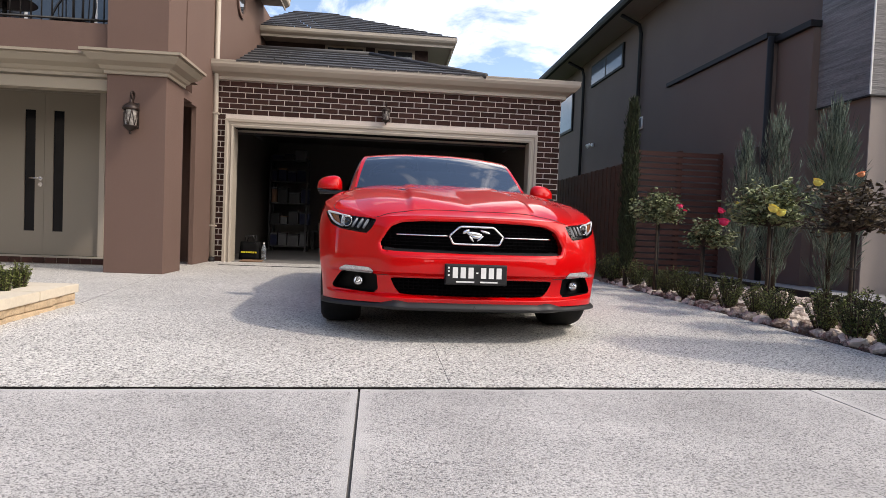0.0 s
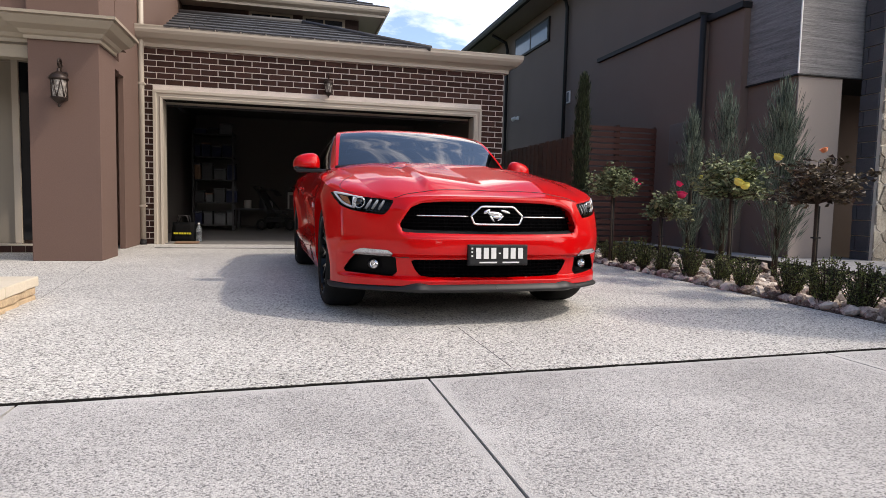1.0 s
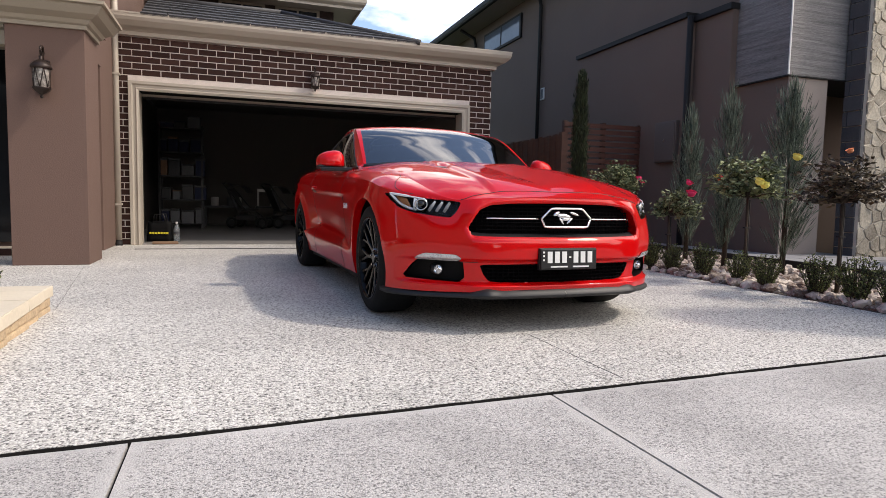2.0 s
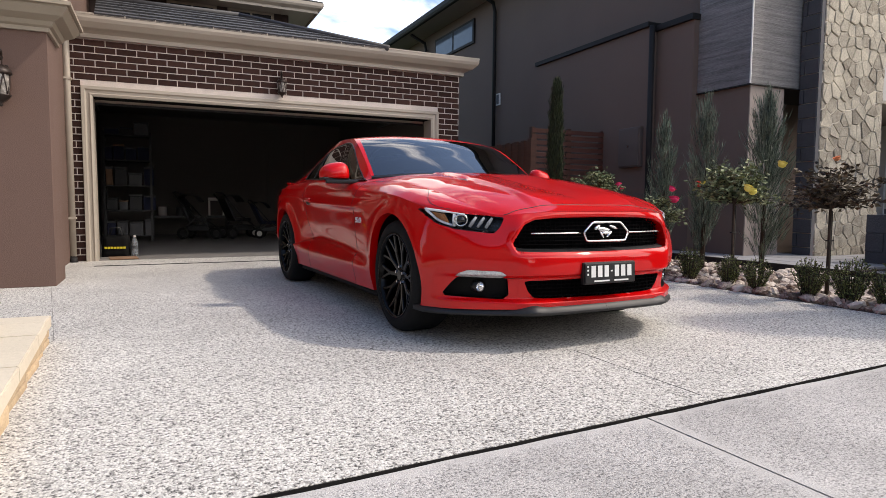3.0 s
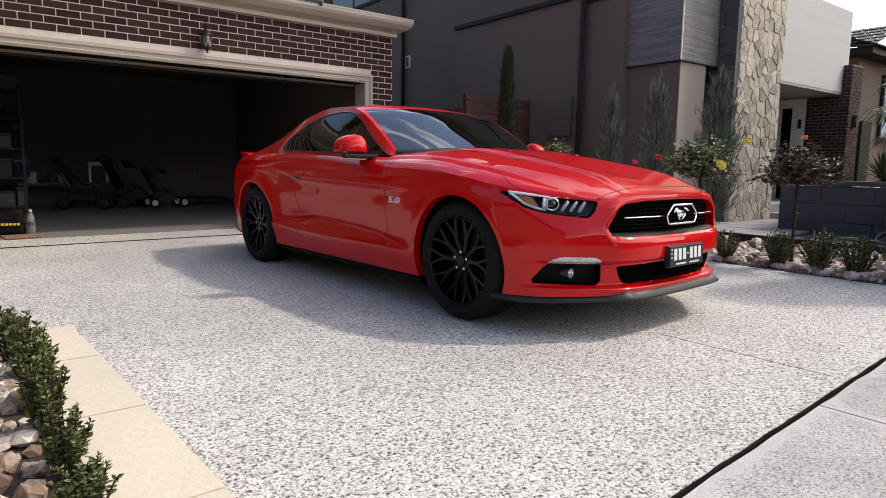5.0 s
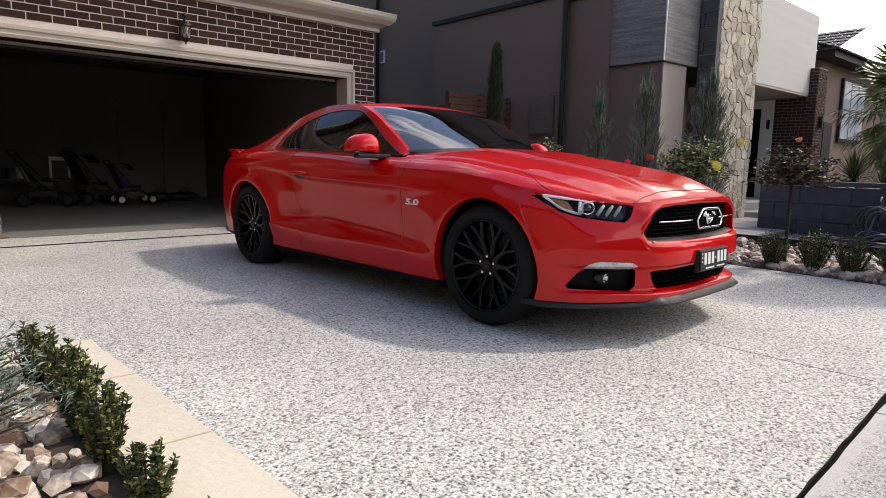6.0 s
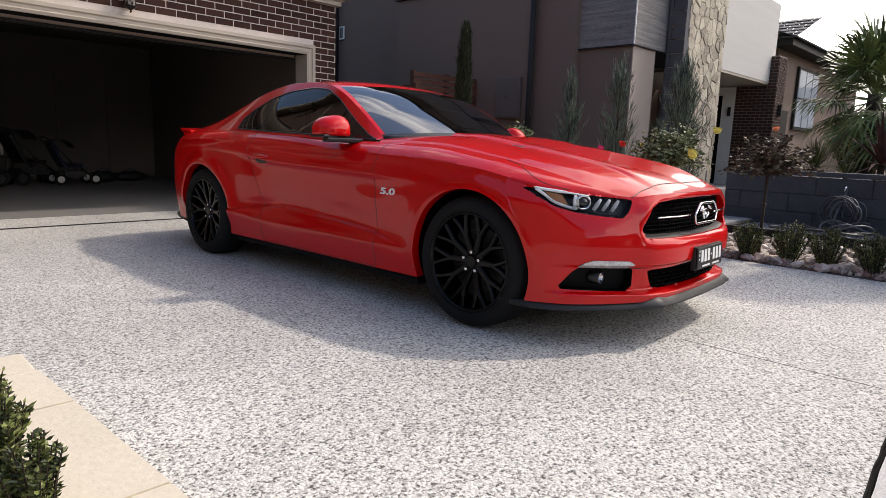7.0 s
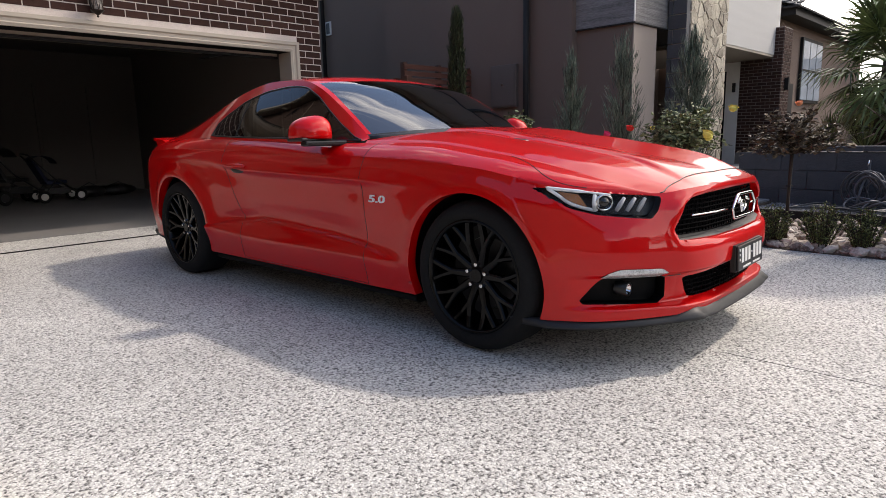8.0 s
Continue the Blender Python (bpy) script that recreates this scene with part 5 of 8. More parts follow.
def relief(p):
    """Pressed shapes of the panels: the channel under the bumper, the grille's bevel, the rocker and the flank's ridge."""
    q = p.copy()
    x, y, z = p[..., 0], p[..., 1], p[..., 2]
    nose = ss((0.72 - y) / 0.15)
    ch = np.interp(x, [0, .46, .52, .58, .80, .87], [.045, .045, .042, .028, .02, 0.0]) * ss((z - 0.262) / 0.02) * ss((0.412 - z) / 0.026) * nose
    q[..., 1] += ch * np.interp(x, [0, .5, .8], [1, 0.95, 0.6])
    q[..., 0] -= ch * np.interp(x, [0, .5, .8], [0, 0.25, 0.7])
    lip = np.interp(x, [0, .5, .56, .8, .87], [.014, .014, .011, .011, 0.0]) * ss((0.272 - z) / 0.012) * nose
    q[..., 1] -= lip * np.interp(x, [0, .5, .8], [1, 0.95, 0.6])
    q[..., 0] += lip * np.interp(x, [0, .5, .8], [0, 0.25, 0.7])
    m = (y < 0.3) & (z > 0.44) & (z < 0.78)
    if m.any():
        d, _, _ = nearest_on(GRILLE, x[m], z[m])
        q[..., 1][m] += np.where(inside(GRILLE, x[m], z[m]), 1.0, np.exp(-d / 0.011)) * 0.02
    # flank: a crease that climbs to the rear with the rocker kicked out below it
    flank = ss((y - 1.36) / 0.25) * ss((3.34 - y) / 0.10)
    zc = np.interp(y, [1.3, 1.44, 1.67, 2.22, 2.60, 2.95, 3.24], [.35, .375, .425, .458, .475, .45, .395])
    q[..., 0] += flank * (0.022 * ss((zc + 0.008 - z) / 0.018) - 0.014 * ss((zc - z) / 0.16))
    # character line through the door handle, and the haunch that breaks from it over the rear wheel
    zr = np.interp(y, [1.2, 1.6, 2.7, 2.95, 3.14, 3.35, 3.6, 4.3], [.74, .757, .785, .815, .835, .845, .85, .85])
    q[..., 0] += 0.014 * np.exp(-abs(z - zr) / 0.020) * ss((y - 1.15) / 0.4) * ss((4.4 - y) / 0.6) * (x > 0.6)
    q[..., 0] -= 0.012 * ss((zr - z) / 0.03) * ss((z - zr + 0.20) / 0.16) * ss((y - 1.4) / 0.3) * ss((3.15 - y) / 0.25)
    for yc, amp, rad, sig in ((0.917, 0.008, 0.40, 0.05), (3.64, 0.026, 0.405, 0.055)):
        rr = np.hypot(y - yc, z - 0.343)
        q[..., 0] += amp * np.exp(-((rr - rad) / sig)**2) * ss((z - 0.30) / 0.15) * (x > 0.6)
    q[..., 0] -= 0.020 * np.exp(-((y - 2.93) / 0.17)**2 - ((z - 0.462 + 0.06 * (y - 2.93)) / 0.035)**2) * (x > 0.6)
    return q


def inside(poly, a, b):
    c = np.zeros(a.shape, bool)
    n = len(poly)
    for i in range(n):
        (x0, y0), (x1, y1) = poly[i], poly[(i + 1) % n]
        hit = ((y0 > b) != (y1 > b)) & (a < (x1 - x0) * (b - y0) / ((y1 - y0) or 1e-12) + x0)
        c ^= hit
    return c


def nearest_on(poly, a, b):
    best = np.full(a.shape, 1e9)
    qa, qb = a.copy(), b.copy()
    n = len(poly)
    for i in range(n):
        (x0, y0), (x1, y1) = poly[i], poly[(i + 1) % n]
        dx, dy = x1 - x0, y1 - y0
        t = np.clip(((a - x0) * dx + (b - y0) * dy) / (dx * dx + dy * dy + 1e-12), 0, 1)
        px, py = x0 + t * dx, y0 + t * dy
        d = np.hypot(px - a, py - b)
        m = d < best
        best[m], qa[m], qb[m] = d[m], px[m], py[m]
    return best, qa, qb


def rounded(poly, r=0.25, steps=4):
    """A polygon with its corners rounded off."""
    out = []
    n = len(poly)
    for i in range(n):
        p0, p1, p2 = Vector(poly[i - 1]), Vector(poly[i]), Vector(poly[(i + 1) % n])
        a, b = p1 + (p0 - p1) * r, p1 + (p2 - p1) * r
        for k in range(steps + 1):
            t = k / steps
            out.append(tuple((1 - t)**2 * a + 2 * t * (1 - t) * p1 + t * t * b))
    return out


GRILLE = rounded([(-.2, .716), (.30, .710), (.43, .699), (.492, .672), (.552, .578), (.535, .535), (.46, .530), (-.2, .526)], 0.2)
INTAKE = rounded([(-.2, .380), (.46, .377), (.485, .370), (.462, .32), (.43, .284), (.38, .278), (-.2, .273)], 0.2)
FOGHOLE = rounded([(.566, .391), (.772, .393), (.800, .356), (.830, .302), (.818, .284), (.580, .276), (.554, .302)], 0.12)
INDIC = rounded([(.588, .391), (.788, .394), (.782, .413), (.748, .432), (.61, .428), (.583, .408)], 0.14)
LAMPHOLE = rounded([(.574, .7115), (.70, .7245), (.80, .739), (.894, .757), (.876, .712), (.848, .672), (.79, .647), (.70, .633), (.632, .626), (.604, .655)], 0.2)
ARCH_R = 0.378
AXLE_F, AXLE_R, HUB_Z = 0.917, 3.640, 0.343
ARCH_F = [(AXLE_F + ARCH_R * math.cos(a), HUB_Z + ARCH_R * math.sin(a)) for a in np.linspace(0, 2 * math.pi, 72, endpoint=False)]
ARCH_B = [(AXLE_R + ARCH_R * math.cos(a), HUB_Z + ARCH_R * math.sin(a)) for a in np.linspace(0, 2 * math.pi, 72, endpoint=False)]
DOOR_Y0, DOOR_Y1 = 1.615, 2.99

# parameter grid: fine at the nose and round the arches
s_side = np.concatenate([np.linspace(0, 6, 190, endpoint=False), np.linspace(6, 16, 270)])
s_of_y = lambda y: float(np.interp(y, [hermite(C_MID, np.array([q]))[0, 1] for q in np.linspace(6, 13, 400)], np.linspace(6, 13, 400)))
for yy in (DOOR_Y0, DOOR_Y1):
    q = s_of_y(yy)
    s_side[np.argmin(abs(s_side - q))] = q
v_rows = np.concatenate([np.linspace(0, 1.5, 46, endpoint=False), np.linspace(1.5, 4, 44)])
SG, VG = np.meshgrid(s_side, v_rows, indexing="ij")
# the rear shut line of the door leans forward towards the sill
lean_s = lambda v: -0.30 * ss((3.6 - v) / 2.2)
s_rear = s_of_y(DOOR_Y1)
SG += np.exp(-((SG - s_rear) / 0.45)**2) * lean_s(VG)
P = shell(SG, VG)
dS = np.gradient(s_side)[:, None] * np.ones_like(VG)
dV = np.gradient(v_rows)[None, :] * np.ones_like(VG)


def snap_to(poly, ax, where, reach):
    """Pull the grid's points that lie close to a cut's outline onto it, along the surface."""
    global P
    for _ in range(3):
        a, b = P[..., ax[0]], P[..., ax[1]]
        d, qa, qb = nearest_on(poly, a, b)
        e = 1e-3
        js, jv = (shell(SG + e, VG) - shell(SG - e, VG)) / (2 * e), (shell(SG, VG + e) - shell(SG, VG - e)) / (2 * e)
        A, B, C, D = js[..., ax[0]], jv[..., ax[0]], js[..., ax[1]], jv[..., ax[1]]
        det = A * D - B * C
        ok = where(P) & (abs(det) > 1e-5)
        ra, rb = qa - a, qb - b
        us = np.where(ok, (D * ra - B * rb) / np.where(ok, det, 1), 0)
        uv = np.where(ok, (-C * ra + A * rb) / np.where(ok, det, 1), 0)
        m = ok & ((abs(us) < reach * dS) & (abs(uv) < reach * dV))
        SG[m] += us[m]
        VG[m] = np.clip(VG[m] + uv[m], 0, 4)
        P = shell(SG, VG)


front = lambda p: (p[..., 1] < 0.8)
sidew = lambda p: (p[..., 0] > 0.7)
for poly in (GRILLE, INTAKE, LAMPHOLE, FOGHOLE, INDIC):
    snap_to(poly, (0, 2), front, 0.62)
snap_to(ARCH_F, (1, 2), sidew, 0.62)
snap_to(ARCH_B, (1, 2), sidew, 0.62)
ni, nj = SG.shape
PC = (P[:-1, :-1] + P[1:, :-1] + P[1:, 1:] + P[:-1, 1:]) / 4
region = np.zeros((ni - 1, nj - 1), int)
fr = PC[..., 1] < 0.8
i_door0, i_door1 = int(np.argmin(abs(s_side - s_of_y(DOOR_Y0)))), int(np.argmin(abs(s_side - s_rear)))
region[i_door0:i_door1] = 7
for code, poly in ((1, GRILLE), (2, INTAKE), (8, INDIC), (3, FOGHOLE), (4, LAMPHOLE)):
    region[fr & inside(poly, PC[..., 0], PC[..., 2])] = code
sd = PC[..., 0] > 0.6
region[sd & inside(ARCH_F, PC[..., 1], PC[..., 2])] = 5
region[sd & inside(ARCH_B, PC[..., 1], PC[..., 2])] = 6


def grid_faces(mask):
    """Vertices and faces of the masked cells of the body grid, one half (x > 0)."""
    used = {}
    verts, faces = [], []
    for i, j in zip(*np.nonzero(mask)):
        q = []
        for c in ((i, j), (i + 1, j), (i + 1, j + 1), (i, j + 1)):
            if c not in used:
                used[c] = len(verts)
                verts.append(P[c])
            q.append(used[c])
        faces.append(tuple(q))
    return verts, faces, used


def rim_of(mask, shift, shrink=1.0):
    """A wall that runs inward from the outline of a cut: shift is the way inward."""
    verts, faces = [], []
    pad = np.zeros((ni + 1, nj + 1), bool)
    pad[1:-1, 1:-1] = mask[:, :] if mask.shape == (ni - 1, nj - 1) else mask
    shift = np.asarray(shift, float)
    index = {}

    def vid(c, deep):
        if (c, deep) not in index:
            index[(c, deep)] = len(verts)
            verts.append(P[c] + (shift if deep else 0))
        return index[(c, deep)]

    for i, j in zip(*np.nonzero(mask)):
        for (di, dj, c0, c1) in ((-1, 0, (i, j), (i, j + 1)), (1, 0, (i + 1, j + 1), (i + 1, j)), (0, -1, (i + 1, j), (i, j)), (0, 1, (i, j + 1), (i + 1, j + 1))):
            if j + dj < 0 or (i + di < 0 and abs(P[c0][0]) < 0.01):
                continue
            if not pad[i + di + 1, j + dj + 1]:
                faces.append((vid(c0, 0), vid(c1, 0), vid(c1, 1), vid(c0, 1)))
    return verts, faces


def mirror_x(verts, faces):
    return [(-p[0], p[1], p[2]) for p in verts], [tuple(reversed(q)) for q in faces]


CAR_AT, CAR_YAW = (0.705, 3.33, 0.0), 2.4
car = thing("parked_coupe", "glossy red two-door coupe with black wheels parked on the driveway", "car", CAR_AT, CAR_YAW)


def car_part(name, data, mat, label="", parent=None, smooth=True):
    return make_obj(name, data[0], data[1], mat, parent or car, label, smooth=smooth)


# fascia, wings and quarters
tr = np.linspace(0, 1, 13)
# the strip's columns stand on the shell's own columns
cols = s_side[s_side >= 3.0]
e_c, g_c = hermite(C_SHOULDER, cols), hermite(C_TOP, cols)
wid = np.linalg.norm(g_c - e_c, axis=1)
strip = np.zeros((len(cols), len(tr), 3))
for k_, t_ in enumerate(tr):
    strip[:, k_] = e_c + (g_c - e_c) * t_
    strip[:, k_, 2] += 0.10 * wid * math.sin(math.pi * t_) * (1 - 0.35 * t_)
    strip[:, k_, 0] += 0.03 * wid * math.sin(math.pi * t_)


def strip_faces(i0, i1):
    m = strip[i0:i1 + 1]
    n0, n1 = m.shape[:2]
    v = [tuple(p) for p in m.reshape(-1, 3)]
    return v, [(i * n1 + j, (i + 1) * n1 + j, (i + 1) * n1 + j + 1, i * n1 + j + 1) for i in range(n0 - 1) for j in range(n1 - 1)]


yi = strip[:, 0, 1]
dA = int(np.argmin(abs(yi - DOOR_Y0) + 9 * (cols > 14)))
dB = int(np.argmin(abs(yi - DOOR_Y1) + 9 * (cols > 14)))


def weld_join(items):
    v, f = join_data(items)
    seen, remap, out = {}, [], []
    for p in v:
        kx = (round(p[0], 4), round(p[1], 4), round(p[2], 4))
        if kx not in seen:
            seen[kx] = len(out)
            out.append(tuple(p))
        remap.append(seen[kx])
    g = []
    for q in f:
        q2 = []
        for i in q:
            if remap[i] not in q2:
                q2.append(remap[i])
        if len(q2) > 2:
            g.append(tuple(q2))
    return out, g


for nm_, msk, st in (("front_body", (region == 0) & (PC[..., 1] < 2.0), strip_faces(0, dA)), ("rear_body", (region == 0) & (PC[..., 1] > 2.0), strip_faces(dB, len(cols) - 1))):
    bv, bf, _ = grid_faces(msk)
    hv_, hf_ = weld_join([(bv, bf), st])
    car_part(nm_, weld_join([(hv_, hf_), mirror_x(hv_, hf_)]), M_RED, "glossy red body panels")
dv_, df_, _ = grid_faces(region == 7)
dv_, df_ = weld_join([(dv_, df_), strip_faces(dA, dB)])
door_r = car_part("door", mirror_x(dv_, df_), M_RED)
door_l = car_part("door", (dv_, df_), M_RED)

# wheel arch lips and linings
for code, yc in ((5, AXLE_F), (6, AXLE_R)):
    rv, rf = rim_of(region == code, (-0.05, 0, 0))
    # leave the open bottom out
    for dat in ((rv, rf), mirror_x(rv, rf)):
        car_part("arch_lip", dat, M_RED)
    ang = np.linspace(-0.35, math.pi + 0.35, 30)
    lin_v, lin_f = [], []
    for a in ang:
        for x in (0.89, 0.5):
            lin_v.append((x, yc + (ARCH_R + 0.012) * math.cos(a), HUB_Z + (ARCH_R + 0.012) * math.sin(a)))
    lin_f = [(2 * i, 2 * i + 1, 2 * i + 3, 2 * i + 2) for i in range(len(ang) - 1)]
    cap = len(lin_v)
    lin_v.append((0.5, yc, HUB_Z))
    lin_f += [(cap, 2 * i + 1, 2 * i + 3) for i in range(len(ang) - 1)]
    for dat in ((lin_v, lin_f), mirror_x(lin_v, lin_f)):
        car_part("arch_lining", dat, M_POCKET)

# shut lines: thin dark seams on the paint
def seam(points, width=0.0035, lift=0.0012, name="shut_line", mat=None, parent=None):
    v, f = tube_data(points, width / 2, 5)
    return car_part(name, (v, f), mat or M_BLACKPL, parent=parent)


for yy in (DOOR_Y0, DOOR_Y1):
    q = s_of_y(yy)
    vq = np.linspace(0.06, 4, 30)
    line = [tuple(p) for p in shell(np.full(30, q) + (lean_s(vq) if yy == DOOR_Y1 else 0.0), vq)]
    ix = dA if yy == DOOR_Y0 else dB
    line += [tuple(p) for p in strip[ix, 1:]]
    seam(line)
    seam([(-a, b, c) for a, b, c in line])
low = [tuple(p) for p in shell(np.linspace(s_of_y(DOOR_Y0), s_rear + float(lean_s(0.06)), 30), np.full(30, 0.06))]
seam(low)
seam([(-a, b, c) for a, b, c in low])

# bonnet: a patch between nose seam, wing seams and scuttle
nu, nv = 61, 61
uu, vv = np.linspace(0, 1, nu), np.linspace(0, 1, nv)
c0 = hermite(C_SHOULDER, uu * 3)
cowl = hermite([(0, 1.50, .992), (.40, 1.56, .988), (.62, 1.66, .972), (.775, 1.74, .951)], uu * 3)
spine = hermite([(0, .10, .742), (0, .34, .80), (0, .72, .868), (0, 1.12, .938), (0, 1.50, .992)], vv * 4)
s_end = 8 + (1.74 - 1.35) / 0.65
wing = hermite(C_TOP, 3 + vv * (s_end - 3))
# even out the wing seam by length
seg = np.concatenate([[0], np.cumsum(np.linalg.norm(np.diff(wing, axis=0), axis=1))])
wing = np.stack([np.interp(vv * seg[-1], seg, wing[:, a]) for a in range(3)], 1)
cowl[-1], wing[-1] = wing[-1], wing[-1]
U, V = np.meshgrid(uu, vv, indexing="ij")
Hd = ((1 - V)[..., None] * c0[:, None] + V[..., None] * cowl[:, None] + (1 - U)[..., None] * spine[None] + U[..., None] * wing[None]
      - ((1 - U) * (1 - V))[..., None] * c0[0] - (U * (1 - V))[..., None] * c0[-1] - ((1 - U) * V)[..., None] * cowl[0] - (U * V)[..., None] * cowl[-1])
edge_x = 0.36 - 0.05 * V
dome = ss((edge_x + 0.05 - Hd[..., 0]) / 0.05) * ss(V / 0.25)
Hd[..., 2] += 0.021 * dome + 0.022 * np.sin(math.pi * np.clip(U, 0, 1)) * ss(V / 0.3) * ss((1 - V) / 0.15)
# heat vents pressed into the bonnet
vent_c = np.exp(-((Hd[..., 0] - 0.36) / 0.055)**2 - ((Hd[..., 1] - 1.02) / 0.07)**2)
Hd[..., 2] -= 0.012 * vent_c
hvv = [tuple(p) for p in Hd.reshape(-1, 3)]
hff = [(i * nv + j, (i + 1) * nv + j, (i + 1) * nv + j + 1, i * nv + j + 1) for i in range(nu - 1) for j in range(nv - 1)]
car_part("bonnet", weld_join([(hvv, hff), mirror_x(hvv, hff)]), M_RED, "red bonnet with a raised middle and two vents")
for sg in (1, -1):
    line = []
    for k_ in range(0, len(cols), 3):
        if 4.25 < cols[k_] < 6.6:
            t_ = float(ss(np.array((cols[k_] - 4.25) / 2.6)))
            f_ = t_ * (len(tr) - 1)
            j_ = min(int(f_), len(tr) - 2)
            p = strip[k_, j_] + (strip[k_, j_ + 1] - strip[k_, j_]) * (f_ - j_)
            line.append((sg * p[0], p[1], p[2] + 0.0008))
    seam(line, 0.003)
nose_line = []
for i in range(0, nu, 3):
    vq = 0.115 * (1 - (i / (nu - 1))**1.35) * (nv - 1)
    j0 = min(int(vq), nv - 2)
    p = Hd[i, j0] + (Hd[i, j0 + 1] - Hd[i, j0]) * (vq - j0)
    nose_line.append((p[0], p[1], p[2] + 0.0005))
seam([(-p[0], p[1], p[2]) for p in nose_line[::-1][:-1]] + nose_line, 0.005)
for sg in (1, -1):
    v, f = lathe([(0.0, 0.0), (0.5, 0.0), (0.5, 0.1), (0.44, 0.16), (0.0, 0.16)], 20)
    bmv = [(sg * (0.36 + p[0] * 0.11), 1.02 + p[1] * 0.085, 0.935 + p[2] * 0.05 + 0.14 * p[1] * 0.085) for p in v]
    car_part("bonnet_vent", (bmv, f), M_SATIN, "black bonnet vent")

# roof, screens and side glass
R_RAIL = [(.735, 1.745, .962), (.705, 2.0, 1.13), (.675, 2.25, 1.265), (.64, 2.48, 1.322), (.615, 2.80, 1.336), (.608, 3.2, 1.285), (.612, 3.6, 1.17), (.632, 3.95, 1.06), (.65, 4.28, .988)]
R_SPINE = [(0, 1.50, .992), (0, 1.86, 1.16), (0, 2.16, 1.295), (0, 2.42, 1.36), (0, 2.80, 1.38), (0, 3.25, 1.342), (0, 3.67, 1.222), (0, 4.05, 1.09), (0, 4.35, .992)]
R_BELT = [(.775, 1.75, .950), (.812, 2.0, .942), (.832, 2.25, .945), (.84, 2.5, .953), (.846, 2.85, .963), (.835, 3.25, .981), (.80, 3.65, .986), (.76, 4.0, .978), (.70, 4.3, .968)]


def roof_at(q, u):
    r, c = hermite(R_RAIL, q), hermite(R_SPINE, q)
    out = np.empty(r.shape)
    out[..., 0] = r[..., 0] * u
    out[..., 1] = c[..., 1] + (r[..., 1] - c[..., 1]) * u**2
    out[..., 2] = r[..., 2] + (c[..., 2] - r[..., 2]) * (1 - u**2.5)
    return out


def flank_at(q, w):
    b, r = hermite(R_BELT, q), hermite(R_RAIL, q)
    out = b + (r - b) * w[..., None]
    out[..., 0] += 0.04 * (r[..., 2] - b[..., 2]) * np.sin(math.pi * w)
    return out


def patch(fn, q0, q1, a0, a1, n, m):
    """A grid patch of a surface; a0 and a1 may be functions of q."""
    q = np.linspace(q0, q1, n)
    t = np.linspace(0, 1, m)
    lo = a0(q) if callable(a0) else np.full(n, a0)
    hi = a1(q) if callable(a1) else np.full(n, a1)
    Q = np.repeat(q[:, None], m, 1)
    A = lo[:, None] + (hi - lo)[:, None] * t[None]
    g = fn(Q, A)
    v = [tuple(p) for p in g.reshape(-1, 3)]
    return v, [(i * m + j, (i + 1) * m + j, (i + 1) * m + j + 1, i * m + j + 1) for i in range(n - 1) for j in range(m - 1)]


WS0, WS1, RW0, RW1 = 0.12, 2.3, 5.2, 7.6
ulim = lambda q: np.interp(q, [0, 1, 2, 3], [.975, .965, .95, .92])
ulimr = lambda q: np.interp(q, [5, 6, 7, 8], [.84, .86, .88, .88])
cowl_v, cowl_f = patch(roof_at, 0.0, WS0, 0, 1, 3, 25)
skin = [patch(roof_at, WS0, WS1, ulim, 1.0, 40, 5), patch(roof_at, WS1, RW0, 0, 1, 40, 25),
        patch(roof_at, RW0, RW1, ulimr, 1.0, 30, 6), patch(roof_at, RW1, 8, 0, 1, 6, 25)]
GQ0, GQ1 = 0.12, 5.14
wtop = lambda q: np.interp(q, [0.12, 0.6, 1.15, 1.8, 2.4, 3.3, 4.0, 4.6, 5.0, 5.14], [.16, .52, .70, .85, .90, .89, .83, .72, .50, .33])
wbot = lambda q: np.interp(q, [0.0, 4.9, 5.14], [.07, .05, .07])
skin += [patch(flank_at, 0, GQ0, 0, 1, 4, 9), patch(flank_at, GQ0, GQ1, 0, wbot, 90, 3), patch(flank_at, GQ0, GQ1, wtop, 1, 90, 5), patch(flank_at, GQ1, 8, 0, 1, 24, 9)]
sv, sf = weld_join(skin)
car_part("roof", weld_join([(sv, sf), mirror_x(sv, sf)]), M_RED, "red roof and pillars")
car_part("cowl_panel", weld_join([(cowl_v, cowl_f), mirror_x(cowl_v, cowl_f)]), M_SATIN, "black panel below the windscreen")
wsv, wsf = patch(roof_at, WS0, WS1, 0, ulim, 40, 21)
wsf = [q[::-1] for q in wsf]
car_part("windscreen", weld_join([(wsv, wsf), mirror_x(wsv, wsf)]), M_CARGLASS, "curved clear windscreen")
rwv, rwf = patch(roof_at, RW0, RW1, 0, ulimr, 30, 15)
rwf = [q[::-1] for q in rwf]
car_part("rear_window", weld_join([(rwv, rwf), mirror_x(rwv, rwf)]), M_TINT, "tinted rear window")
sgv, sgf = patch(flank_at, GQ0, GQ1, wbot, wtop, 90, 9)
car_part("side_window", mirror_x(sgv, sgf), M_TINT, "dark tinted side window")
car_part("side_window", (sgv, sgf), M_TINT, "dark tinted side window")
qq = np.linspace(GQ0, GQ1, 60)
outline = [tuple(p) for p in flank_at(qq, wbot(qq))] + [tuple(p) for p in flank_at(qq[::-1], wtop(qq[::-1]))]
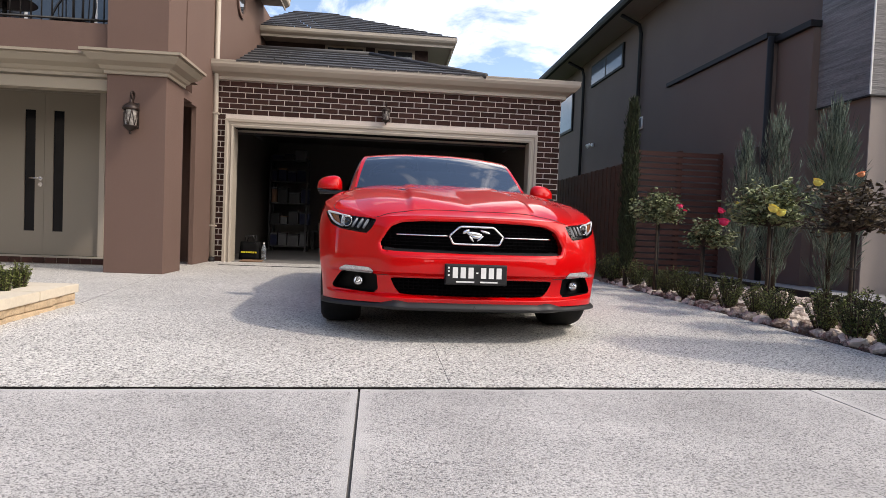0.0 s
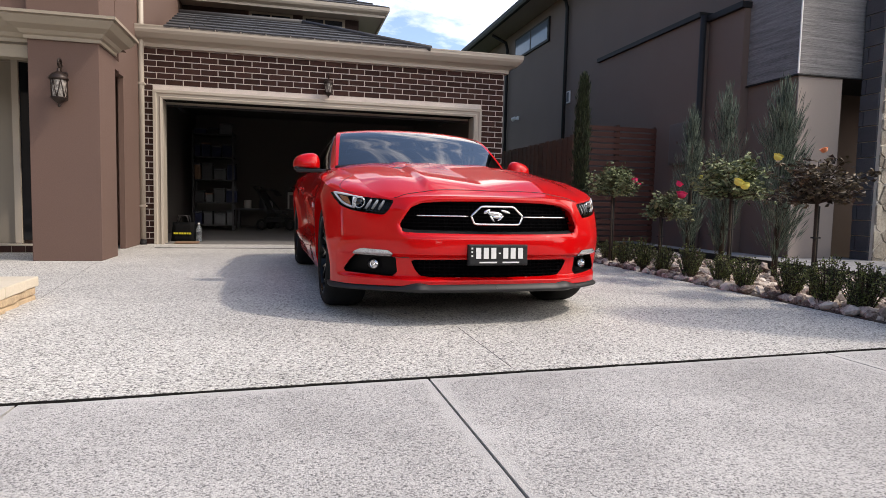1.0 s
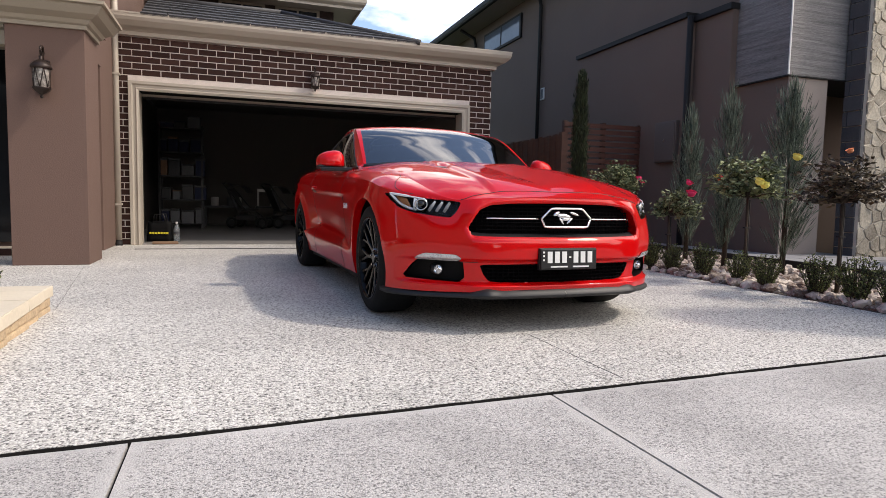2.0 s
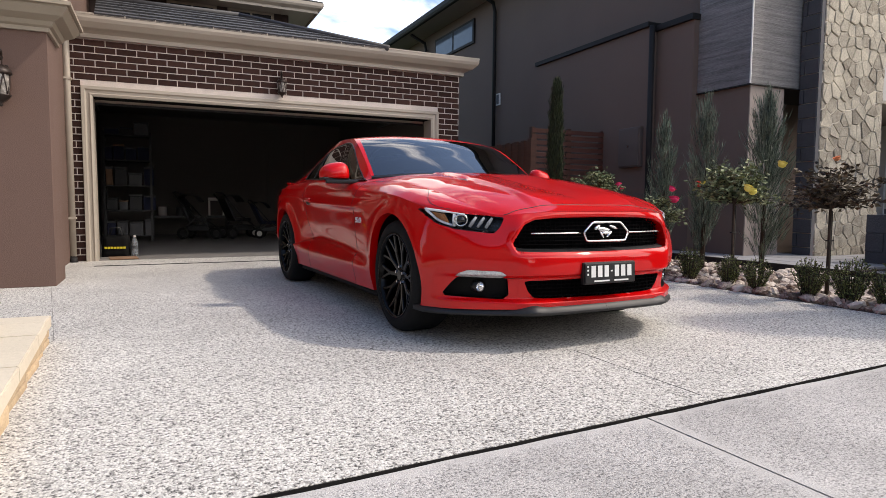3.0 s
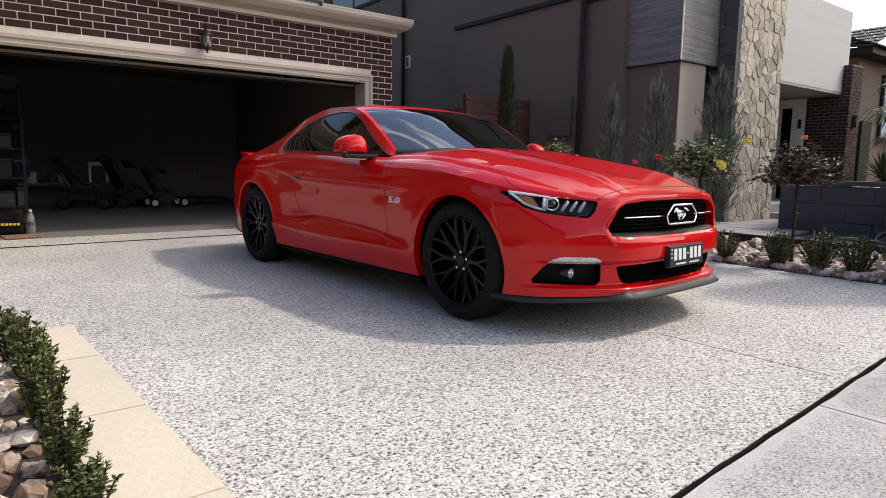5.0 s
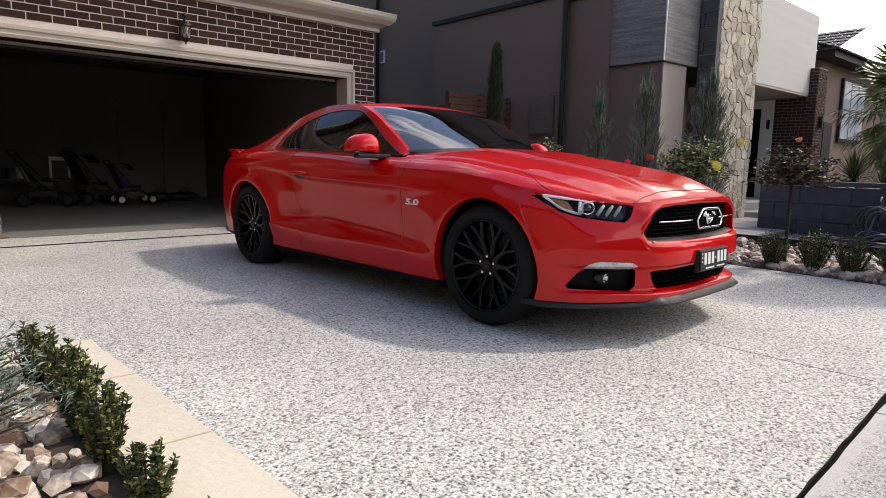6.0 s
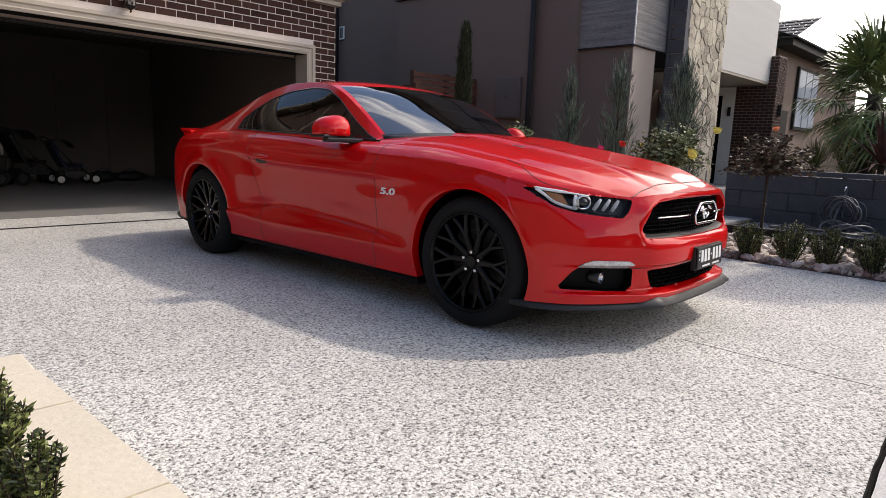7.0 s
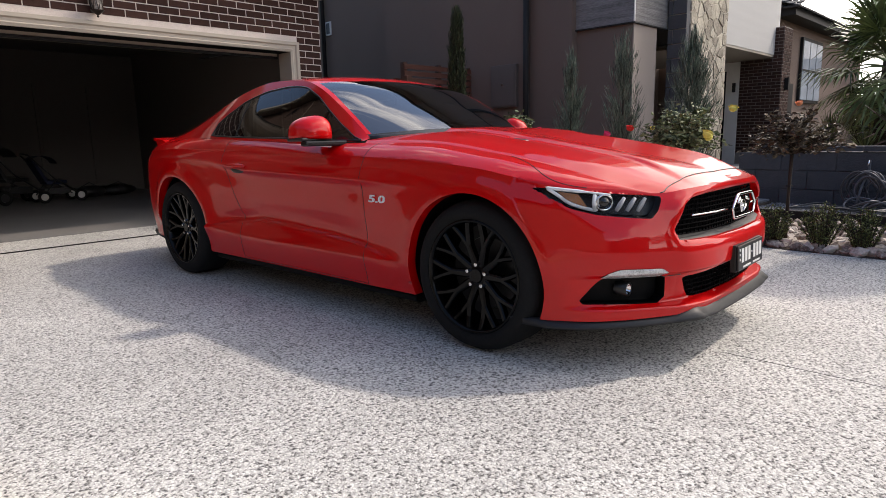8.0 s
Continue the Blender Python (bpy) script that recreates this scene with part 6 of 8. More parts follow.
for sg in (1, -1):
    seam([(sg * a, b, c) for a, b, c in outline] + [(sg * outline[0][0], outline[0][1], outline[0][2])], 0.012, name="window_trim", mat=M_SATIN)
    qd = np.full(14, 4.30) + np.linspace(0, 0.14, 14)
    ln = flank_at(qd, np.linspace(.06, .70, 14))
    seam([(sg * a, b, c) for a, b, c in ln], 0.008, name="window_divider", mat=M_SATIN)
# black band under the screen and scuttle panel
scut = [(x, 1.53 + 0.24 * (x / 0.75)**2, 0.982 - 0.028 * (x / 0.75)**2) for x in np.linspace(-0.73, 0.73, 31)]
car_part("scuttle", tube_data(scut, 0.022, 8), M_SATIN, "black scuttle panel under the windscreen")
for x0, x1 in ((-0.5, 0.05), (0.1, 0.6)):
    pts = [(x, 1.56 + 0.24 * (x / 0.75)**2 + 0.035, 1.018 - 0.03 * (x / 0.75)**2) for x in np.linspace(x0, x1, 12)]
    car_part("wiper", tube_data(pts, 0.008, 6), M_SATIN, "black wiper blade")

# boot lid, spoiler and tail
dk_v, dk_f = [], []
ed = hermite(C_TOP, np.linspace(13.3, 16, 40))
ins = np.stack([ed[:, 0] * 0.0, np.interp(np.linspace(0, 1, 40), [0, 1], [4.32, 4.615]), np.interp(np.linspace(0, 1, 40), [0, 1], [.99, .962])], 1)
m_ = 12
for i in range(40):
    for j in range(m_):
        t_ = j / (m_ - 1)
        p = ed[i] + (ins[i] - ed[i]) * t_
        dk_v.append((p[0], p[1], p[2] + 0.012 * math.sin(math.pi * t_)))
dk_f = [(i * m_ + j, (i + 1) * m_ + j, (i + 1) * m_ + j + 1, i * m_ + j + 1) for i in range(39) for j in range(m_ - 1)]
car_part("boot_lid", weld_join([(dk_v, dk_f), mirror_x(dk_v, dk_f)]), M_RED)
sp = []
n_s = 41
for i in range(n_s):
    x = -0.735 + 1.47 * i / (n_s - 1)
    a = abs(x) / 0.735
    y = 4.56 - 0.17 * a**3
    sp.append([(x, y - 0.20, .955), (x, y - 0.11, .983), (x, y + 0.045, 1.008 - 0.008 * a), (x, y + 0.05, .992 - 0.008 * a), (x, y - 0.0, .970), (x, y - 0.03, 0.90)])
spv = [p for r in sp for p in r]
spf = [(i * 6 + j, (i + 1) * 6 + j, (i + 1) * 6 + (j + 1) % 6, i * 6 + (j + 1) % 6) for i in range(n_s - 1) for j in range(6)] + [tuple(range(6)), tuple((n_s - 1) * 6 + j for j in range(6))[::-1]]
car_part("spoiler", (spv, spf), M_RED, "red boot spoiler", smooth=False)
for sg in (1, -1):
    for i in range(3):
        x = sg * (0.42 + 0.13 * i)
        yb = 4.66 - 0.10 * (abs(x) / 0.7)**3
        part("tail_lamp", box(x - 0.035, x + 0.035, yb - 0.05, yb + 0.01, 0.73, 0.87, 0.01), M_TAIL, car, "red tail lamp bar")
    pts = [(sg * 0.85, 4.04, 0.235), (sg * 0.81, 4.31, 0.25), (sg * 0.67, 4.49, 0.27), (sg * 0.43, 4.65, 0.28)]
    car_part("rear_valance", tube_data(pts, 0.04, 8), M_BLACKPL, "black lower rear valance")

# nose openings
for code, depth, nm in ((1, 0.085, "grille"), (2, 0.06, "lower_intake")):
    rv, rf = rim_of(region == code, (0, depth, 0))
    half_ = weld_join([(rv, rf)])
    car_part(nm + "_surround", weld_join([half_, mirror_x(*half_)]), M_RED if code == 1 else M_SATIN, "", smooth=True)
    gv, gf, _ = grid_faces(region == code)
    gv = [(p[0], p[1] + depth, p[2]) for p in gv]
    gh = weld_join([(gv, gf)])
    bk = car_part(nm, weld_join([gh, mirror_x(*gh)]), M_GRIL, "black " + nm.replace("_", " "))
    # open mesh of crossing bars in front of the dark backing
    items = []
    poly = GRILLE if code == 1 else INTAKE
    z0, z1 = (0.532, 0.714) if code == 1 else (0.28, 0.376)
    for z in np.arange(z0 + 0.012, z1, 0.02):
        xs = np.linspace(-0.53, 0.53, 54)
        ok_ = inside([(a, b) for a, b in poly], abs(xs), np.full(54, z))
        pts = [(x, float(np.interp(abs(x), [0, .28, .48, .56], [.045, .06, .105, .15])) + depth - 0.016, z) for x, o_ in zip(xs, ok_) if o_]
        if len(pts) > 2:
            items.append(tube_data(pts, 0.0035, 4))
    for x in np.arange(-0.52, 0.53, 0.028):
        zs = [z for z in np.linspace(z0, z1, 12) if inside([(a, b) for a, b in poly], np.array([abs(x)]), np.array([z]))[0]]
        if len(zs) > 2:
            yb = float(np.interp(abs(x), [0, .28, .48, .56], [.045, .06, .105, .15])) + depth - 0.014
            items.append(tube_data([(x, yb, zs[0]), (x, yb, zs[-1])], 0.003, 4))
    car_part("mesh", join_data(items), M_GRIL, "black open mesh", parent=bk)
    if code == 1:
        grille_ob = bk
# chin tray in the grille's lower edge
tray_v, tray_f = [], []
for x in np.linspace(-0.53, 0.53, 42):
    yb = float(np.interp(abs(x), [0, .28, .48, .56], [.055, .068, .115, .16]))
    zl = float(np.interp(abs(x), [0, .46, .535], [.527, .531, .538]))
    tray_v += [(x, yb + 0.004, zl - 0.008), (x, yb + 0.012, zl - 0.002), (x, yb + 0.05, zl + 0.012), (x, yb + 0.09, zl + 0.016)]
tray_f = [(i * 4 + j, (i + 1) * 4 + j, (i + 1) * 4 + j + 1, i * 4 + j + 1) for i in range(41) for j in range(3)]
car_part("grille_sill", (tray_v, tray_f), M_SPLIT, "dark grey plastic sill", parent=grille_ob)

# emblem: a chrome six-sided ring with a plain silver shape, and its two bars
ring = [(-0.098, 0, 0.05), (0.098, 0, 0.05), (0.158, 0, -0.005), (0.136, 0, -0.052), (-0.136, 0, -0.052), (-0.158, 0, -0.005)]
emb = car_part("emblem", tube_data([(a, 0.060, 0.636 + c) for a, c in rounded([(p[0], p[2]) for p in ring], 0.12, 3)], 0.0065, 8, True), M_CHROME, "chrome six-sided emblem ring")
bmE = bmesh.new()
for (cx, cz, rx, rz_, rot) in ((-0.012, 0.004, 0.05, 0.014, 8), (0.052, 0.018, 0.034, 0.008, 16), (-0.062, 0.018, 0.024, 0.011, -28), (-0.03, -0.022, 0.024, 0.007, 50), (0.022, -0.02, 0.026, 0.007, -40), (0.0, -0.012, 0.03, 0.01, 0)):
    bmesh.ops.create_uvsphere(bmE, u_segments=12, v_segments=8, radius=1.0, matrix=pose(cx, 0.064, 0.640 + cz, 0, rot, 0) @ Matrix.Diagonal((rx, 0.008, rz_, 1)))
part("emblem_shape", bmE, M_CHROME, emb, "plain silver emblem shape", True)
for sg in (1, -1):
    pts = [(sg * x, float(np.interp(x, [0, .28, .48], [.062, .075, .115])) + 0.012, 0.628) for x in np.linspace(0.165, 0.46, 12)]
    car_part("grille_bar", tube_data(pts, 0.0042, 6), M_CHROME, "thin chrome grille bar", parent=grille_ob)

# fog lamp pockets with indicator strips
for sg in (1, -1):
    mir = (lambda d: d) if sg == 1 else (lambda d: mirror_x(*d))
    gv, gf, _ = grid_faces(region == 3)
    inward = np.array((-0.028, 0.05, 0.0))
    pk = car_part("fog_pocket", mir(weld_join([([tuple(np.array(p) + inward) for p in gv], gf), rim_of(region == 3, inward)])), M_POCKET, "black fog lamp pocket")
    # indicator lens across the pocket's head
    gv, gf, _ = grid_faces(region == 8)
    out_n = np.array((0.0025, -0.004, 0.0))
    car_part("indicator", mir(weld_join([([tuple(np.array(p) + out_n) for p in gv], gf), rim_of(region == 8, -out_n)])), M_IND, "clear indicator lens", parent=pk)
    d2 = (P[..., 0] - 0.672)**2 + (P[..., 2] - 0.338)**2 + 9 * (P[..., 1] > 0.8)
    yl = float(P[..., 1].flat[int(np.argmin(d2))]) + 0.026
    # lamp
    v, f = lathe([(0.0, 0.03), (0.012, 0.026), (0.02, 0.008), (0.024, 0.0)], 22)
    car_part("fog_lamp", mir(([(0.672 + p[0], yl + p[2], 0.338 + p[1]) for p in v], f)), M_CHROME, "round chrome fog lamp", parent=pk)
    v, f = lathe([(0.024, 0.0), (0.024, -0.003), (0.029, -0.003), (0.029, 0.05)], 22)
    car_part("fog_lamp_housing", mir(([(0.672 + p[0], yl + p[2], 0.338 + p[1]) for p in v], f)), M_SATIN, parent=pk)
    # crease below the pocket
    # headlamp: clear lens over a dark housing
    gv, gf, _ = grid_faces(region == 4)
    house_in = np.array((-0.045, 0.05, -0.003))
    hl = car_part("headlamp", mir(weld_join([([tuple(np.array(p) + house_in) for p in gv], gf), rim_of(region == 4, house_in)])), M_SATIN, "slim swept headlamp")
    car_part("lens", mir((gv, gf)), M_LENS, "clear lamp lens", parent=hl)

    def lamp_pt(x, z, deep):
        """A point on the nose's surface at (x, z), set back into the lamp."""
        yb = float(np.interp(x, [.58, .61, .66, .74, .80, .87, .90], [.195, .215, .255, .325, .395, .50, .58]))
        return Vector((x - deep * 0.62, yb + deep * 0.78, z))

    # light guide along the lower outer edge
    gl = [lamp_pt(x, z, 0.016) for x, z in ((.745, .724), (.80, .735), (.884, .753), (.866, .724), (.842, .693), (.81, .672), (.782, .663), (.775, .69), (.784, .722))]
    gl = [tuple(p) for p in hermite(np.array([tuple(p) for p in gl]), np.linspace(0, 8, 40))]
    car_part("light_guide", mir(tube_data(gl, [0.004] * 6 + [0.0072] * 34, 8)), M_DRL, "white running light guide", parent=hl)
    # amber reflector at the outer end
    am = [lamp_pt(x, z, 0.024) for x, z in ((.866, .738), (.82, .725), (.80, .672), (.835, .688))]
    car_part("side_reflector", mir(([tuple(p) for p in am], [(0, 1, 2, 3)])), M_AMBER, "amber side reflector", parent=hl, smooth=False)
    # projector with its ring
    c = lamp_pt(.760, .693, 0.03)
    bmP = bmesh.new()
    bmesh.ops.create_uvsphere(bmP, u_segments=20, v_segments=12, radius=0.027, matrix=Matrix.Translation((sg * c.x, c.y, c.z)))
    part("projector", bmP, M_GLOSSBLACK, hl, "", True)
    rg = []
    d_ = Vector((0.55, -0.83, 0.0))
    lat = Vector((0.83, 0.55, 0.0))
    for a in np.linspace(0, 2 * math.pi, 28, endpoint=False):
        p = c + d_ * 0.012 + lat * (0.034 * math.cos(a)) + Vector((0, 0, 0.031 * math.sin(a)))
        rg.append((p.x, p.y, p.z))
    car_part("projector_ring", mir(tube_data(rg, 0.006, 8, True)), M_SILVER, "silver ring round the projector", parent=hl)
    br = [c + d_ * 0.006 + lat * 0.04 + Vector((0, 0, z)) for z in (0.034, 0.0, -0.032)]
    car_part("bezel", mir(tube_data([tuple(p) for p in br], [0.006, 0.010, 0.007], 8)), M_DRL, parent=hl)
    # three slanted light bars
    for i in range(3):
        x = 0.700 - 0.033 * i
        a, b = lamp_pt(x, 0.711 - 0.002 * i, 0.02), lamp_pt(x + 0.026, 0.657 - 0.002 * i, 0.02)
        car_part("light_bar", mir(tube_data([tuple(a), tuple((a + b) / 2), tuple(b)], [0.007, 0.0105, 0.008], 8)), M_BAR, "slanted light bar", parent=hl)

# joint of the bumper cover between lamp pocket and intake
sx_ = np.linspace(0, 6, 600)
row_ = np.linspace(0.9, 1.3, 40)
seam_grid = shell(np.repeat(sx_[:, None], 40, 1), np.repeat(row_[None], 600, 0))
jpts = []
for k_ in range(600):
    if 0.490 < seam_grid[k_, 0, 0] < 0.578:
        j_ = int(np.argmin(abs(seam_grid[k_, :, 2] - 0.388)))
        jpts.append(tuple(seam_grid[k_, j_]))
for sg in (1, -1):
    seam([(sg * a, b, c) for a, b, c in jpts[::4]], 0.005)

# chin splitter
spl_s = np.linspace(0, 6.35, 60)
base_c = hermite(C_SILL, spl_s)
sec = []
for i, p in enumerate(base_c):
    k_ = p[0]
    tanv = base_c[min(i + 1, 59)] - base_c[max(i - 1, 0)]
    nrm = np.array((tanv[1], -tanv[0], 0.0))
    nrm /= np.linalg.norm(nrm) + 1e-9
    out = 0.045 if k_ < 0.40 else float(np.interp(k_, [.40, .445, .55, .72, .84, .88, .915], [.045, .058, .026, .022, .026, .022, -0.01]))
    kick = float(np.interp(k_, [.38, .43, .47, .56, .9], [0.0, 0.012, 0.014, 0.0, 0.0]))
    lo = 0.192
    drop = float(np.interp(k_, [.46, .56], [0.0, 0.016]))
    q = np.array(p)
    row = [q + nrm * -0.02 + (0, 0, 0.018 - drop), q + nrm * 0.006 + (0, 0, 0.012 + kick - drop), q + nrm * out + (0, 0, -0.02 + kick * 0.6), q + nrm * out + (0, 0, -0.03 + kick * 0.6), q + nrm * (out - 0.03) + (0, 0, lo - q[2]), q + nrm * -0.1 + (0, 0, lo - q[2])]
    sec.append(row)
spv = [tuple(p) for r in sec for p in r]
spf = [(i * 6 + j, (i + 1) * 6 + j, (i + 1) * 6 + j + 1, i * 6 + j + 1) for i in range(59) for j in range(5)]
car_part("chin_splitter", weld_join([(spv, spf), mirror_x(spv, spf)]), M_SPLIT, "dark grey plastic chin splitter")
# side skirts and floor
for sg in (1, -1):
    pr = [(-0.012, 0.0), (-0.006, -0.01), (-0.006, -0.03), (-0.03, -0.042), (-0.12, -0.04), (-0.12, 0.0)]
    ys = np.linspace(1.3, 3.27, 12)
    v = []
    for y in ys:
        xb = float(np.interp(y, [1.3, 2.0, 2.7, 3.3], [.875, .862, .862, .875]))
        v += [(sg * (xb + a), y, 0.192 + b) for a, b in pr]
    f = [(i * 6 + j, (i + 1) * 6 + j, (i + 1) * 6 + (j + 1) % 6, i * 6 + (j + 1) % 6) for i in range(11) for j in range(6)] + [tuple(range(6)), tuple(66 + j for j in range(6))]
    car_part("side_skirt", (v, f), M_POCKET, "black plastic side skirt", smooth=False)
bmF = box(-0.5, 0.5, 0.3, 4.6, 0.185, 0.22)
add_box(bmF, -0.86, 0.86, 1.32, 3.24, 0.17, 0.2)
part("floor_pan", bmF, M_POCKET, car)


# wheels
def bar(at, r0, a0, r1, a1, w0, w1, h0, h1, deep=0.034):
    """A tapered spoke with a narrow chamfered face, from one radius and angle to another."""
    v, f = [], []
    for r, a, w, h in ((r0, a0, w0, h0), (r1, a1, w1, h1)):
        k = w / r
        v += [at(r, a - k, h - deep), at(r, a - k, h - 0.006), at(r, a - k * 0.55, h), at(r, a + k * 0.55, h), at(r, a + k, h - 0.006), at(r, a + k, h - deep)]
    f = [(i, i + 6, (i + 1) % 6 + 6, (i + 1) % 6) for i in range(6)] + [(5, 4, 3, 2, 1, 0), (6, 7, 8, 9, 10, 11)]
    return v, f


def wheel_at(x, y, sg):
    w = new("wheel")
    w.parent = car
    w.matrix_basis = pose(sg * x, y, HUB_Z, 0, 0, 0 if sg == 1 else 180)
    tagged(w, "gloss black multi-spoke wheel with a low tyre")
    R, W = 0.343, 0.125
    prof = [(0.255, -W), (0.262, -W - 0.004), (0.30, -W - 0.008), (0.325, -W + 0.006), (0.338, -W + 0.03), (R, -W + 0.05), (R, W - 0.05), (0.338, W - 0.03), (0.325, W - 0.006), (0.30, W + 0.008), (0.276, W + 0.007), (0.264, W + 0.002), (0.256, W - 0.006), (0.248, W - 0.03)]
    v, f = lathe(prof, 56, axis="x")
    make_obj("tyre", v, f, M_RUBBER, w, "black low-profile tyre", smooth=True)
    prof = [(0.262, W - 0.004), (0.259, W + 0.004), (0.250, W + 0.004), (0.243, W - 0.012), (0.236, W - 0.06), (0.22, -W + 0.02)]
    v, f = lathe(prof, 56, axis="x")
    rim = make_obj("rim", v, f, M_RIM, w, "gloss black wheel rim", smooth=True)
    v, f = lathe([(0.0, -0.03), (0.238, -0.03)], 40, axis="x")
    make_obj("inner_face", v, f, M_INTERIOR, rim)
    v, f = lathe([(0.0, -0.006), (0.165, -0.006), (0.17, -0.02)], 40, axis="x")
    make_obj("brake_disc", v, f, make_mat("brake_steel", (0.04, 0.04, 0.042), 0.4, metal=0.8, vary=0.1) if "brake_steel" not in bpy.data.materials else bpy.data.materials["brake_steel"], rim)
    face = W - 0.012
    for i in range(10):
        a = 2 * math.pi * i / 10

        def P2(r, da, h):
            return (h, r * math.cos(a + da), r * math.sin(a + da))
        items = [bar(P2, 0.045, 0.0, 0.150, 0.0, 0.019, 0.015, face - 0.030, face - 0.016)]
        for e in (1, -1):
            items.append(bar(P2, 0.142, e * 0.012, 0.196, e * 0.105, 0.013, 0.0115, face - 0.017, face - 0.009))
            items.append(bar(P2, 0.194, e * 0.102, 0.250, e * 0.178, 0.0115, 0.012, face - 0.009, face + 0.002))
        make_obj("spoke", *join_data(items), M_RIM, rim)
    v, f = lathe([(0.0, face - 0.02), (0.03, face - 0.02), (0.034, face - 0.028), (0.066, face - 0.034), (0.07, face - 0.06)], 28, axis="x")
    make_obj("hub", v, f, M_RIM, rim, smooth=False)
    for i in range(5):
        a = 2 * math.pi * i / 5 + 0.3
        v, f = lathe([(0.0, face - 0.016), (0.009, face - 0.017), (0.0115, face - 0.036)], 6, axis="x")
        make_obj("wheel_nut", [(p[0], p[1] + 0.052 * math.cos(a), p[2] + 0.052 * math.sin(a)) for p in v], f, M_CHROME, rim, "chrome wheel nut")
    return w


for sg in (1, -1):
    wheel_at(0.78, AXLE_F, sg)
    wheel_at(0.815, AXLE_R, sg)

# mirrors
for sg in (1, -1):
    bmM = bmesh.new()
    bmesh.ops.create_uvsphere(bmM, u_segments=28, v_segments=16, radius=1.0)
    for vtx in bmM.verts:
        x, y, z = vtx.co
        sq = lambda t, p: math.copysign(abs(t)**p, t)
        x, z = sq(x, 0.75), sq(z, 0.72)
        if z < -0.15:
            z = -0.15 + (z + 0.15) * 0.18
        if y > 0.3:
            y = 0.3 + (y - 0.3) * 0.3
        vtx.co = (sg * (0.945 + 0.108 * x), 2.0 + 0.10 * y + 0.02 * x, 0.985 + (0.088 - 0.016 * x) * z * (1.14 if z > 0 else 1.0))
    mir_ob = part("mirror", bmM, M_RED, car, "red door mirror", True)
    part("mirror_foot", box(0, 1, -0.5, 0.5, -0.5, 0.5, 0.008, pose(sg * 0.79, 1.90, 0.94, 0, 0, 12 * sg) @ Matrix.Diagonal((0.24 * sg, 0.075, 0.028, 1))), M_SATIN, mir_ob, "black mirror foot")
    part("mirror_underside", box(-0.5, 0.5, -0.5, 0.5, -0.5, 0.5, 0.008, pose(sg * 0.945, 2.0, 0.962) @ Matrix.Diagonal((0.2, 0.14, 0.02, 1))), M_SATIN, mir_ob)
    # door handle: cup and grip
    flank_line = shell(np.full(80, s_of_y(2.80)), np.linspace(1.5, 4, 80))
    hx = float(np.interp(0.808, flank_line[:, 2], flank_line[:, 0]))
    cx_ = float(np.interp(0.782, flank_line[:, 2], flank_line[:, 0]))
    bmH = bmesh.new()
    bmesh.ops.create_uvsphere(bmH, u_segments=18, v_segments=10, radius=1.0, matrix=Matrix.Translation((sg * (hx + 0.006), 2.80, 0.808)) @ Matrix.Diagonal((0.022, 0.115, 0.017, 1)))
    part("door_handle", bmH, M_RED, door_l if sg == 1 else door_r, "red door handle", True)
    bmH = bmesh.new()
    bmesh.ops.create_uvsphere(bmH, u_segments=18, v_segments=10, radius=1.0, matrix=Matrix.Translation((sg * (cx_ - 0.003), 2.80, 0.785)) @ Matrix.Diagonal((0.008, 0.085, 0.024, 1)))
    part("handle_cup", bmH, M_SATIN, door_l if sg == 1 else door_r, "", True)
    # capacity badge on the wing
    tx = bpy.data.curves.new("badge", "FONT")
    tx.body, tx.size, tx.extrude, tx.align_x = "5.0", 0.050, 0.003, "CENTER"
    tx.shear = 0.1
    tx.offset = 0.0012
    tmp = new("badge_text", tx)
    deps = bpy.context.evaluated_depsgraph_get()
    me = bpy.data.meshes.new_from_object(tmp.evaluated_get(deps))
    bpy.data.objects.remove(tmp)
    me.materials.clear()
    me.materials.append(M_BADGE)
    bd = new("badge", me)
    bd.parent = car
    tagged(bd, "chrome 5.0 badge")
    xb = float(np.interp(0.665, *shell(np.full(60, s_of_y(1.50)), np.linspace(1.5, 4, 60))[:, [2, 0]].T))
    bd.matrix_basis = pose(sg * (xb + 0.004), 1.50, 0.648, 90, 0, -90 if sg == -1 else 90) @ Matrix.Diagonal((2.0, 1, 1, 1))

# number plate: black with plain light bars in place of its characters
plate = new("number_plate")
plate.parent = car
plate.matrix_basis = pose(0.0, 0.022, 0.412, -3)
tagged(plate, "black number plate with plain light bars")
part("plate_board", box(-0.178, 0.178, -0.006, 0.004, -0.056, 0.056, 0.006), M_PLATE, plate)
x = -0.138
for i in range(7):
    wd = 0.012 if i == 3 else 0.030
    hgt = 0.004 if i == 3 else 0.031
    part("plate_bar", box(x, x + wd, -0.0085, -0.0065, -hgt + 0.010, hgt + 0.010), M_PLATEW, plate)
    x += wd + 0.0155
for z in (-0.010, 0.012, 0.032):
    part("plate_bar", box(-0.166, -0.156, -0.0085, -0.0065, z, z + 0.010), M_PLATEW, plate)
part("plate_bar", box(-0.118, -0.012, -0.0085, -0.0065, -0.046, -0.038), M_PLATEW, plate)
part("plate_bar", box(0.022, 0.124, -0.0085, -0.0065, -0.046, -0.038), M_PLATEW, plate)
part("plate_holder", box(-0.182, 0.182, 0.004, 0.03, -0.060, 0.060, 0.004), M_SATIN, plate)

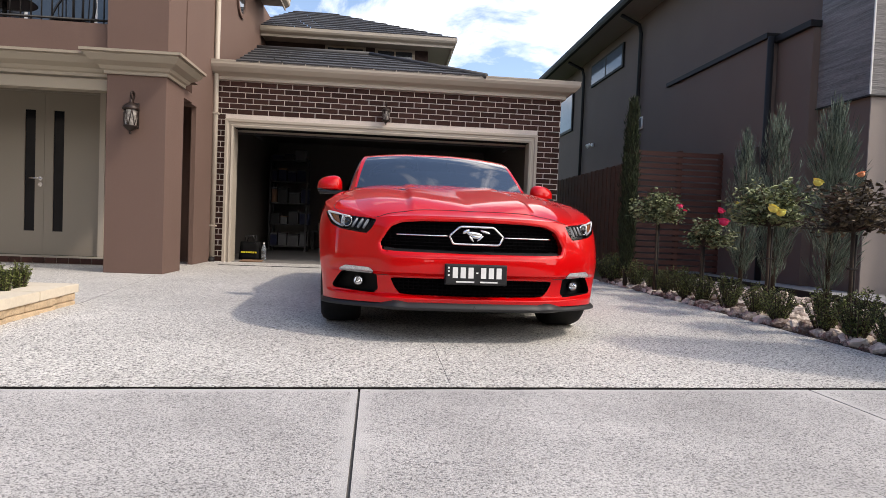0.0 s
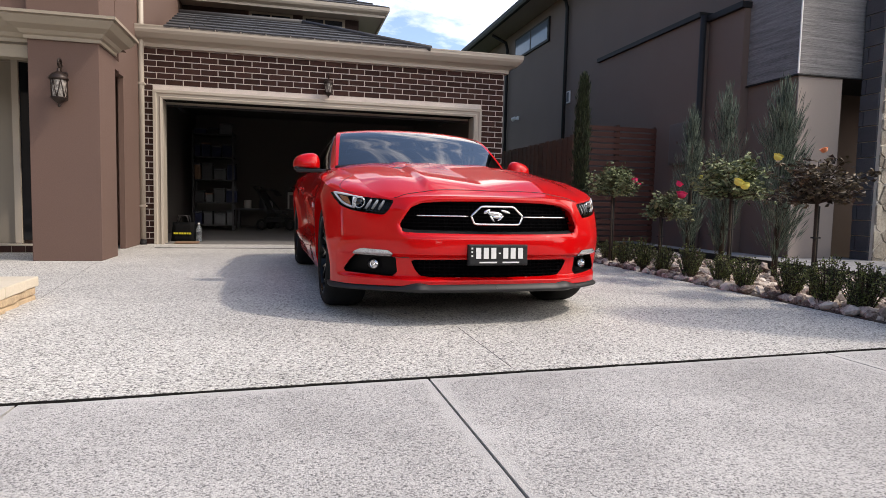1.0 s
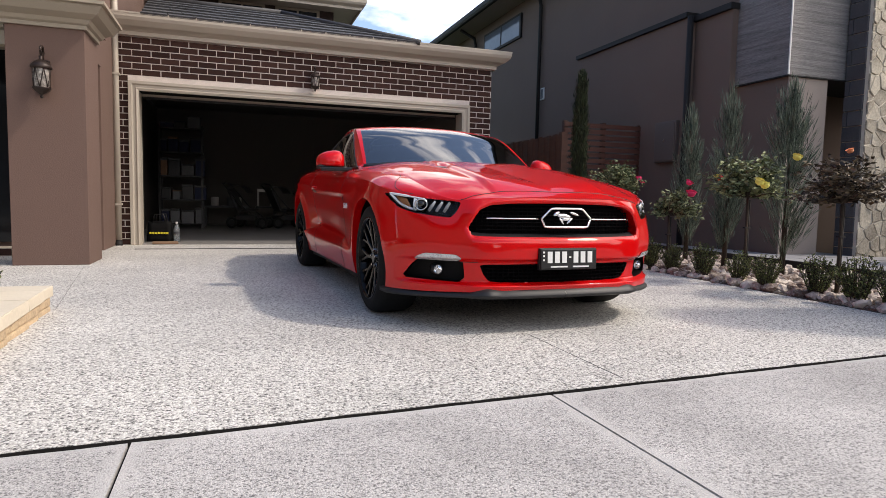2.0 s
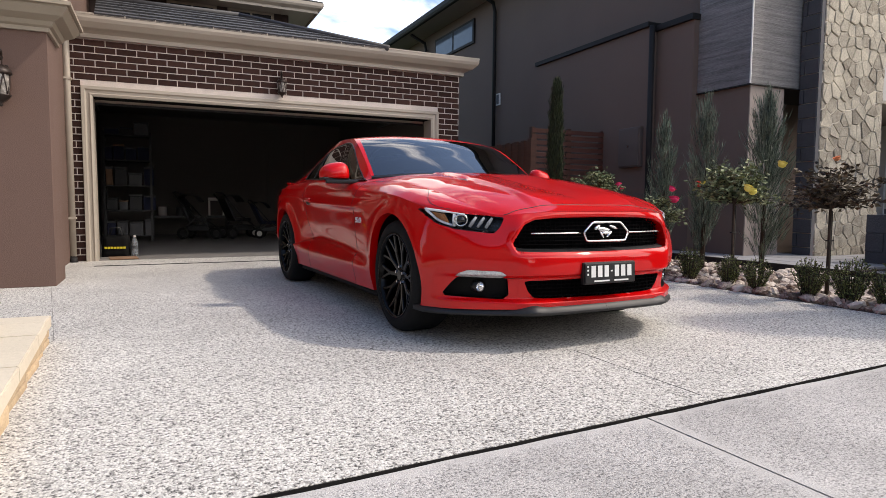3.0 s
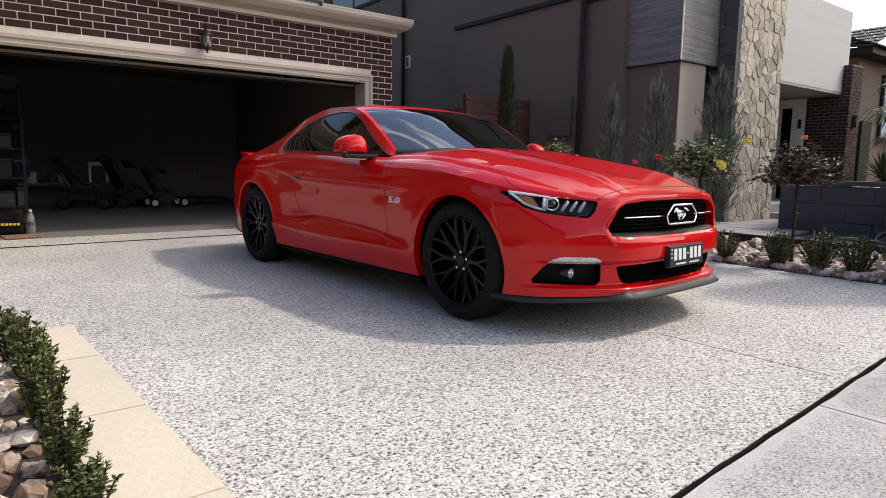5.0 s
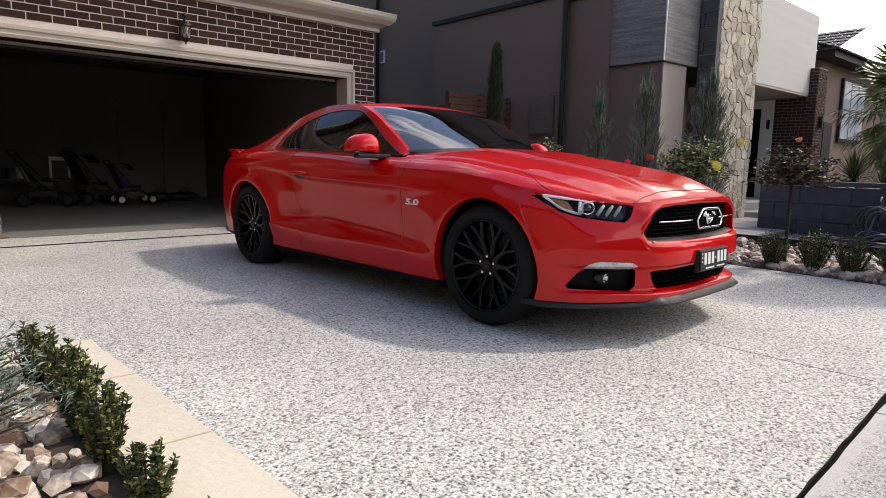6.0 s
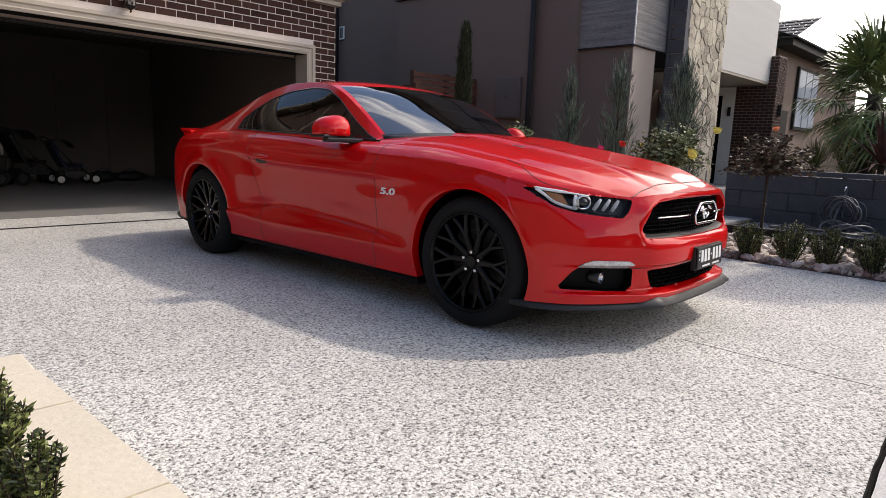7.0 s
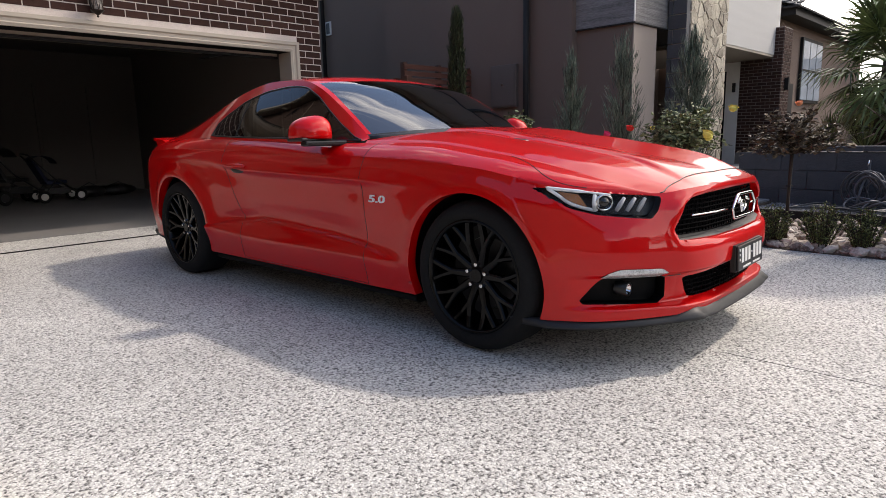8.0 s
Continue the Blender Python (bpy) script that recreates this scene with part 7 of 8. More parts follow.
# cabin
part("dashboard", box(-0.68, 0.68, 1.72, 2.12, 0.72, 0.94, 0.05), M_INTERIOR, car, "dark dashboard")
sw = [(-0.36 + 0.18 * math.cos(a), 2.22 + 0.05 * math.sin(a), 0.93 + 0.175 * math.sin(a)) for a in np.linspace(0, 2 * math.pi, 28, endpoint=False)]
stw = car_part("steering_wheel", tube_data(sw, 0.016, 8, True), M_INTERIOR, "dark steering wheel")
for a in (0.0, math.pi, -math.pi / 2):
    make_obj("wheel_spoke", *tube_data([(-0.36, 2.21, 0.93), (-0.36 + 0.17 * math.cos(a), 2.22 + 0.05 * math.sin(a), 0.93 + 0.17 * math.sin(a))], 0.016, 6), M_INTERIOR, stw)
for sx in (-0.36, 0.36):
    bmS = box(sx - 0.25, sx + 0.25, 2.35, 2.85, 0.45, 0.62, 0.05)
    seat = part("seat", bmS, M_INTERIOR, car, "dark front seat")
    part("seat_back", box(-0.24, 0.24, -0.06, 0.06, 0, 0.62, 0.05, pose(sx, 2.86, 0.55, -18)), M_INTERIOR, seat)
    part("headrest", box(-0.12, 0.12, -0.045, 0.045, 0, 0.17, 0.04, pose(sx, 3.06, 1.06, -12)), M_INTERIOR, seat)
part("rear_bench", box(-0.6, 0.6, 3.3, 3.9, 0.5, 0.9, 0.05), M_INTERIOR, car, "dark rear bench")
part("cabin_floor", box(-0.8, 0.8, 1.6, 4.2, 0.3, 0.36), M_INTERIOR, car)
part("rear_view_mirror", box(-0.12, 0.12, 2.2, 2.23, 1.2, 1.26, 0.012), M_INTERIOR, car)

# ---- beds ----
def rock_heap(name, label, spots, z_of, seed, lo, hi, sub=1, mat=None):
    """Loose angular garden stones, uncountable, as one body."""
    rng = random.Random(seed)
    bm0 = bmesh.new()
    bmesh.ops.create_icosphere(bm0, subdivisions=sub, radius=1.0)
    bv0 = np.array([tuple(v.co) for v in bm0.verts])
    bf0 = [tuple(v.index for v in f.verts) for f in bm0.faces]
    bm0.free()
    V, F = [], []
    o = 0
    for (x, y) in spots:
        s = rng.uniform(lo, hi)
        sc = np.array((rng.uniform(0.7, 1.25), rng.uniform(0.7, 1.25), rng.uniform(0.5, 0.85))) * s
        jit = np.array([[rng.uniform(0.72, 1.18)] for _ in range(len(bv0))])
        rot = np.array(Euler((rng.uniform(-0.5, 0.5), rng.uniform(-0.5, 0.5), rng.uniform(0, 6.28))).to_matrix())
        p = (bv0 * jit * sc) @ rot.T + np.array((x, y, z_of(x, y) + s * rng.uniform(0.1, 0.55)))
        V.extend(p.tolist())
        F.extend(tuple(i + o for i in f) for f in bf0)
        o += len(bv0)
    ob = make_obj(name, V, F, mat or M_ROCK)
    return tagged(ob, label, "garden rocks", "", "stuff")


rng = random.Random(11)
BED_X0, BED_X1 = 3.2, 5.1
slab("ground_bed", [(BED_X0, 2.55), (BED_X1, 2.0), (BED_X1, 9.3), (3.3, 9.3)], -0.05, 0.004, M_SOIL, "dark soil of the rose bed", "garden bed")
spots = [(rng.uniform(BED_X0 + 0.05, 4.0), rng.uniform(2.6, 8.4)) for _ in range(1250)] + [(rng.uniform(4.0, BED_X1 - 0.08), rng.uniform(2.6, 8.8)) for _ in range(620)]
rock_heap("garden_rocks", "pale pink and cream garden stones on the rose bed", spots, lambda x, y: 0.0, 3, 0.03, 0.075)
edging = thing("timber_edging", "dark timber edging behind the rose bed", "edging", (BED_X1 + 0.02, 0, 0), kind="structure")
part("board", box(-0.02, 0.02, 1.5, 5.4, -0.04, 0.10, 0.004), M_STAKE, edging)
part("board", box(-0.02, 0.02, 5.41, 9.3, -0.04, 0.10, 0.004), M_STAKE, edging)
# neighbour's paving and gravel
setting("pavement_base", box(5.14, 6.3, 4.9, 12, -0.04, 0.07), M_SOIL, "bed of the neighbour's paving", "paving")
npave = tagged(new("pavement_neighbour"), "grey bluestone pavers beside the neighbour's house", "paving", "", "structure")
for i in range(4):
    for j in range(16):
        if i < 2 or j < 7:
            part("paver", box(5.15 + i * 0.41, 5.15 + i * 0.41 + 0.404, 4.95 + j * 0.41, 4.95 + j * 0.41 + 0.404, 0.07, 0.092 + 0.002 * ((i * 3 + j) % 2)), M_BLUESTONE, npave)
setting("ground_gravel_base", box(5.14, 6.3, -1.0, 4.9, -0.04, 0.045), M_BLUESTONE, "grey gravel strip along the block wall", "gravel")
grv, grf = [], []
rg2 = random.Random(8)
for _ in range(3800):
    x, y, s = rg2.uniform(5.16, 6.27), rg2.uniform(1.5, 4.9), rg2.uniform(0.008, 0.02)
    o = len(grv)
    a = rg2.uniform(0, 1.5)
    for dx, dy in ((1, 0), (0, 1), (-1, 0), (0, -1)):
        ca, sa = math.cos(a), math.sin(a)
        grv.append((x + s * (dx * ca - dy * sa), y + s * (dx * sa + dy * ca), 0.044 + s * 0.3))
    grv.append((x, y, 0.044 + s * 1.1))
    grf += [(o, o + 1, o + 4), (o + 1, o + 2, o + 4), (o + 2, o + 3, o + 4), (o + 3, o, o + 4)]
tagged(make_obj("gravel", grv, grf, make_mat("grey_gravel", (0.15, 0.15, 0.155), 0.9, vary=0.4, island=1.0)), "loose grey gravel beside the block wall", "gravel", "", "stuff")

# clipped shrubs along the drive
sh = [make_shrub("box_shrub", "small dark green box shrub edging the rose bed", "shrub", 0.155, 0.31, s, 60, 30, group="box shrubs along the bed") for s in (1, 2, 3)]
SHRUB_Y = (3.05, 3.38, 3.66, 4.03, 4.5, 4.8, 5.3, 5.74, 6.1, 6.5, 6.85, 7.4)
rs = random.Random(4)
for i, y in enumerate(SHRUB_Y):
    m = pose(3.34 + rs.uniform(-0.02, 0.03), y, 0.02, 0, 0, rs.uniform(0, 360))
    if i < 3:
        sh[i].matrix_basis = m
    else:
        o = copy_thing(sh[i % 3], m)
        o.scale = (rs.uniform(0.78, 0.98),) * 3
for x, y, sc in ((3.36, 2.74, 1.3), (3.45, 2.45, 1.2), (3.3, 8.0, 1.2), (3.32, 8.35, 1.1)):
    o = copy_thing(sh[1], pose(x, y, 0.02, 0, 0, 140 * x))
    o.scale = (sc, sc, sc)

# standard roses
standard_rose((3.30, 6.75, 0.02), 0.84, 0.31, "standard rose with pale green leaves and pink blooms", M_ROSELEAF, [(0.14, -0.26, 0.98, 0.045, M_ROSE_P), (0.22, -0.22, 0.94, 0.03, M_ROSE_P)], 21, 2.9)
standard_rose((3.39, 5.87, 0.02), 0.60, 0.25, "sparse standard rose with large pink blooms", M_ROSELEAF, [(0.10, -0.2, 0.80, 0.065, M_ROSE_P), (0.06, -0.2, 0.92, 0.045, M_ROSE_P), (0.36, -0.3, 0.97, 0.055, M_ROSE_R)], 22, 1.2, sway=(0.06, -0.05))
standard_rose((3.46, 4.88, 0.02), 0.80, 0.36, "standard rose with yellow blooms and green leaves", M_ROSELEAF, [(-0.17, -0.28, 0.90, 0.055, M_ROSE_Y), (-0.08, -0.27, 0.87, 0.05, M_ROSE_Y), (0.13, -0.38, 1.12, 0.05, M_ROSE_Y), (-0.17, 0.22, 0.97, 0.03, M_ROSE_Y)], 23, 2.2)
standard_rose((3.50, 3.97, 0.02), 0.76, 0.35, "standard rose with bronze-red leaves and one apricot bloom", M_ROSERED, [(0.02, -0.02, 1.14, 0.035, M_ROSE_O)], 24, 1.5)

# conifers
feather_conifer((4.27, 6.62, 0.02), 1.80, 0.19, "narrow blue-green conifer with upswept plumes", 31, M_CONIFER, 120, group="upright conifers", leafw=0.0065, leafl=0.12, loose=0.15)
feather_conifer((4.18, 5.89, 0.02), 1.95, 0.20, "narrow blue-green conifer before the neighbour's wall", 32, M_CONIFER, 130, group="upright conifers", leafw=0.0065, leafl=0.12, loose=0.15)
feather_conifer((4.22, 5.15, 0.02), 1.86, 0.27, "broad blue-green conifer with upswept plumes", 33, M_CONIFER, 190, group="upright conifers", leafw=0.0065, leafl=0.12, loose=0.15)
feather_conifer((3.27, 7.55, 0.02), 2.30, 0.095, "tall slim dark green pencil cypress", 34, M_CYPRESS, 700, "pencil_cypress", "cypress", tight=0.5)
feather_conifer((4.1, 2.62, 0.02), 2.75, 0.50, "large dark green column cypress at the end of the bed", 35, M_CYPRESS, 2600, "column_cypress", "cypress", tight=0.5, leafw=0.016)


def fan_palm(at, trunk_h, n, frond, label, seed, mat, name="fan_palm"):
    rng = random.Random(seed)
    th = thing(name, label, "palm", at)
    tube("trunk", [(0, 0, 0), (0.02, 0, trunk_h * 0.5), (0, 0, trunk_h)], [0.15, 0.13, 0.10], M_BARK, th, sides=12)
    for k in range(n):
        a = 2 * math.pi * k * 0.381966 + rng.uniform(-0.2, 0.2)
        el = math.radians(84 - 142 * (k / n)**1.05) + rng.uniform(-0.15, 0.15)
        stem_l = frond * rng.uniform(0.55, 0.95)
        top = Vector((0, 0, trunk_h - 0.004 * k))
        d = Vector((math.cos(a) * math.cos(el), math.sin(a) * math.cos(el), math.sin(el)))
        tip = top + d * stem_l
        items = [tube_data([top, top + d * stem_l * 0.5 + Vector((0, 0, 0.04)), tip], [0.016, 0.012, 0.009], 5)]
        side = d.cross(Vector((0, 0, 1))).normalized()
        upv_ = side.cross(d).normalized()
        nb_ = 30
        for i in range(nb_):
            b = math.radians(-112 + 224 * i / (nb_ - 1)) + rng.uniform(-0.03, 0.03)
            ld = (d * math.cos(b) + side * math.sin(b)).normalized()
            L = frond * 1.05 * (0.62 + 0.38 * math.cos(b * 0.8)) * rng.uniform(0.85, 1.12)
            w = ld.cross(upv_).normalized()
            fold = upv_ * (0.012 if i % 2 else -0.012)
            bow = upv_ * (-0.10 * L * abs(math.sin(b)))
            p1 = tip + ld * L * 0.45 + fold + bow * 0.4
            p2 = tip + ld * L * 0.75 + fold * 0.5 + bow - Vector((0, 0, 0.03 * L))
            p3 = tip + ld * L + bow * 1.6 - Vector((0, 0, rng.uniform(0.08, 0.34) * L))
            w1, w2 = w * (L * 0.034), w * (L * 0.022)
            items.append(([tip, p1 + w1, p1 - w1, p2 + w2, p2 - w2, p3], [(0, 1, 2), (1, 3, 4, 2), (3, 5, 4)]))
        make_obj("frond", *join_data(items), mat, th)
    return th


def spiky_plant(at, n, L, label, seed, mat, name="cordyline", stem=0.3, wide=0.022):
    rng = random.Random(seed)
    th = thing(name, label, "shrub", at)
    tube("trunk", [(0, 0, 0), (0, 0, stem)], [0.05, 0.04], M_BARK, th, sides=8)
    items = []
    for k in range(n):
        a, el = rng.uniform(0, 2 * math.pi), math.radians(rng.uniform(-12, 82))
        d = Vector((math.cos(a) * math.cos(el), math.sin(a) * math.cos(el), math.sin(el)))
        s = d.cross(Vector((0, 0, 1))).normalized() * wide
        p0 = Vector((0, 0, stem))
        sag = Vector((0, 0, -0.14 * L * math.cos(el)))
        l2 = L * rng.uniform(0.75, 1.1)
        p1, p2, p3 = p0 + d * l2 * 0.3, p0 + d * l2 * 0.68 + sag * 0.35, p0 + d * l2 + sag * rng.uniform(0.8, 1.6)
        items.append(([p0 - s * 0.5, p0 + s * 0.5, p1 + s, p1 - s, p2 + s * 0.8, p2 - s * 0.8, p3], [(0, 1, 2, 3), (3, 2, 4, 5), (5, 4, 6)]))
    make_obj("blade_tuft", *join_data(items), mat, th)
    return th


fan_palm((8.80, 4.22, 0.6), 1.30, 34, 0.68, "fan palm with stiff green fronds behind the block wall", 41, M_PALM)
spiky_plant((7.75, 3.84, 0.6), 46, 0.78, "dark red-brown cordyline with long sword leaves behind the block wall", 42, M_CORDY, stem=0.26, wide=0.026)
spiky_plant((8.15, 4.75, 0.6), 220, 0.52, "yellow-green grassy mound behind the block wall", 43, M_YUCCA, "grass_tree", 0.16, 0.008)
spiky_plant((7.5, 4.2, 0.6), 120, 0.34, "yellow-green grassy clump behind the block wall", 44, M_YUCCA, "grass_clump", 0.06, 0.008)

for i, (x, y, sc) in enumerate(((10.8, 3.0, 1.8), (8.2, 3.2, 1.2), (10.6, 4.7, 1.3), (12.4, 5.0, 1.6), (12.0, 4.0, 1.9))):
    o = copy_thing(sh[i % 3], pose(x, y, 0.58, 0, 0, 50 * i))
    o.scale = (sc * 2.2, sc * 2.2, sc * 1.9)
rock_heap("bank_rocks", "pale stones on the raised bank", [(rng.uniform(6.7, 9.0), rng.uniform(2.6, 5.0)) for _ in range(240)], lambda x, y: 0.58, 12, 0.05, 0.11)

# hose reel and hose on the gravel
M_HOSE = make_mat("weathered_hose", (0.055, 0.056, 0.06), 0.4, vary=0.3, scale=12)
M_HOSE_G = make_mat("grey_hose", (0.10, 0.103, 0.115), 0.4, vary=0.2, scale=12)
reel = thing("hose_reel", "grey metal hose stand leaning on the block wall", "hose reel", (6.0, 3.88, 0.055), 80)
for x0, y0, x1, y1 in ((-0.22, -0.16, 0.02, 0.0), (0.24, -0.10, -0.01, 0.01), (0.02, 0.2, 0.0, -0.02)):
    tube("frame_leg", [(x0, y0, 0.0), (x0 * 0.4 + x1 * 0.6, y0 * 0.4 + y1 * 0.6, 0.27), (x1, y1, 0.40)], 0.012, M_HOSE_G, reel)
tube("wheel_ring", [(0.15 * math.cos(a), -0.02 + 0.03 * math.sin(a), 0.25 + 0.15 * math.sin(a)) for a in np.linspace(0, 2 * math.pi, 24, endpoint=False)], 0.01, M_HOSE_G, reel, closed=True)
for a in (0.3, 2.4, 4.5):
    tube("wheel_spoke", [(0, -0.02, 0.25), (0.15 * math.cos(a), -0.02 + 0.03 * math.sin(a), 0.25 + 0.15 * math.sin(a))], 0.007, M_HOSE_G, reel)
part("clamp", box(-0.035, 0.035, -0.03, 0.03, 0.37, 0.44, 0.01), M_HOSE_G, reel)
hr = random.Random(9)
for i in range(6):
    ra, tl, ox = hr.uniform(0.14, 0.21), hr.uniform(-0.6, 0.6), hr.uniform(-0.10, 0.10)
    tube("hose_coil", [(ox + ra * math.cos(a), -0.07 + 0.025 * i + tl * 0.10 * math.sin(a + i), 0.225 + (ra + 0.02 * math.sin(3 * a + i)) * math.sin(a) * 0.98) for a in np.linspace(0, 2 * math.pi, 26, endpoint=False)], 0.011, (M_HOSE, M_HOSE_G)[i % 2], reel, closed=True)
hose = thing("garden_hose", "dark garden hose lying in tangled loops on the gravel", "hose", (5.72, 4.12, 0.07))
pts = [(0.24 * math.cos(a) * (1 - 0.02 * a) + 0.09 * math.sin(2.3 * a), 0.42 * math.sin(a) * (1 - 0.025 * a) - 0.02 * a + 0.05 * math.cos(3.1 * a), 0.012 + 0.012 * (1 + math.sin(2.7 * a))) for a in np.linspace(0, 22, 200)]
tube("hose_loop", pts, 0.011, M_HOSE, hose, sides=6)
pts = [(0.05 + 0.20 * math.cos(a) + 0.07 * math.sin(1.7 * a), -0.55 + 0.22 * math.sin(a) + 0.03 * a, 0.03 + 0.05 * (1 + math.sin(1.9 * a + 1))) for a in np.linspace(0, 13, 120)]
tube("hose_loop", pts, 0.011, M_HOSE_G, hose, sides=6)
tap = thing("water_tap", "small metal garden tap against the block wall", "tap", (6.24, 3.9, 0.1))
tube("riser", [(0, 0, -0.03), (0, 0, 0.5)], 0.012, M_GREYPL, tap)
tube("spout", [(0, 0, 0.48), (-0.06, 0, 0.49), (-0.08, 0, 0.44)], 0.012, M_CHROME, tap)

# ---- planter with a sandstone kerb ----
kerb = thing("sandstone_kerb", "cream sandstone kerb round the front garden bed", "kerb", (0, 0, 0), kind="structure")


def kerb_x(y):
    return -1.998 - (y - 2.755) * 0.049


seams_y = [2.42, 2.84, 3.47, 4.1, 4.45, 4.66]
for a, b in zip(seams_y[:-1], seams_y[1:]):
    if b > 4.5:
        continue
    xo0, xo1 = kerb_x(a), kerb_x(b)
    g = 0.0008
    slabv = [(xo0 - 0.235, a + g), (xo0, a + g), (xo1, b - g), (xo1 - 0.235, b - g)]
    bm = bmesh.new()
    vs = [bm.verts.new((x, y, z)) for z in (0.085, 0.15) for x, y in slabv]
    for q in ((3, 2, 1, 0), (4, 5, 6, 7), (0, 1, 5, 4), (1, 2, 6, 5), (2, 3, 7, 6), (3, 0, 4, 7)):
        bm.faces.new([vs[i] for i in q])
    bmesh.ops.bevel(bm, geom=list(bm.edges), offset=0.005, segments=2, affect="EDGES")
    part("cap_stone", bm, M_SANDSTONE, kerb)
x = kerb_x(4.6)
for i in range(9):
    w = 0.62
    part("cap_stone", box(x - (i + 1) * w + 0.003, x - i * w, 4.452, 4.665, 0.085, 0.15, 0.008), M_SANDSTONE, kerb)
rk = random.Random(9)
for row, (z0, z1) in enumerate(((-0.03, 0.03), (0.032, 0.084))):
    y = 2.44
    while y < 4.62:
        L = rk.uniform(0.22, 0.5)
        y1 = min(y + L, 4.64)
        xo = kerb_x((y + y1) / 2) - 0.012 + rk.uniform(-0.008, 0.006)
        part("rough_stone", box(xo - 0.2, xo, y, y1 - 0.006, z0, z1, 0.012), M_ROUGHSTONE, kerb)
        y = y1
    xx = kerb_x(4.6) - 0.2
    while xx > -7.4:
        L = rk.uniform(0.25, 0.5)
        part("rough_stone", box(xx - L + 0.006, xx, 4.47, 4.652 - rk.uniform(0, 0.01), z0, z1, 0.012), M_ROUGHSTONE, kerb)
        xx -= L
slab("ground_planter", [(-7.6, 2.0), (kerb_x(2.4) - 0.19, joint_y(-2.2) + 0.06), (kerb_x(4.5) - 0.19, 4.46), (-7.6, 4.46)], -0.04, 0.085, M_SOIL, "dark soil of the front garden bed", "garden bed")
spots = [(rng.uniform(-3.6, -2.33), rng.uniform(2.45, 4.42)) for _ in range(1300)]
rock_heap("planter_rocks", "pale and rust coloured broken stones in the front bed", spots, lambda x, y: 0.085, 6, 0.022, 0.047, 1, M_ROCK_P)
pshrub = [make_shrub("box_shrub", "dark glossy box shrub beside the sandstone kerb", "shrub", 0.06, 0.21, s + 50, 30, 56, 0.018, group="box shrubs by the kerb") for s in (1, 2)]
PLACES = ((-2.29, 4.10, 1.0), (-2.29, 3.52, 0.95), (-2.30, 3.80, 1.05), (-2.275, 3.22, 0.8), (-2.33, 4.34, 1.0), (-2.66, 4.36, 0.95), (-2.265, 2.95, 0.7))
for i, (x, y, sc) in enumerate(PLACES):
    o = pshrub[i] if i < 2 else copy_thing(pshrub[i % 2], Matrix.Identity(4))
    o.matrix_basis = pose(x, y, 0.09, 0, 0, 77 * i) @ Matrix.Diagonal((0.75 + 0.3 * sc, 0.75 + 0.3 * sc, sc, 1))


def juniper(at, spread, height, seed):
    rng = random.Random(seed)
    th = thing("blue_juniper", "spreading blue-green juniper in the front bed", "juniper", at)
    cs, ds, st = [], [], []
    for k in range(150):
        a, rr = rng.uniform(0, 2 * math.pi), spread * rng.choice((1.0, 1.0, 1.0, 1.2)) * math.sqrt(rng.uniform(0.03, 1))
        tip = Vector((rr * math.cos(a), rr * math.sin(a), height * (1.05 - 0.32 * (rr / spread)**2) * rng.uniform(0.66, 1.1)))
        mid = Vector((tip.x * 0.5, tip.y * 0.5, tip.z * 0.78))
        st.append(tube_data([(0, 0, 0.02), mid, tip], [0.006, 0.004, 0.0015], 4))
        for q in range(115):
            t = rng.uniform(0.2, 1.04)
            p = Vector((0, 0, 0.02)).lerp(mid, t * 2) if t < 0.5 else mid.lerp(tip, (t - 0.5) * 2)
            w = (tip - mid).normalized()
            cs.append(tuple(p + Vector((rng.gauss(0, 0.013), rng.gauss(0, 0.013), rng.gauss(0, 0.012)))))
            ds.append(tuple(w + Vector((rng.gauss(0, 0.85), rng.gauss(0, 0.85), rng.gauss(0.1, 0.6)))))
    make_obj("branchwork", *join_data(st), M_BARK, th)
    make_obj("foliage", *leaves(cs, ds, 0.024, 0.0045, seed), M_JUNIPER, th)
    return th


juniper((-2.82, 3.46, 0.09), 0.40, 0.52, 61)
juniper((-2.86, 4.02, 0.09), 0.38, 0.48, 62)

# ---- things in the garage ----
shelf = thing("storage_shelf", "black metal storage shelf crowded with dark boxes", "shelf", (-2.05, 14.2, 0.006))
for x in (-0.4, 0.4):
    for y in (-0.2, 0.2):
        part("post", box(x - 0.02, x + 0.02, y - 0.02, y + 0.02, 0, 2.1), M_BLACKPL, shelf)
for i in range(5):
    part("shelf_board", box(-0.42, 0.42, -0.22, 0.22, 0.1 + i * 0.48, 0.125 + i * 0.48), M_BLACKPL, shelf)
rb = random.Random(3)
cols_ = (M_BLACKPL, M_SATIN, M_BLUE, M_CARD, M_GREYPL, M_BLACKPL, M_SATIN)
for i in range(5):
    x = -0.38
    while x < 0.3:
        w, h = rb.uniform(0.12, 0.26), rb.uniform(0.15, 0.38)
        if i == 4:
            h *= 0.7
        bx = thing("storage_box", "dark storage box on the garage shelf", "box", (-2.05 + x + w / 2, 14.15, 0.131 + i * 0.48), group="boxes on the garage shelf")
        part("tub", box(-w / 2 + 0.006, w / 2 - 0.006, -0.14, 0.14, 0, h * 0.86, 0.012), rb.choice(cols_), bx)
        part("lid", box(-w / 2, w / 2, -0.15, 0.15, h * 0.86, h, 0.008), rb.choice(cols_), bx)
        x += w + 0.02


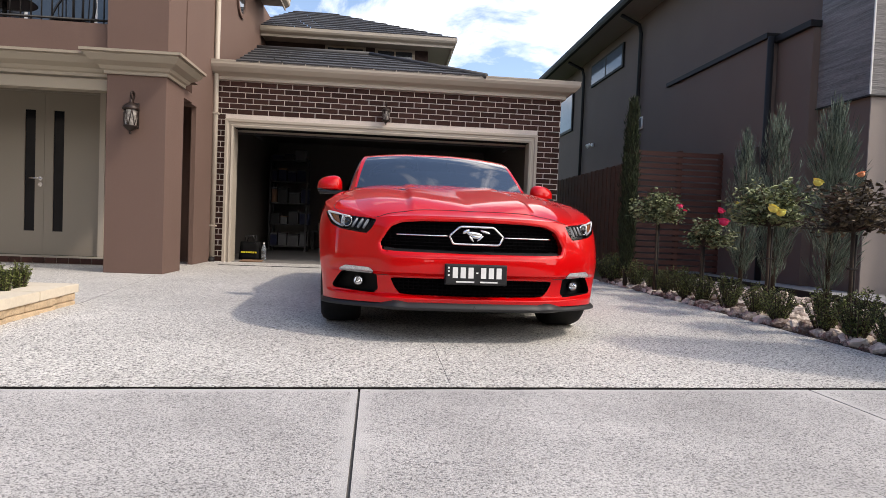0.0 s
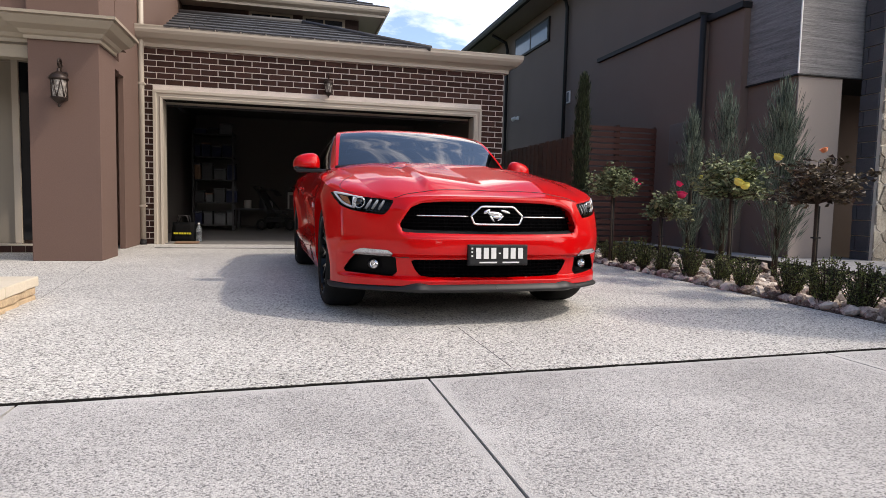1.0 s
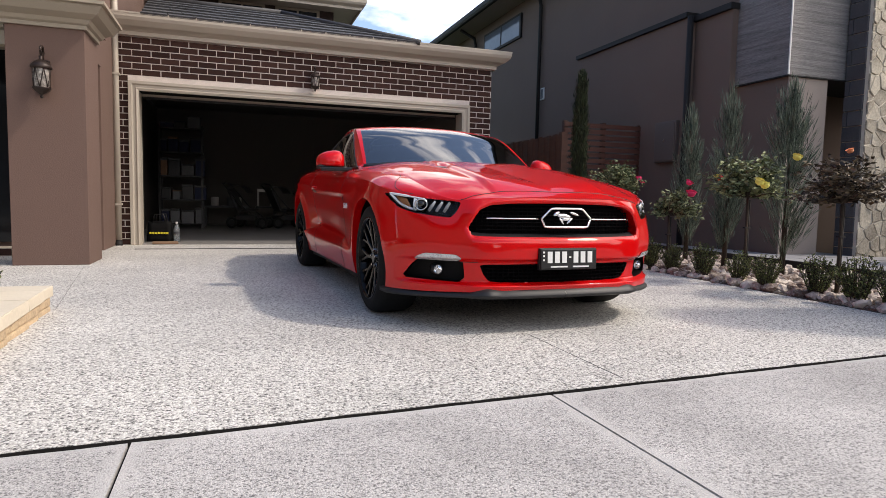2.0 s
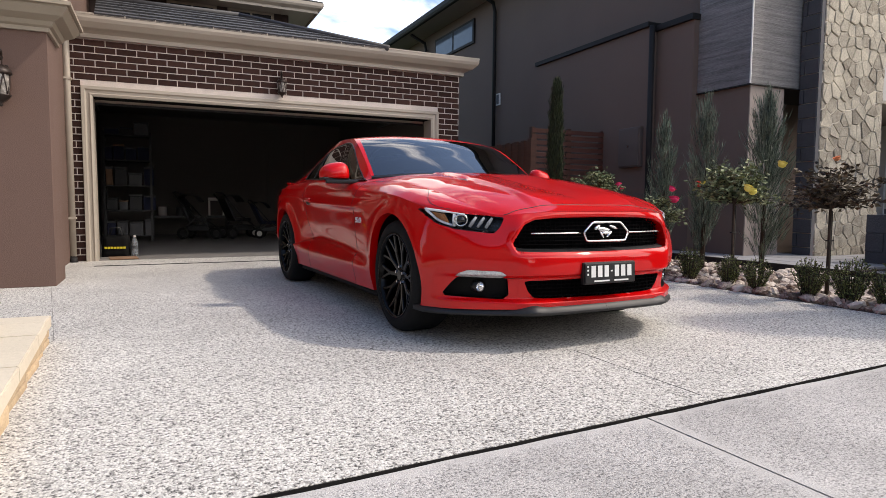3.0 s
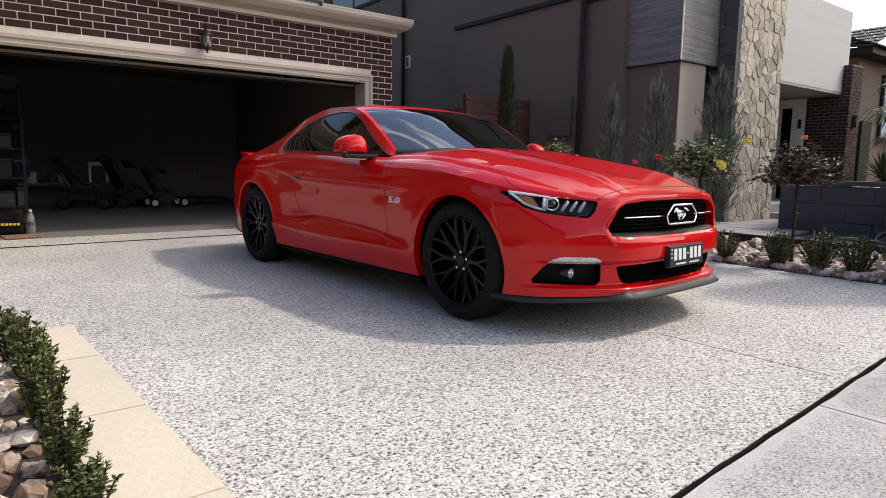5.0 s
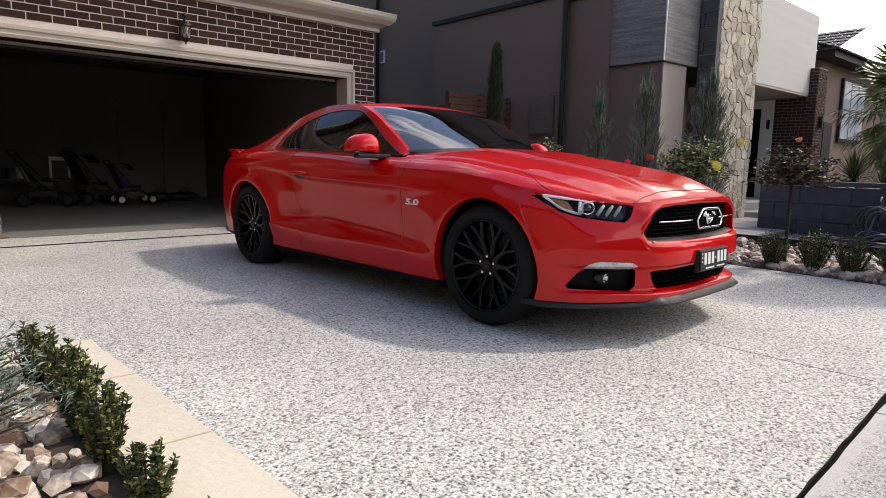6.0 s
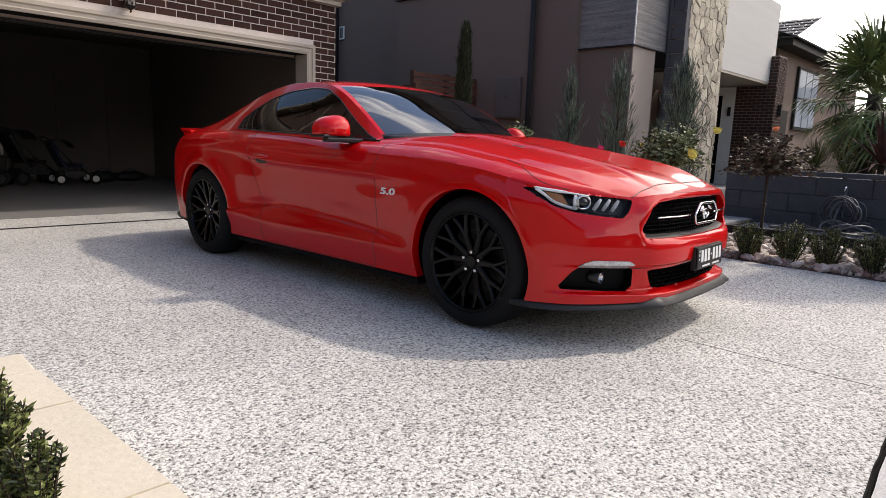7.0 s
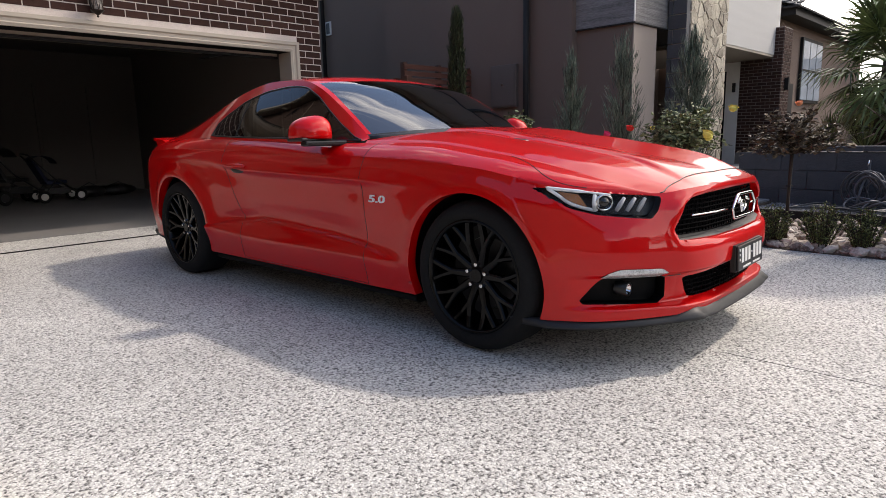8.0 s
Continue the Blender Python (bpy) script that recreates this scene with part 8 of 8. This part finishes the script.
def pram(at, rz, sc, seat_mat, label):
    p = thing("pushchair", label, "pushchair", at, rz, "pushchairs in the garage")
    p.scale = (sc, sc, sc)
    for x, y in ((-0.26, 0.28), (0.26, 0.28), (-0.26, -0.42), (0.26, -0.42)):
        wv_, wf_ = lathe([(0.075, -0.02), (0.12, -0.022), (0.13, 0.0), (0.12, 0.022), (0.075, 0.02)], 20, axis="x")
        wh = make_obj("wheel", [(q[0] + x, q[1] + y, q[2] + 0.13) for q in wv_], wf_, M_RUBBER, p, smooth=True)
        hv2, hf2 = lathe([(0.0, -0.024), (0.07, -0.02), (0.07, 0.02), (0.0, 0.024)], 12, axis="x")
        make_obj("hub", [(q[0] + x, q[1] + y, q[2] + 0.13) for q in hv2], hf2, M_PLASTIC_W if seat_mat is M_BLUE else M_BLACKPL, wh)
    for x in (-0.24, 0.24):
        tube("frame_tube", [(x, -0.42, 0.15), (x, 0.05, 0.5), (x, 0.48, 1.0)], 0.016, M_SATIN, p)
        tube("frame_leg", [(x, 0.28, 0.15), (x, 0.02, 0.48)], 0.014, M_SATIN, p)
    tube("handle", [(-0.24, 0.48, 1.0), (0, 0.52, 1.03), (0.24, 0.48, 1.0)], 0.018, M_BLACKPL, p)
    part("seat", box(-0.2, 0.2, -0.2, 0.2, 0.38, 0.46, 0.03), seat_mat, p)
    part("backrest", box(-0.2, 0.2, -0.035, 0.035, 0, 0.5, 0.03, pose(0, 0.18, 0.44, -25)), seat_mat, p)
    hood_v, hood_f = [], []
    for i in range(7):
        a = math.radians(20 + 120 * i / 6)
        for j in range(7):
            x = -0.21 + 0.42 * j / 6
            hood_v.append((x, 0.22 - 0.32 * math.cos(a) * 0.9, 0.72 + 0.26 * math.sin(a)))
    hood_f = [(i * 7 + j, i * 7 + j + 1, (i + 1) * 7 + j + 1, (i + 1) * 7 + j) for i in range(6) for j in range(6)]
    make_obj("canopy", hood_v, hood_f, seat_mat, p, smooth=True)
    part("basket", box(-0.2, 0.2, -0.25, 0.25, 0.18, 0.3, 0.02), M_BLACKPL, p)
    return p


pram((-0.75, 14.6, 0.006), 70, 0.95, M_BLACKPL, "black folded pushchair against the garage wall")
pram((0.05, 14.7, 0.006), 110, 0.95, M_SATIN, "dark pushchair with a tilted handle in the garage")
pram((0.62, 14.5, 0.006), 95, 0.8, M_BLUE, "small blue pushchair with pale wheel hubs")
for x, y, w, h, m, lb in ((1.25, 14.9, 0.3, 0.22, M_BLACKPL, "dark bag lying on the garage floor"), (1.8, 15.1, 0.35, 0.2, M_BLACKPL, "low dark bag by the garage wall")):
    b = thing("holdall", lb, "bag", (x, y, 0.006))
    bm = bmesh.new()
    bmesh.ops.create_uvsphere(bm, u_segments=16, v_segments=10, radius=1.0, matrix=Matrix.Translation((0, 0, h * 0.48)) @ Matrix.Diagonal((w, 0.18, h * 0.5, 1)))
    part("body", bm, m, b, "", True)
    tube("strap", [(-w * 0.5, -0.05, h * 0.85), (0, -0.1, h * 1.25), (w * 0.5, -0.05, h * 0.85)], 0.012, M_BLACKPL, b)
chair = thing("stacked_chair", "dark chair with a pale back rail in the garage", "chair", (-0.35, 15.2, 0.006))
part("seat", box(-0.22, 0.22, -0.22, 0.22, 0.43, 0.47, 0.01), M_BLACKPL, chair)
for x in (-0.2, 0.2):
    for y in (-0.2, 0.2):
        tube("leg", [(x, y, 0), (x, y, 0.43)], 0.015, M_GREYPL, chair)
part("backrest", box(-0.17, 0.17, 0.19, 0.22, 0.80, 0.87, 0.01), M_PLASTIC_W, chair)
for x in (-0.15, 0.15):
    part("back_post", box(x - 0.02, x + 0.02, 0.19, 0.22, 0.46, 0.80, 0.006), M_PLASTIC_W, chair)
bench = thing("low_bench", "low dark bench along the garage wall", "bench", (-1.2, 15.6, 0.006))
part("top", box(-0.5, 0.5, -0.2, 0.2, 0.42, 0.46), M_GREYPL, bench)
for x in (-0.45, 0.45):
    part("leg", box(x - 0.03, x + 0.03, -0.18, 0.18, 0, 0.42), M_BLACKPL, bench)
for x, c in ((-1.45, M_PLASTIC_W), (-1.1, M_GREYPL), (-0.95, M_PLASTIC_W)):
    t_ = thing("paint_tin", "pale tin standing on the garage bench", "tin", (x, 15.55, 0.468))
    make_obj("can", *lathe([(0.0, 0.0), (0.085, 0.0), (0.085, 0.19), (0.08, 0.2), (0.0, 0.2)], 16), c, t_)
inner_door = thing("door_2", "plain pale inner door in the back wall", "door", (1.35, 16.2, 0.0), kind="structure")
part("leaf", box(-0.42, 0.42, -0.02, 0.0, 0.01, 2.05), M_PLASTER_SHADED, inner_door)
part("frame", box(-0.48, -0.425, -0.03, 0.0, 0, 2.1), M_PLASTER_SHADED, inner_door)
part("frame", box(0.425, 0.48, -0.03, 0.0, 0, 2.1), M_PLASTER_SHADED, inner_door)

bag = thing("shopping_bag", "black carry bag with a yellow printed band by the door", "bag", (-2.08, 10.45, 0.006), -8)
bm = bmesh.new()
add_box(bm, -0.17, 0.17, -0.09, 0.09, 0.0, 0.3)
bmesh.ops.subdivide_edges(bm, edges=list(bm.edges), cuts=4, use_grid_fill=True)
for vtx in bm.verts:
    t_ = vtx.co.z / 0.3
    vtx.co.x *= 1 - 0.08 * t_ + 0.03 * math.sin(vtx.co.y * 40)
    vtx.co.y *= 1 - 0.45 * t_ + 0.06 * math.sin(vtx.co.x * 30 + vtx.co.z * 20)
part("sack", bm, M_BAG_AND_SHADE, bag, "", True)
for i in range(7):
    part("printed_bar", box(-0.135 + i * 0.039, -0.105 + i * 0.039, -0.088, -0.082, 0.115, 0.142), M_YELLOW, bag, "plain yellow printed bar")
for y in (-0.05, 0.05):
    tube("strap", [(-0.09, y, 0.29), (-0.06, y * 1.5, 0.40), (0.06, y * 1.5, 0.41), (0.09, y, 0.29)], 0.008, M_BLACKPL, bag)
board = thing("cardboard_mat", "brown folded cardboard lying on the threshold", "cardboard", (-1.98, 10.08, 0.008), 6)
part("sheet", box(-0.17, 0.17, -0.2, 0.2, 0, 0.012, 0.003), M_CARD, board)
part("flap", box(-0.16, 0.16, -0.2, -0.05, 0.014, 0.02, 0.002, pose(0, 0, 0.002, 3)), M_CARD, board)
bottle = thing("water_bottle", "clear plastic water bottle standing by the garage door", "bottle", (-1.85, 10.36, 0.006))
make_obj("vessel", *lathe([(0.0, 0.0), (0.038, 0.0), (0.042, 0.012), (0.042, 0.09), (0.038, 0.1), (0.042, 0.11), (0.042, 0.19), (0.03, 0.235), (0.015, 0.26), (0.015, 0.28), (0.0, 0.28)], 20), M_BOTTLE, bottle, smooth=True)
make_obj("label_band", *lathe([(0.0425, 0.115), (0.0425, 0.15)], 20), M_GREYPL, bottle)
make_obj("cap", *lathe([(0.017, 0.272), (0.018, 0.274), (0.018, 0.298), (0.0, 0.3)], 14), M_PLASTIC_W, bottle)

# ---- unseen street side and next plot, added to close the place and darken reflections ----
M_FARWALL = make_mat("street_house_render", (0.2, 0.175, 0.155), 0.85, vary=0.1, scale=0.5)
M_HEDGE = leaf_mat("street_tree_leaf", (0.03, 0.045, 0.016), (0.08, 0.1, 0.035))
for i, (x, w, h) in enumerate(((-26, 13, 6.0), (-9, 14, 5.4), (8, 13, 6.4), (25, 14, 5.6))):
    hs = thing("street_house", "unseen plain rendered house added across the street", "house", (x, -25 - (i % 2) * 2, -0.055), group="houses across the street")
    part("wall", box(-w / 2, w / 2, -5, 5, 0, h), M_FARWALL, hs)
    bm = bmesh.new()
    vs = [bm.verts.new(p) for p in ((-w / 2 - .6, -5.6, h), (w / 2 + .6, -5.6, h), (w / 2 + .6, 5.6, h), (-w / 2 - .6, 5.6, h), (-w / 4, 0, h + 2.2), (w / 4, 0, h + 2.2))]
    for q in ((0, 1, 5, 4), (1, 2, 5), (2, 3, 4, 5), (3, 0, 4), (3, 2, 1, 0)):
        bm.faces.new([vs[j] for j in q])
    part("roof", bm, M_TILE, hs, "dark hip roof")
    for xx in (-w / 4, w / 4):
        part("window", box(xx - 1.0, xx + 1.0, 5.0, 5.05, 1.0, 2.5), M_WINGLASS, hs)
for i, (x, y) in enumerate(((-17, -13.0), (0.5, -17.5), (17, -17.0))):
    tr_ = thing("street_tree", "unseen small leafy tree added on the verge across the street", "tree", (x, y - 3, -0.055), group="street trees")
    rt = random.Random(70 + i)
    tube("trunk", [(0, 0, 0), (0.05, 0, 1.6), (0.0, 0.1, 3.2)], [0.14, 0.11, 0.06], M_BARK, tr_)
    cs, ds, bl = [], [], []
    for k in range(60):
        a, el, L = rt.uniform(0, 6.28), rt.uniform(-0.2, 1.4), rt.uniform(0.8, 1.9)
        c = Vector((math.cos(a) * math.cos(el) * L, math.sin(a) * math.cos(el) * L, 3.0 + math.sin(el) * L * 1.1))
        bl.append(tube_data([(0, 0, 2.2), c], [0.03, 0.01], 4))
        for q in range(40):
            cs.append(tuple(c + Vector((rt.gauss(0, 0.3), rt.gauss(0, 0.3), rt.gauss(0, 0.25)))))
            ds.append((rt.gauss(0, 1), rt.gauss(0, 1), rt.gauss(0, 0.7)))
    make_obj("branchwork", *join_data(bl), M_BARK, tr_)
    make_obj("crown", *leaves(cs, ds, 0.2, 0.12, 70 + i), M_HEDGE, tr_)
# unseen house, set this near to darken the car's flank and the porch
west = thing("wall_west_house", "unseen plain rendered two-storey house added to block light from the west", "house wall", (-13.0, -3.2, -0.055), kind="structure")
part("wall", box(-4, 2.5, -9, 9, 0, 6.0), M_FARWALL, west)
bm = bmesh.new()
vs = [bm.verts.new(p) for p in ((-4.6, -9.6, 6.0), (3.1, -9.6, 6.0), (3.1, 9.6, 6.0), (-4.6, 9.6, 6.0), (-0.75, -6, 8.2), (-0.75, 6, 8.2))]
for q in ((0, 1, 4), (1, 2, 5, 4), (2, 3, 5), (3, 0, 4, 5), (3, 2, 1, 0)):
    bm.faces.new([vs[k] for k in q])
part("roof", bm, M_TILE, west, "dark hip roof")
own = thing("wall_house_front", "taupe rendered front of the house beyond the porch", "house wall", (0, 0, 0), kind="structure")
part("wall", box(-12.5, -9.0, 7.0, 16, 0, 5.9), M_RENDER, own)
part("back_wall", box(-12.5, -2.9, 16.4, 16.6, 0, 5.9), M_RENDER, own)

# ---- bricks of the garage front ----
BW, BH, BJ = 0.229, 0.074, 0.012


def brick_mesh(w, h):
    d, c = 0.03, 0.003
    v = [(0, 0.012, 0), (w, 0.012, 0), (w, 0.012, h), (0, 0.012, h), (0, c, 0), (w, c, 0), (w, c, h), (0, c, h), (c, 0, c), (w - c, 0, c), (w - c, 0, h - c), (c, 0, h - c)]
    f = [(8, 9, 10, 11)] + [(4 + i, 4 + (i + 1) % 4, 8 + (i + 1) % 4, 8 + i) for i in range(4)] + [(i, (i + 1) % 4, 4 + (i + 1) % 4, 4 + i) for i in range(4)]
    me = bpy.data.meshes.new("brick")
    me.from_pydata(v, [], f)
    me.materials.append(M_BRICK)
    return me


BRICKS = {}
brng = random.Random(2)
wall_bricks = tagged(new("wall_garage_bricks"), "brown clinker bricks with pale mortar on the garage front", "brick wall", "", "structure")
X0, X1 = -2.58, 2.965
row = 0
z = 0.005
while z + BH < 2.85:
    x = X0 - (BW + BJ) * (0.5 if row % 2 else 0.0)
    while x < X1:
        a, b = max(x, X0), min(x + BW, X1)
        spans = [(a, b)]
        if z < DTOP + 0.135:
            spans = [(p, min(q, DX0 - 0.137)) for p, q in spans if p < DX0 - 0.16] + [(max(p, DX1 + 0.137), q) for p, q in spans if q > DX1 + 0.16]
        for p, q in spans:
            if q - p > 0.02:
                h = BH
                zz = z
                key = (round(q - p, 3), round(h, 3))
                if key not in BRICKS:
                    BRICKS[key] = brick_mesh(*key)
                o = new("brick", BRICKS[key])
                o.parent = wall_bricks
                o.location = (p, GY + 0.007 - 0.001 * brng.random(), zz)
        x += BW + BJ
    z += BH + BJ
    row += 1
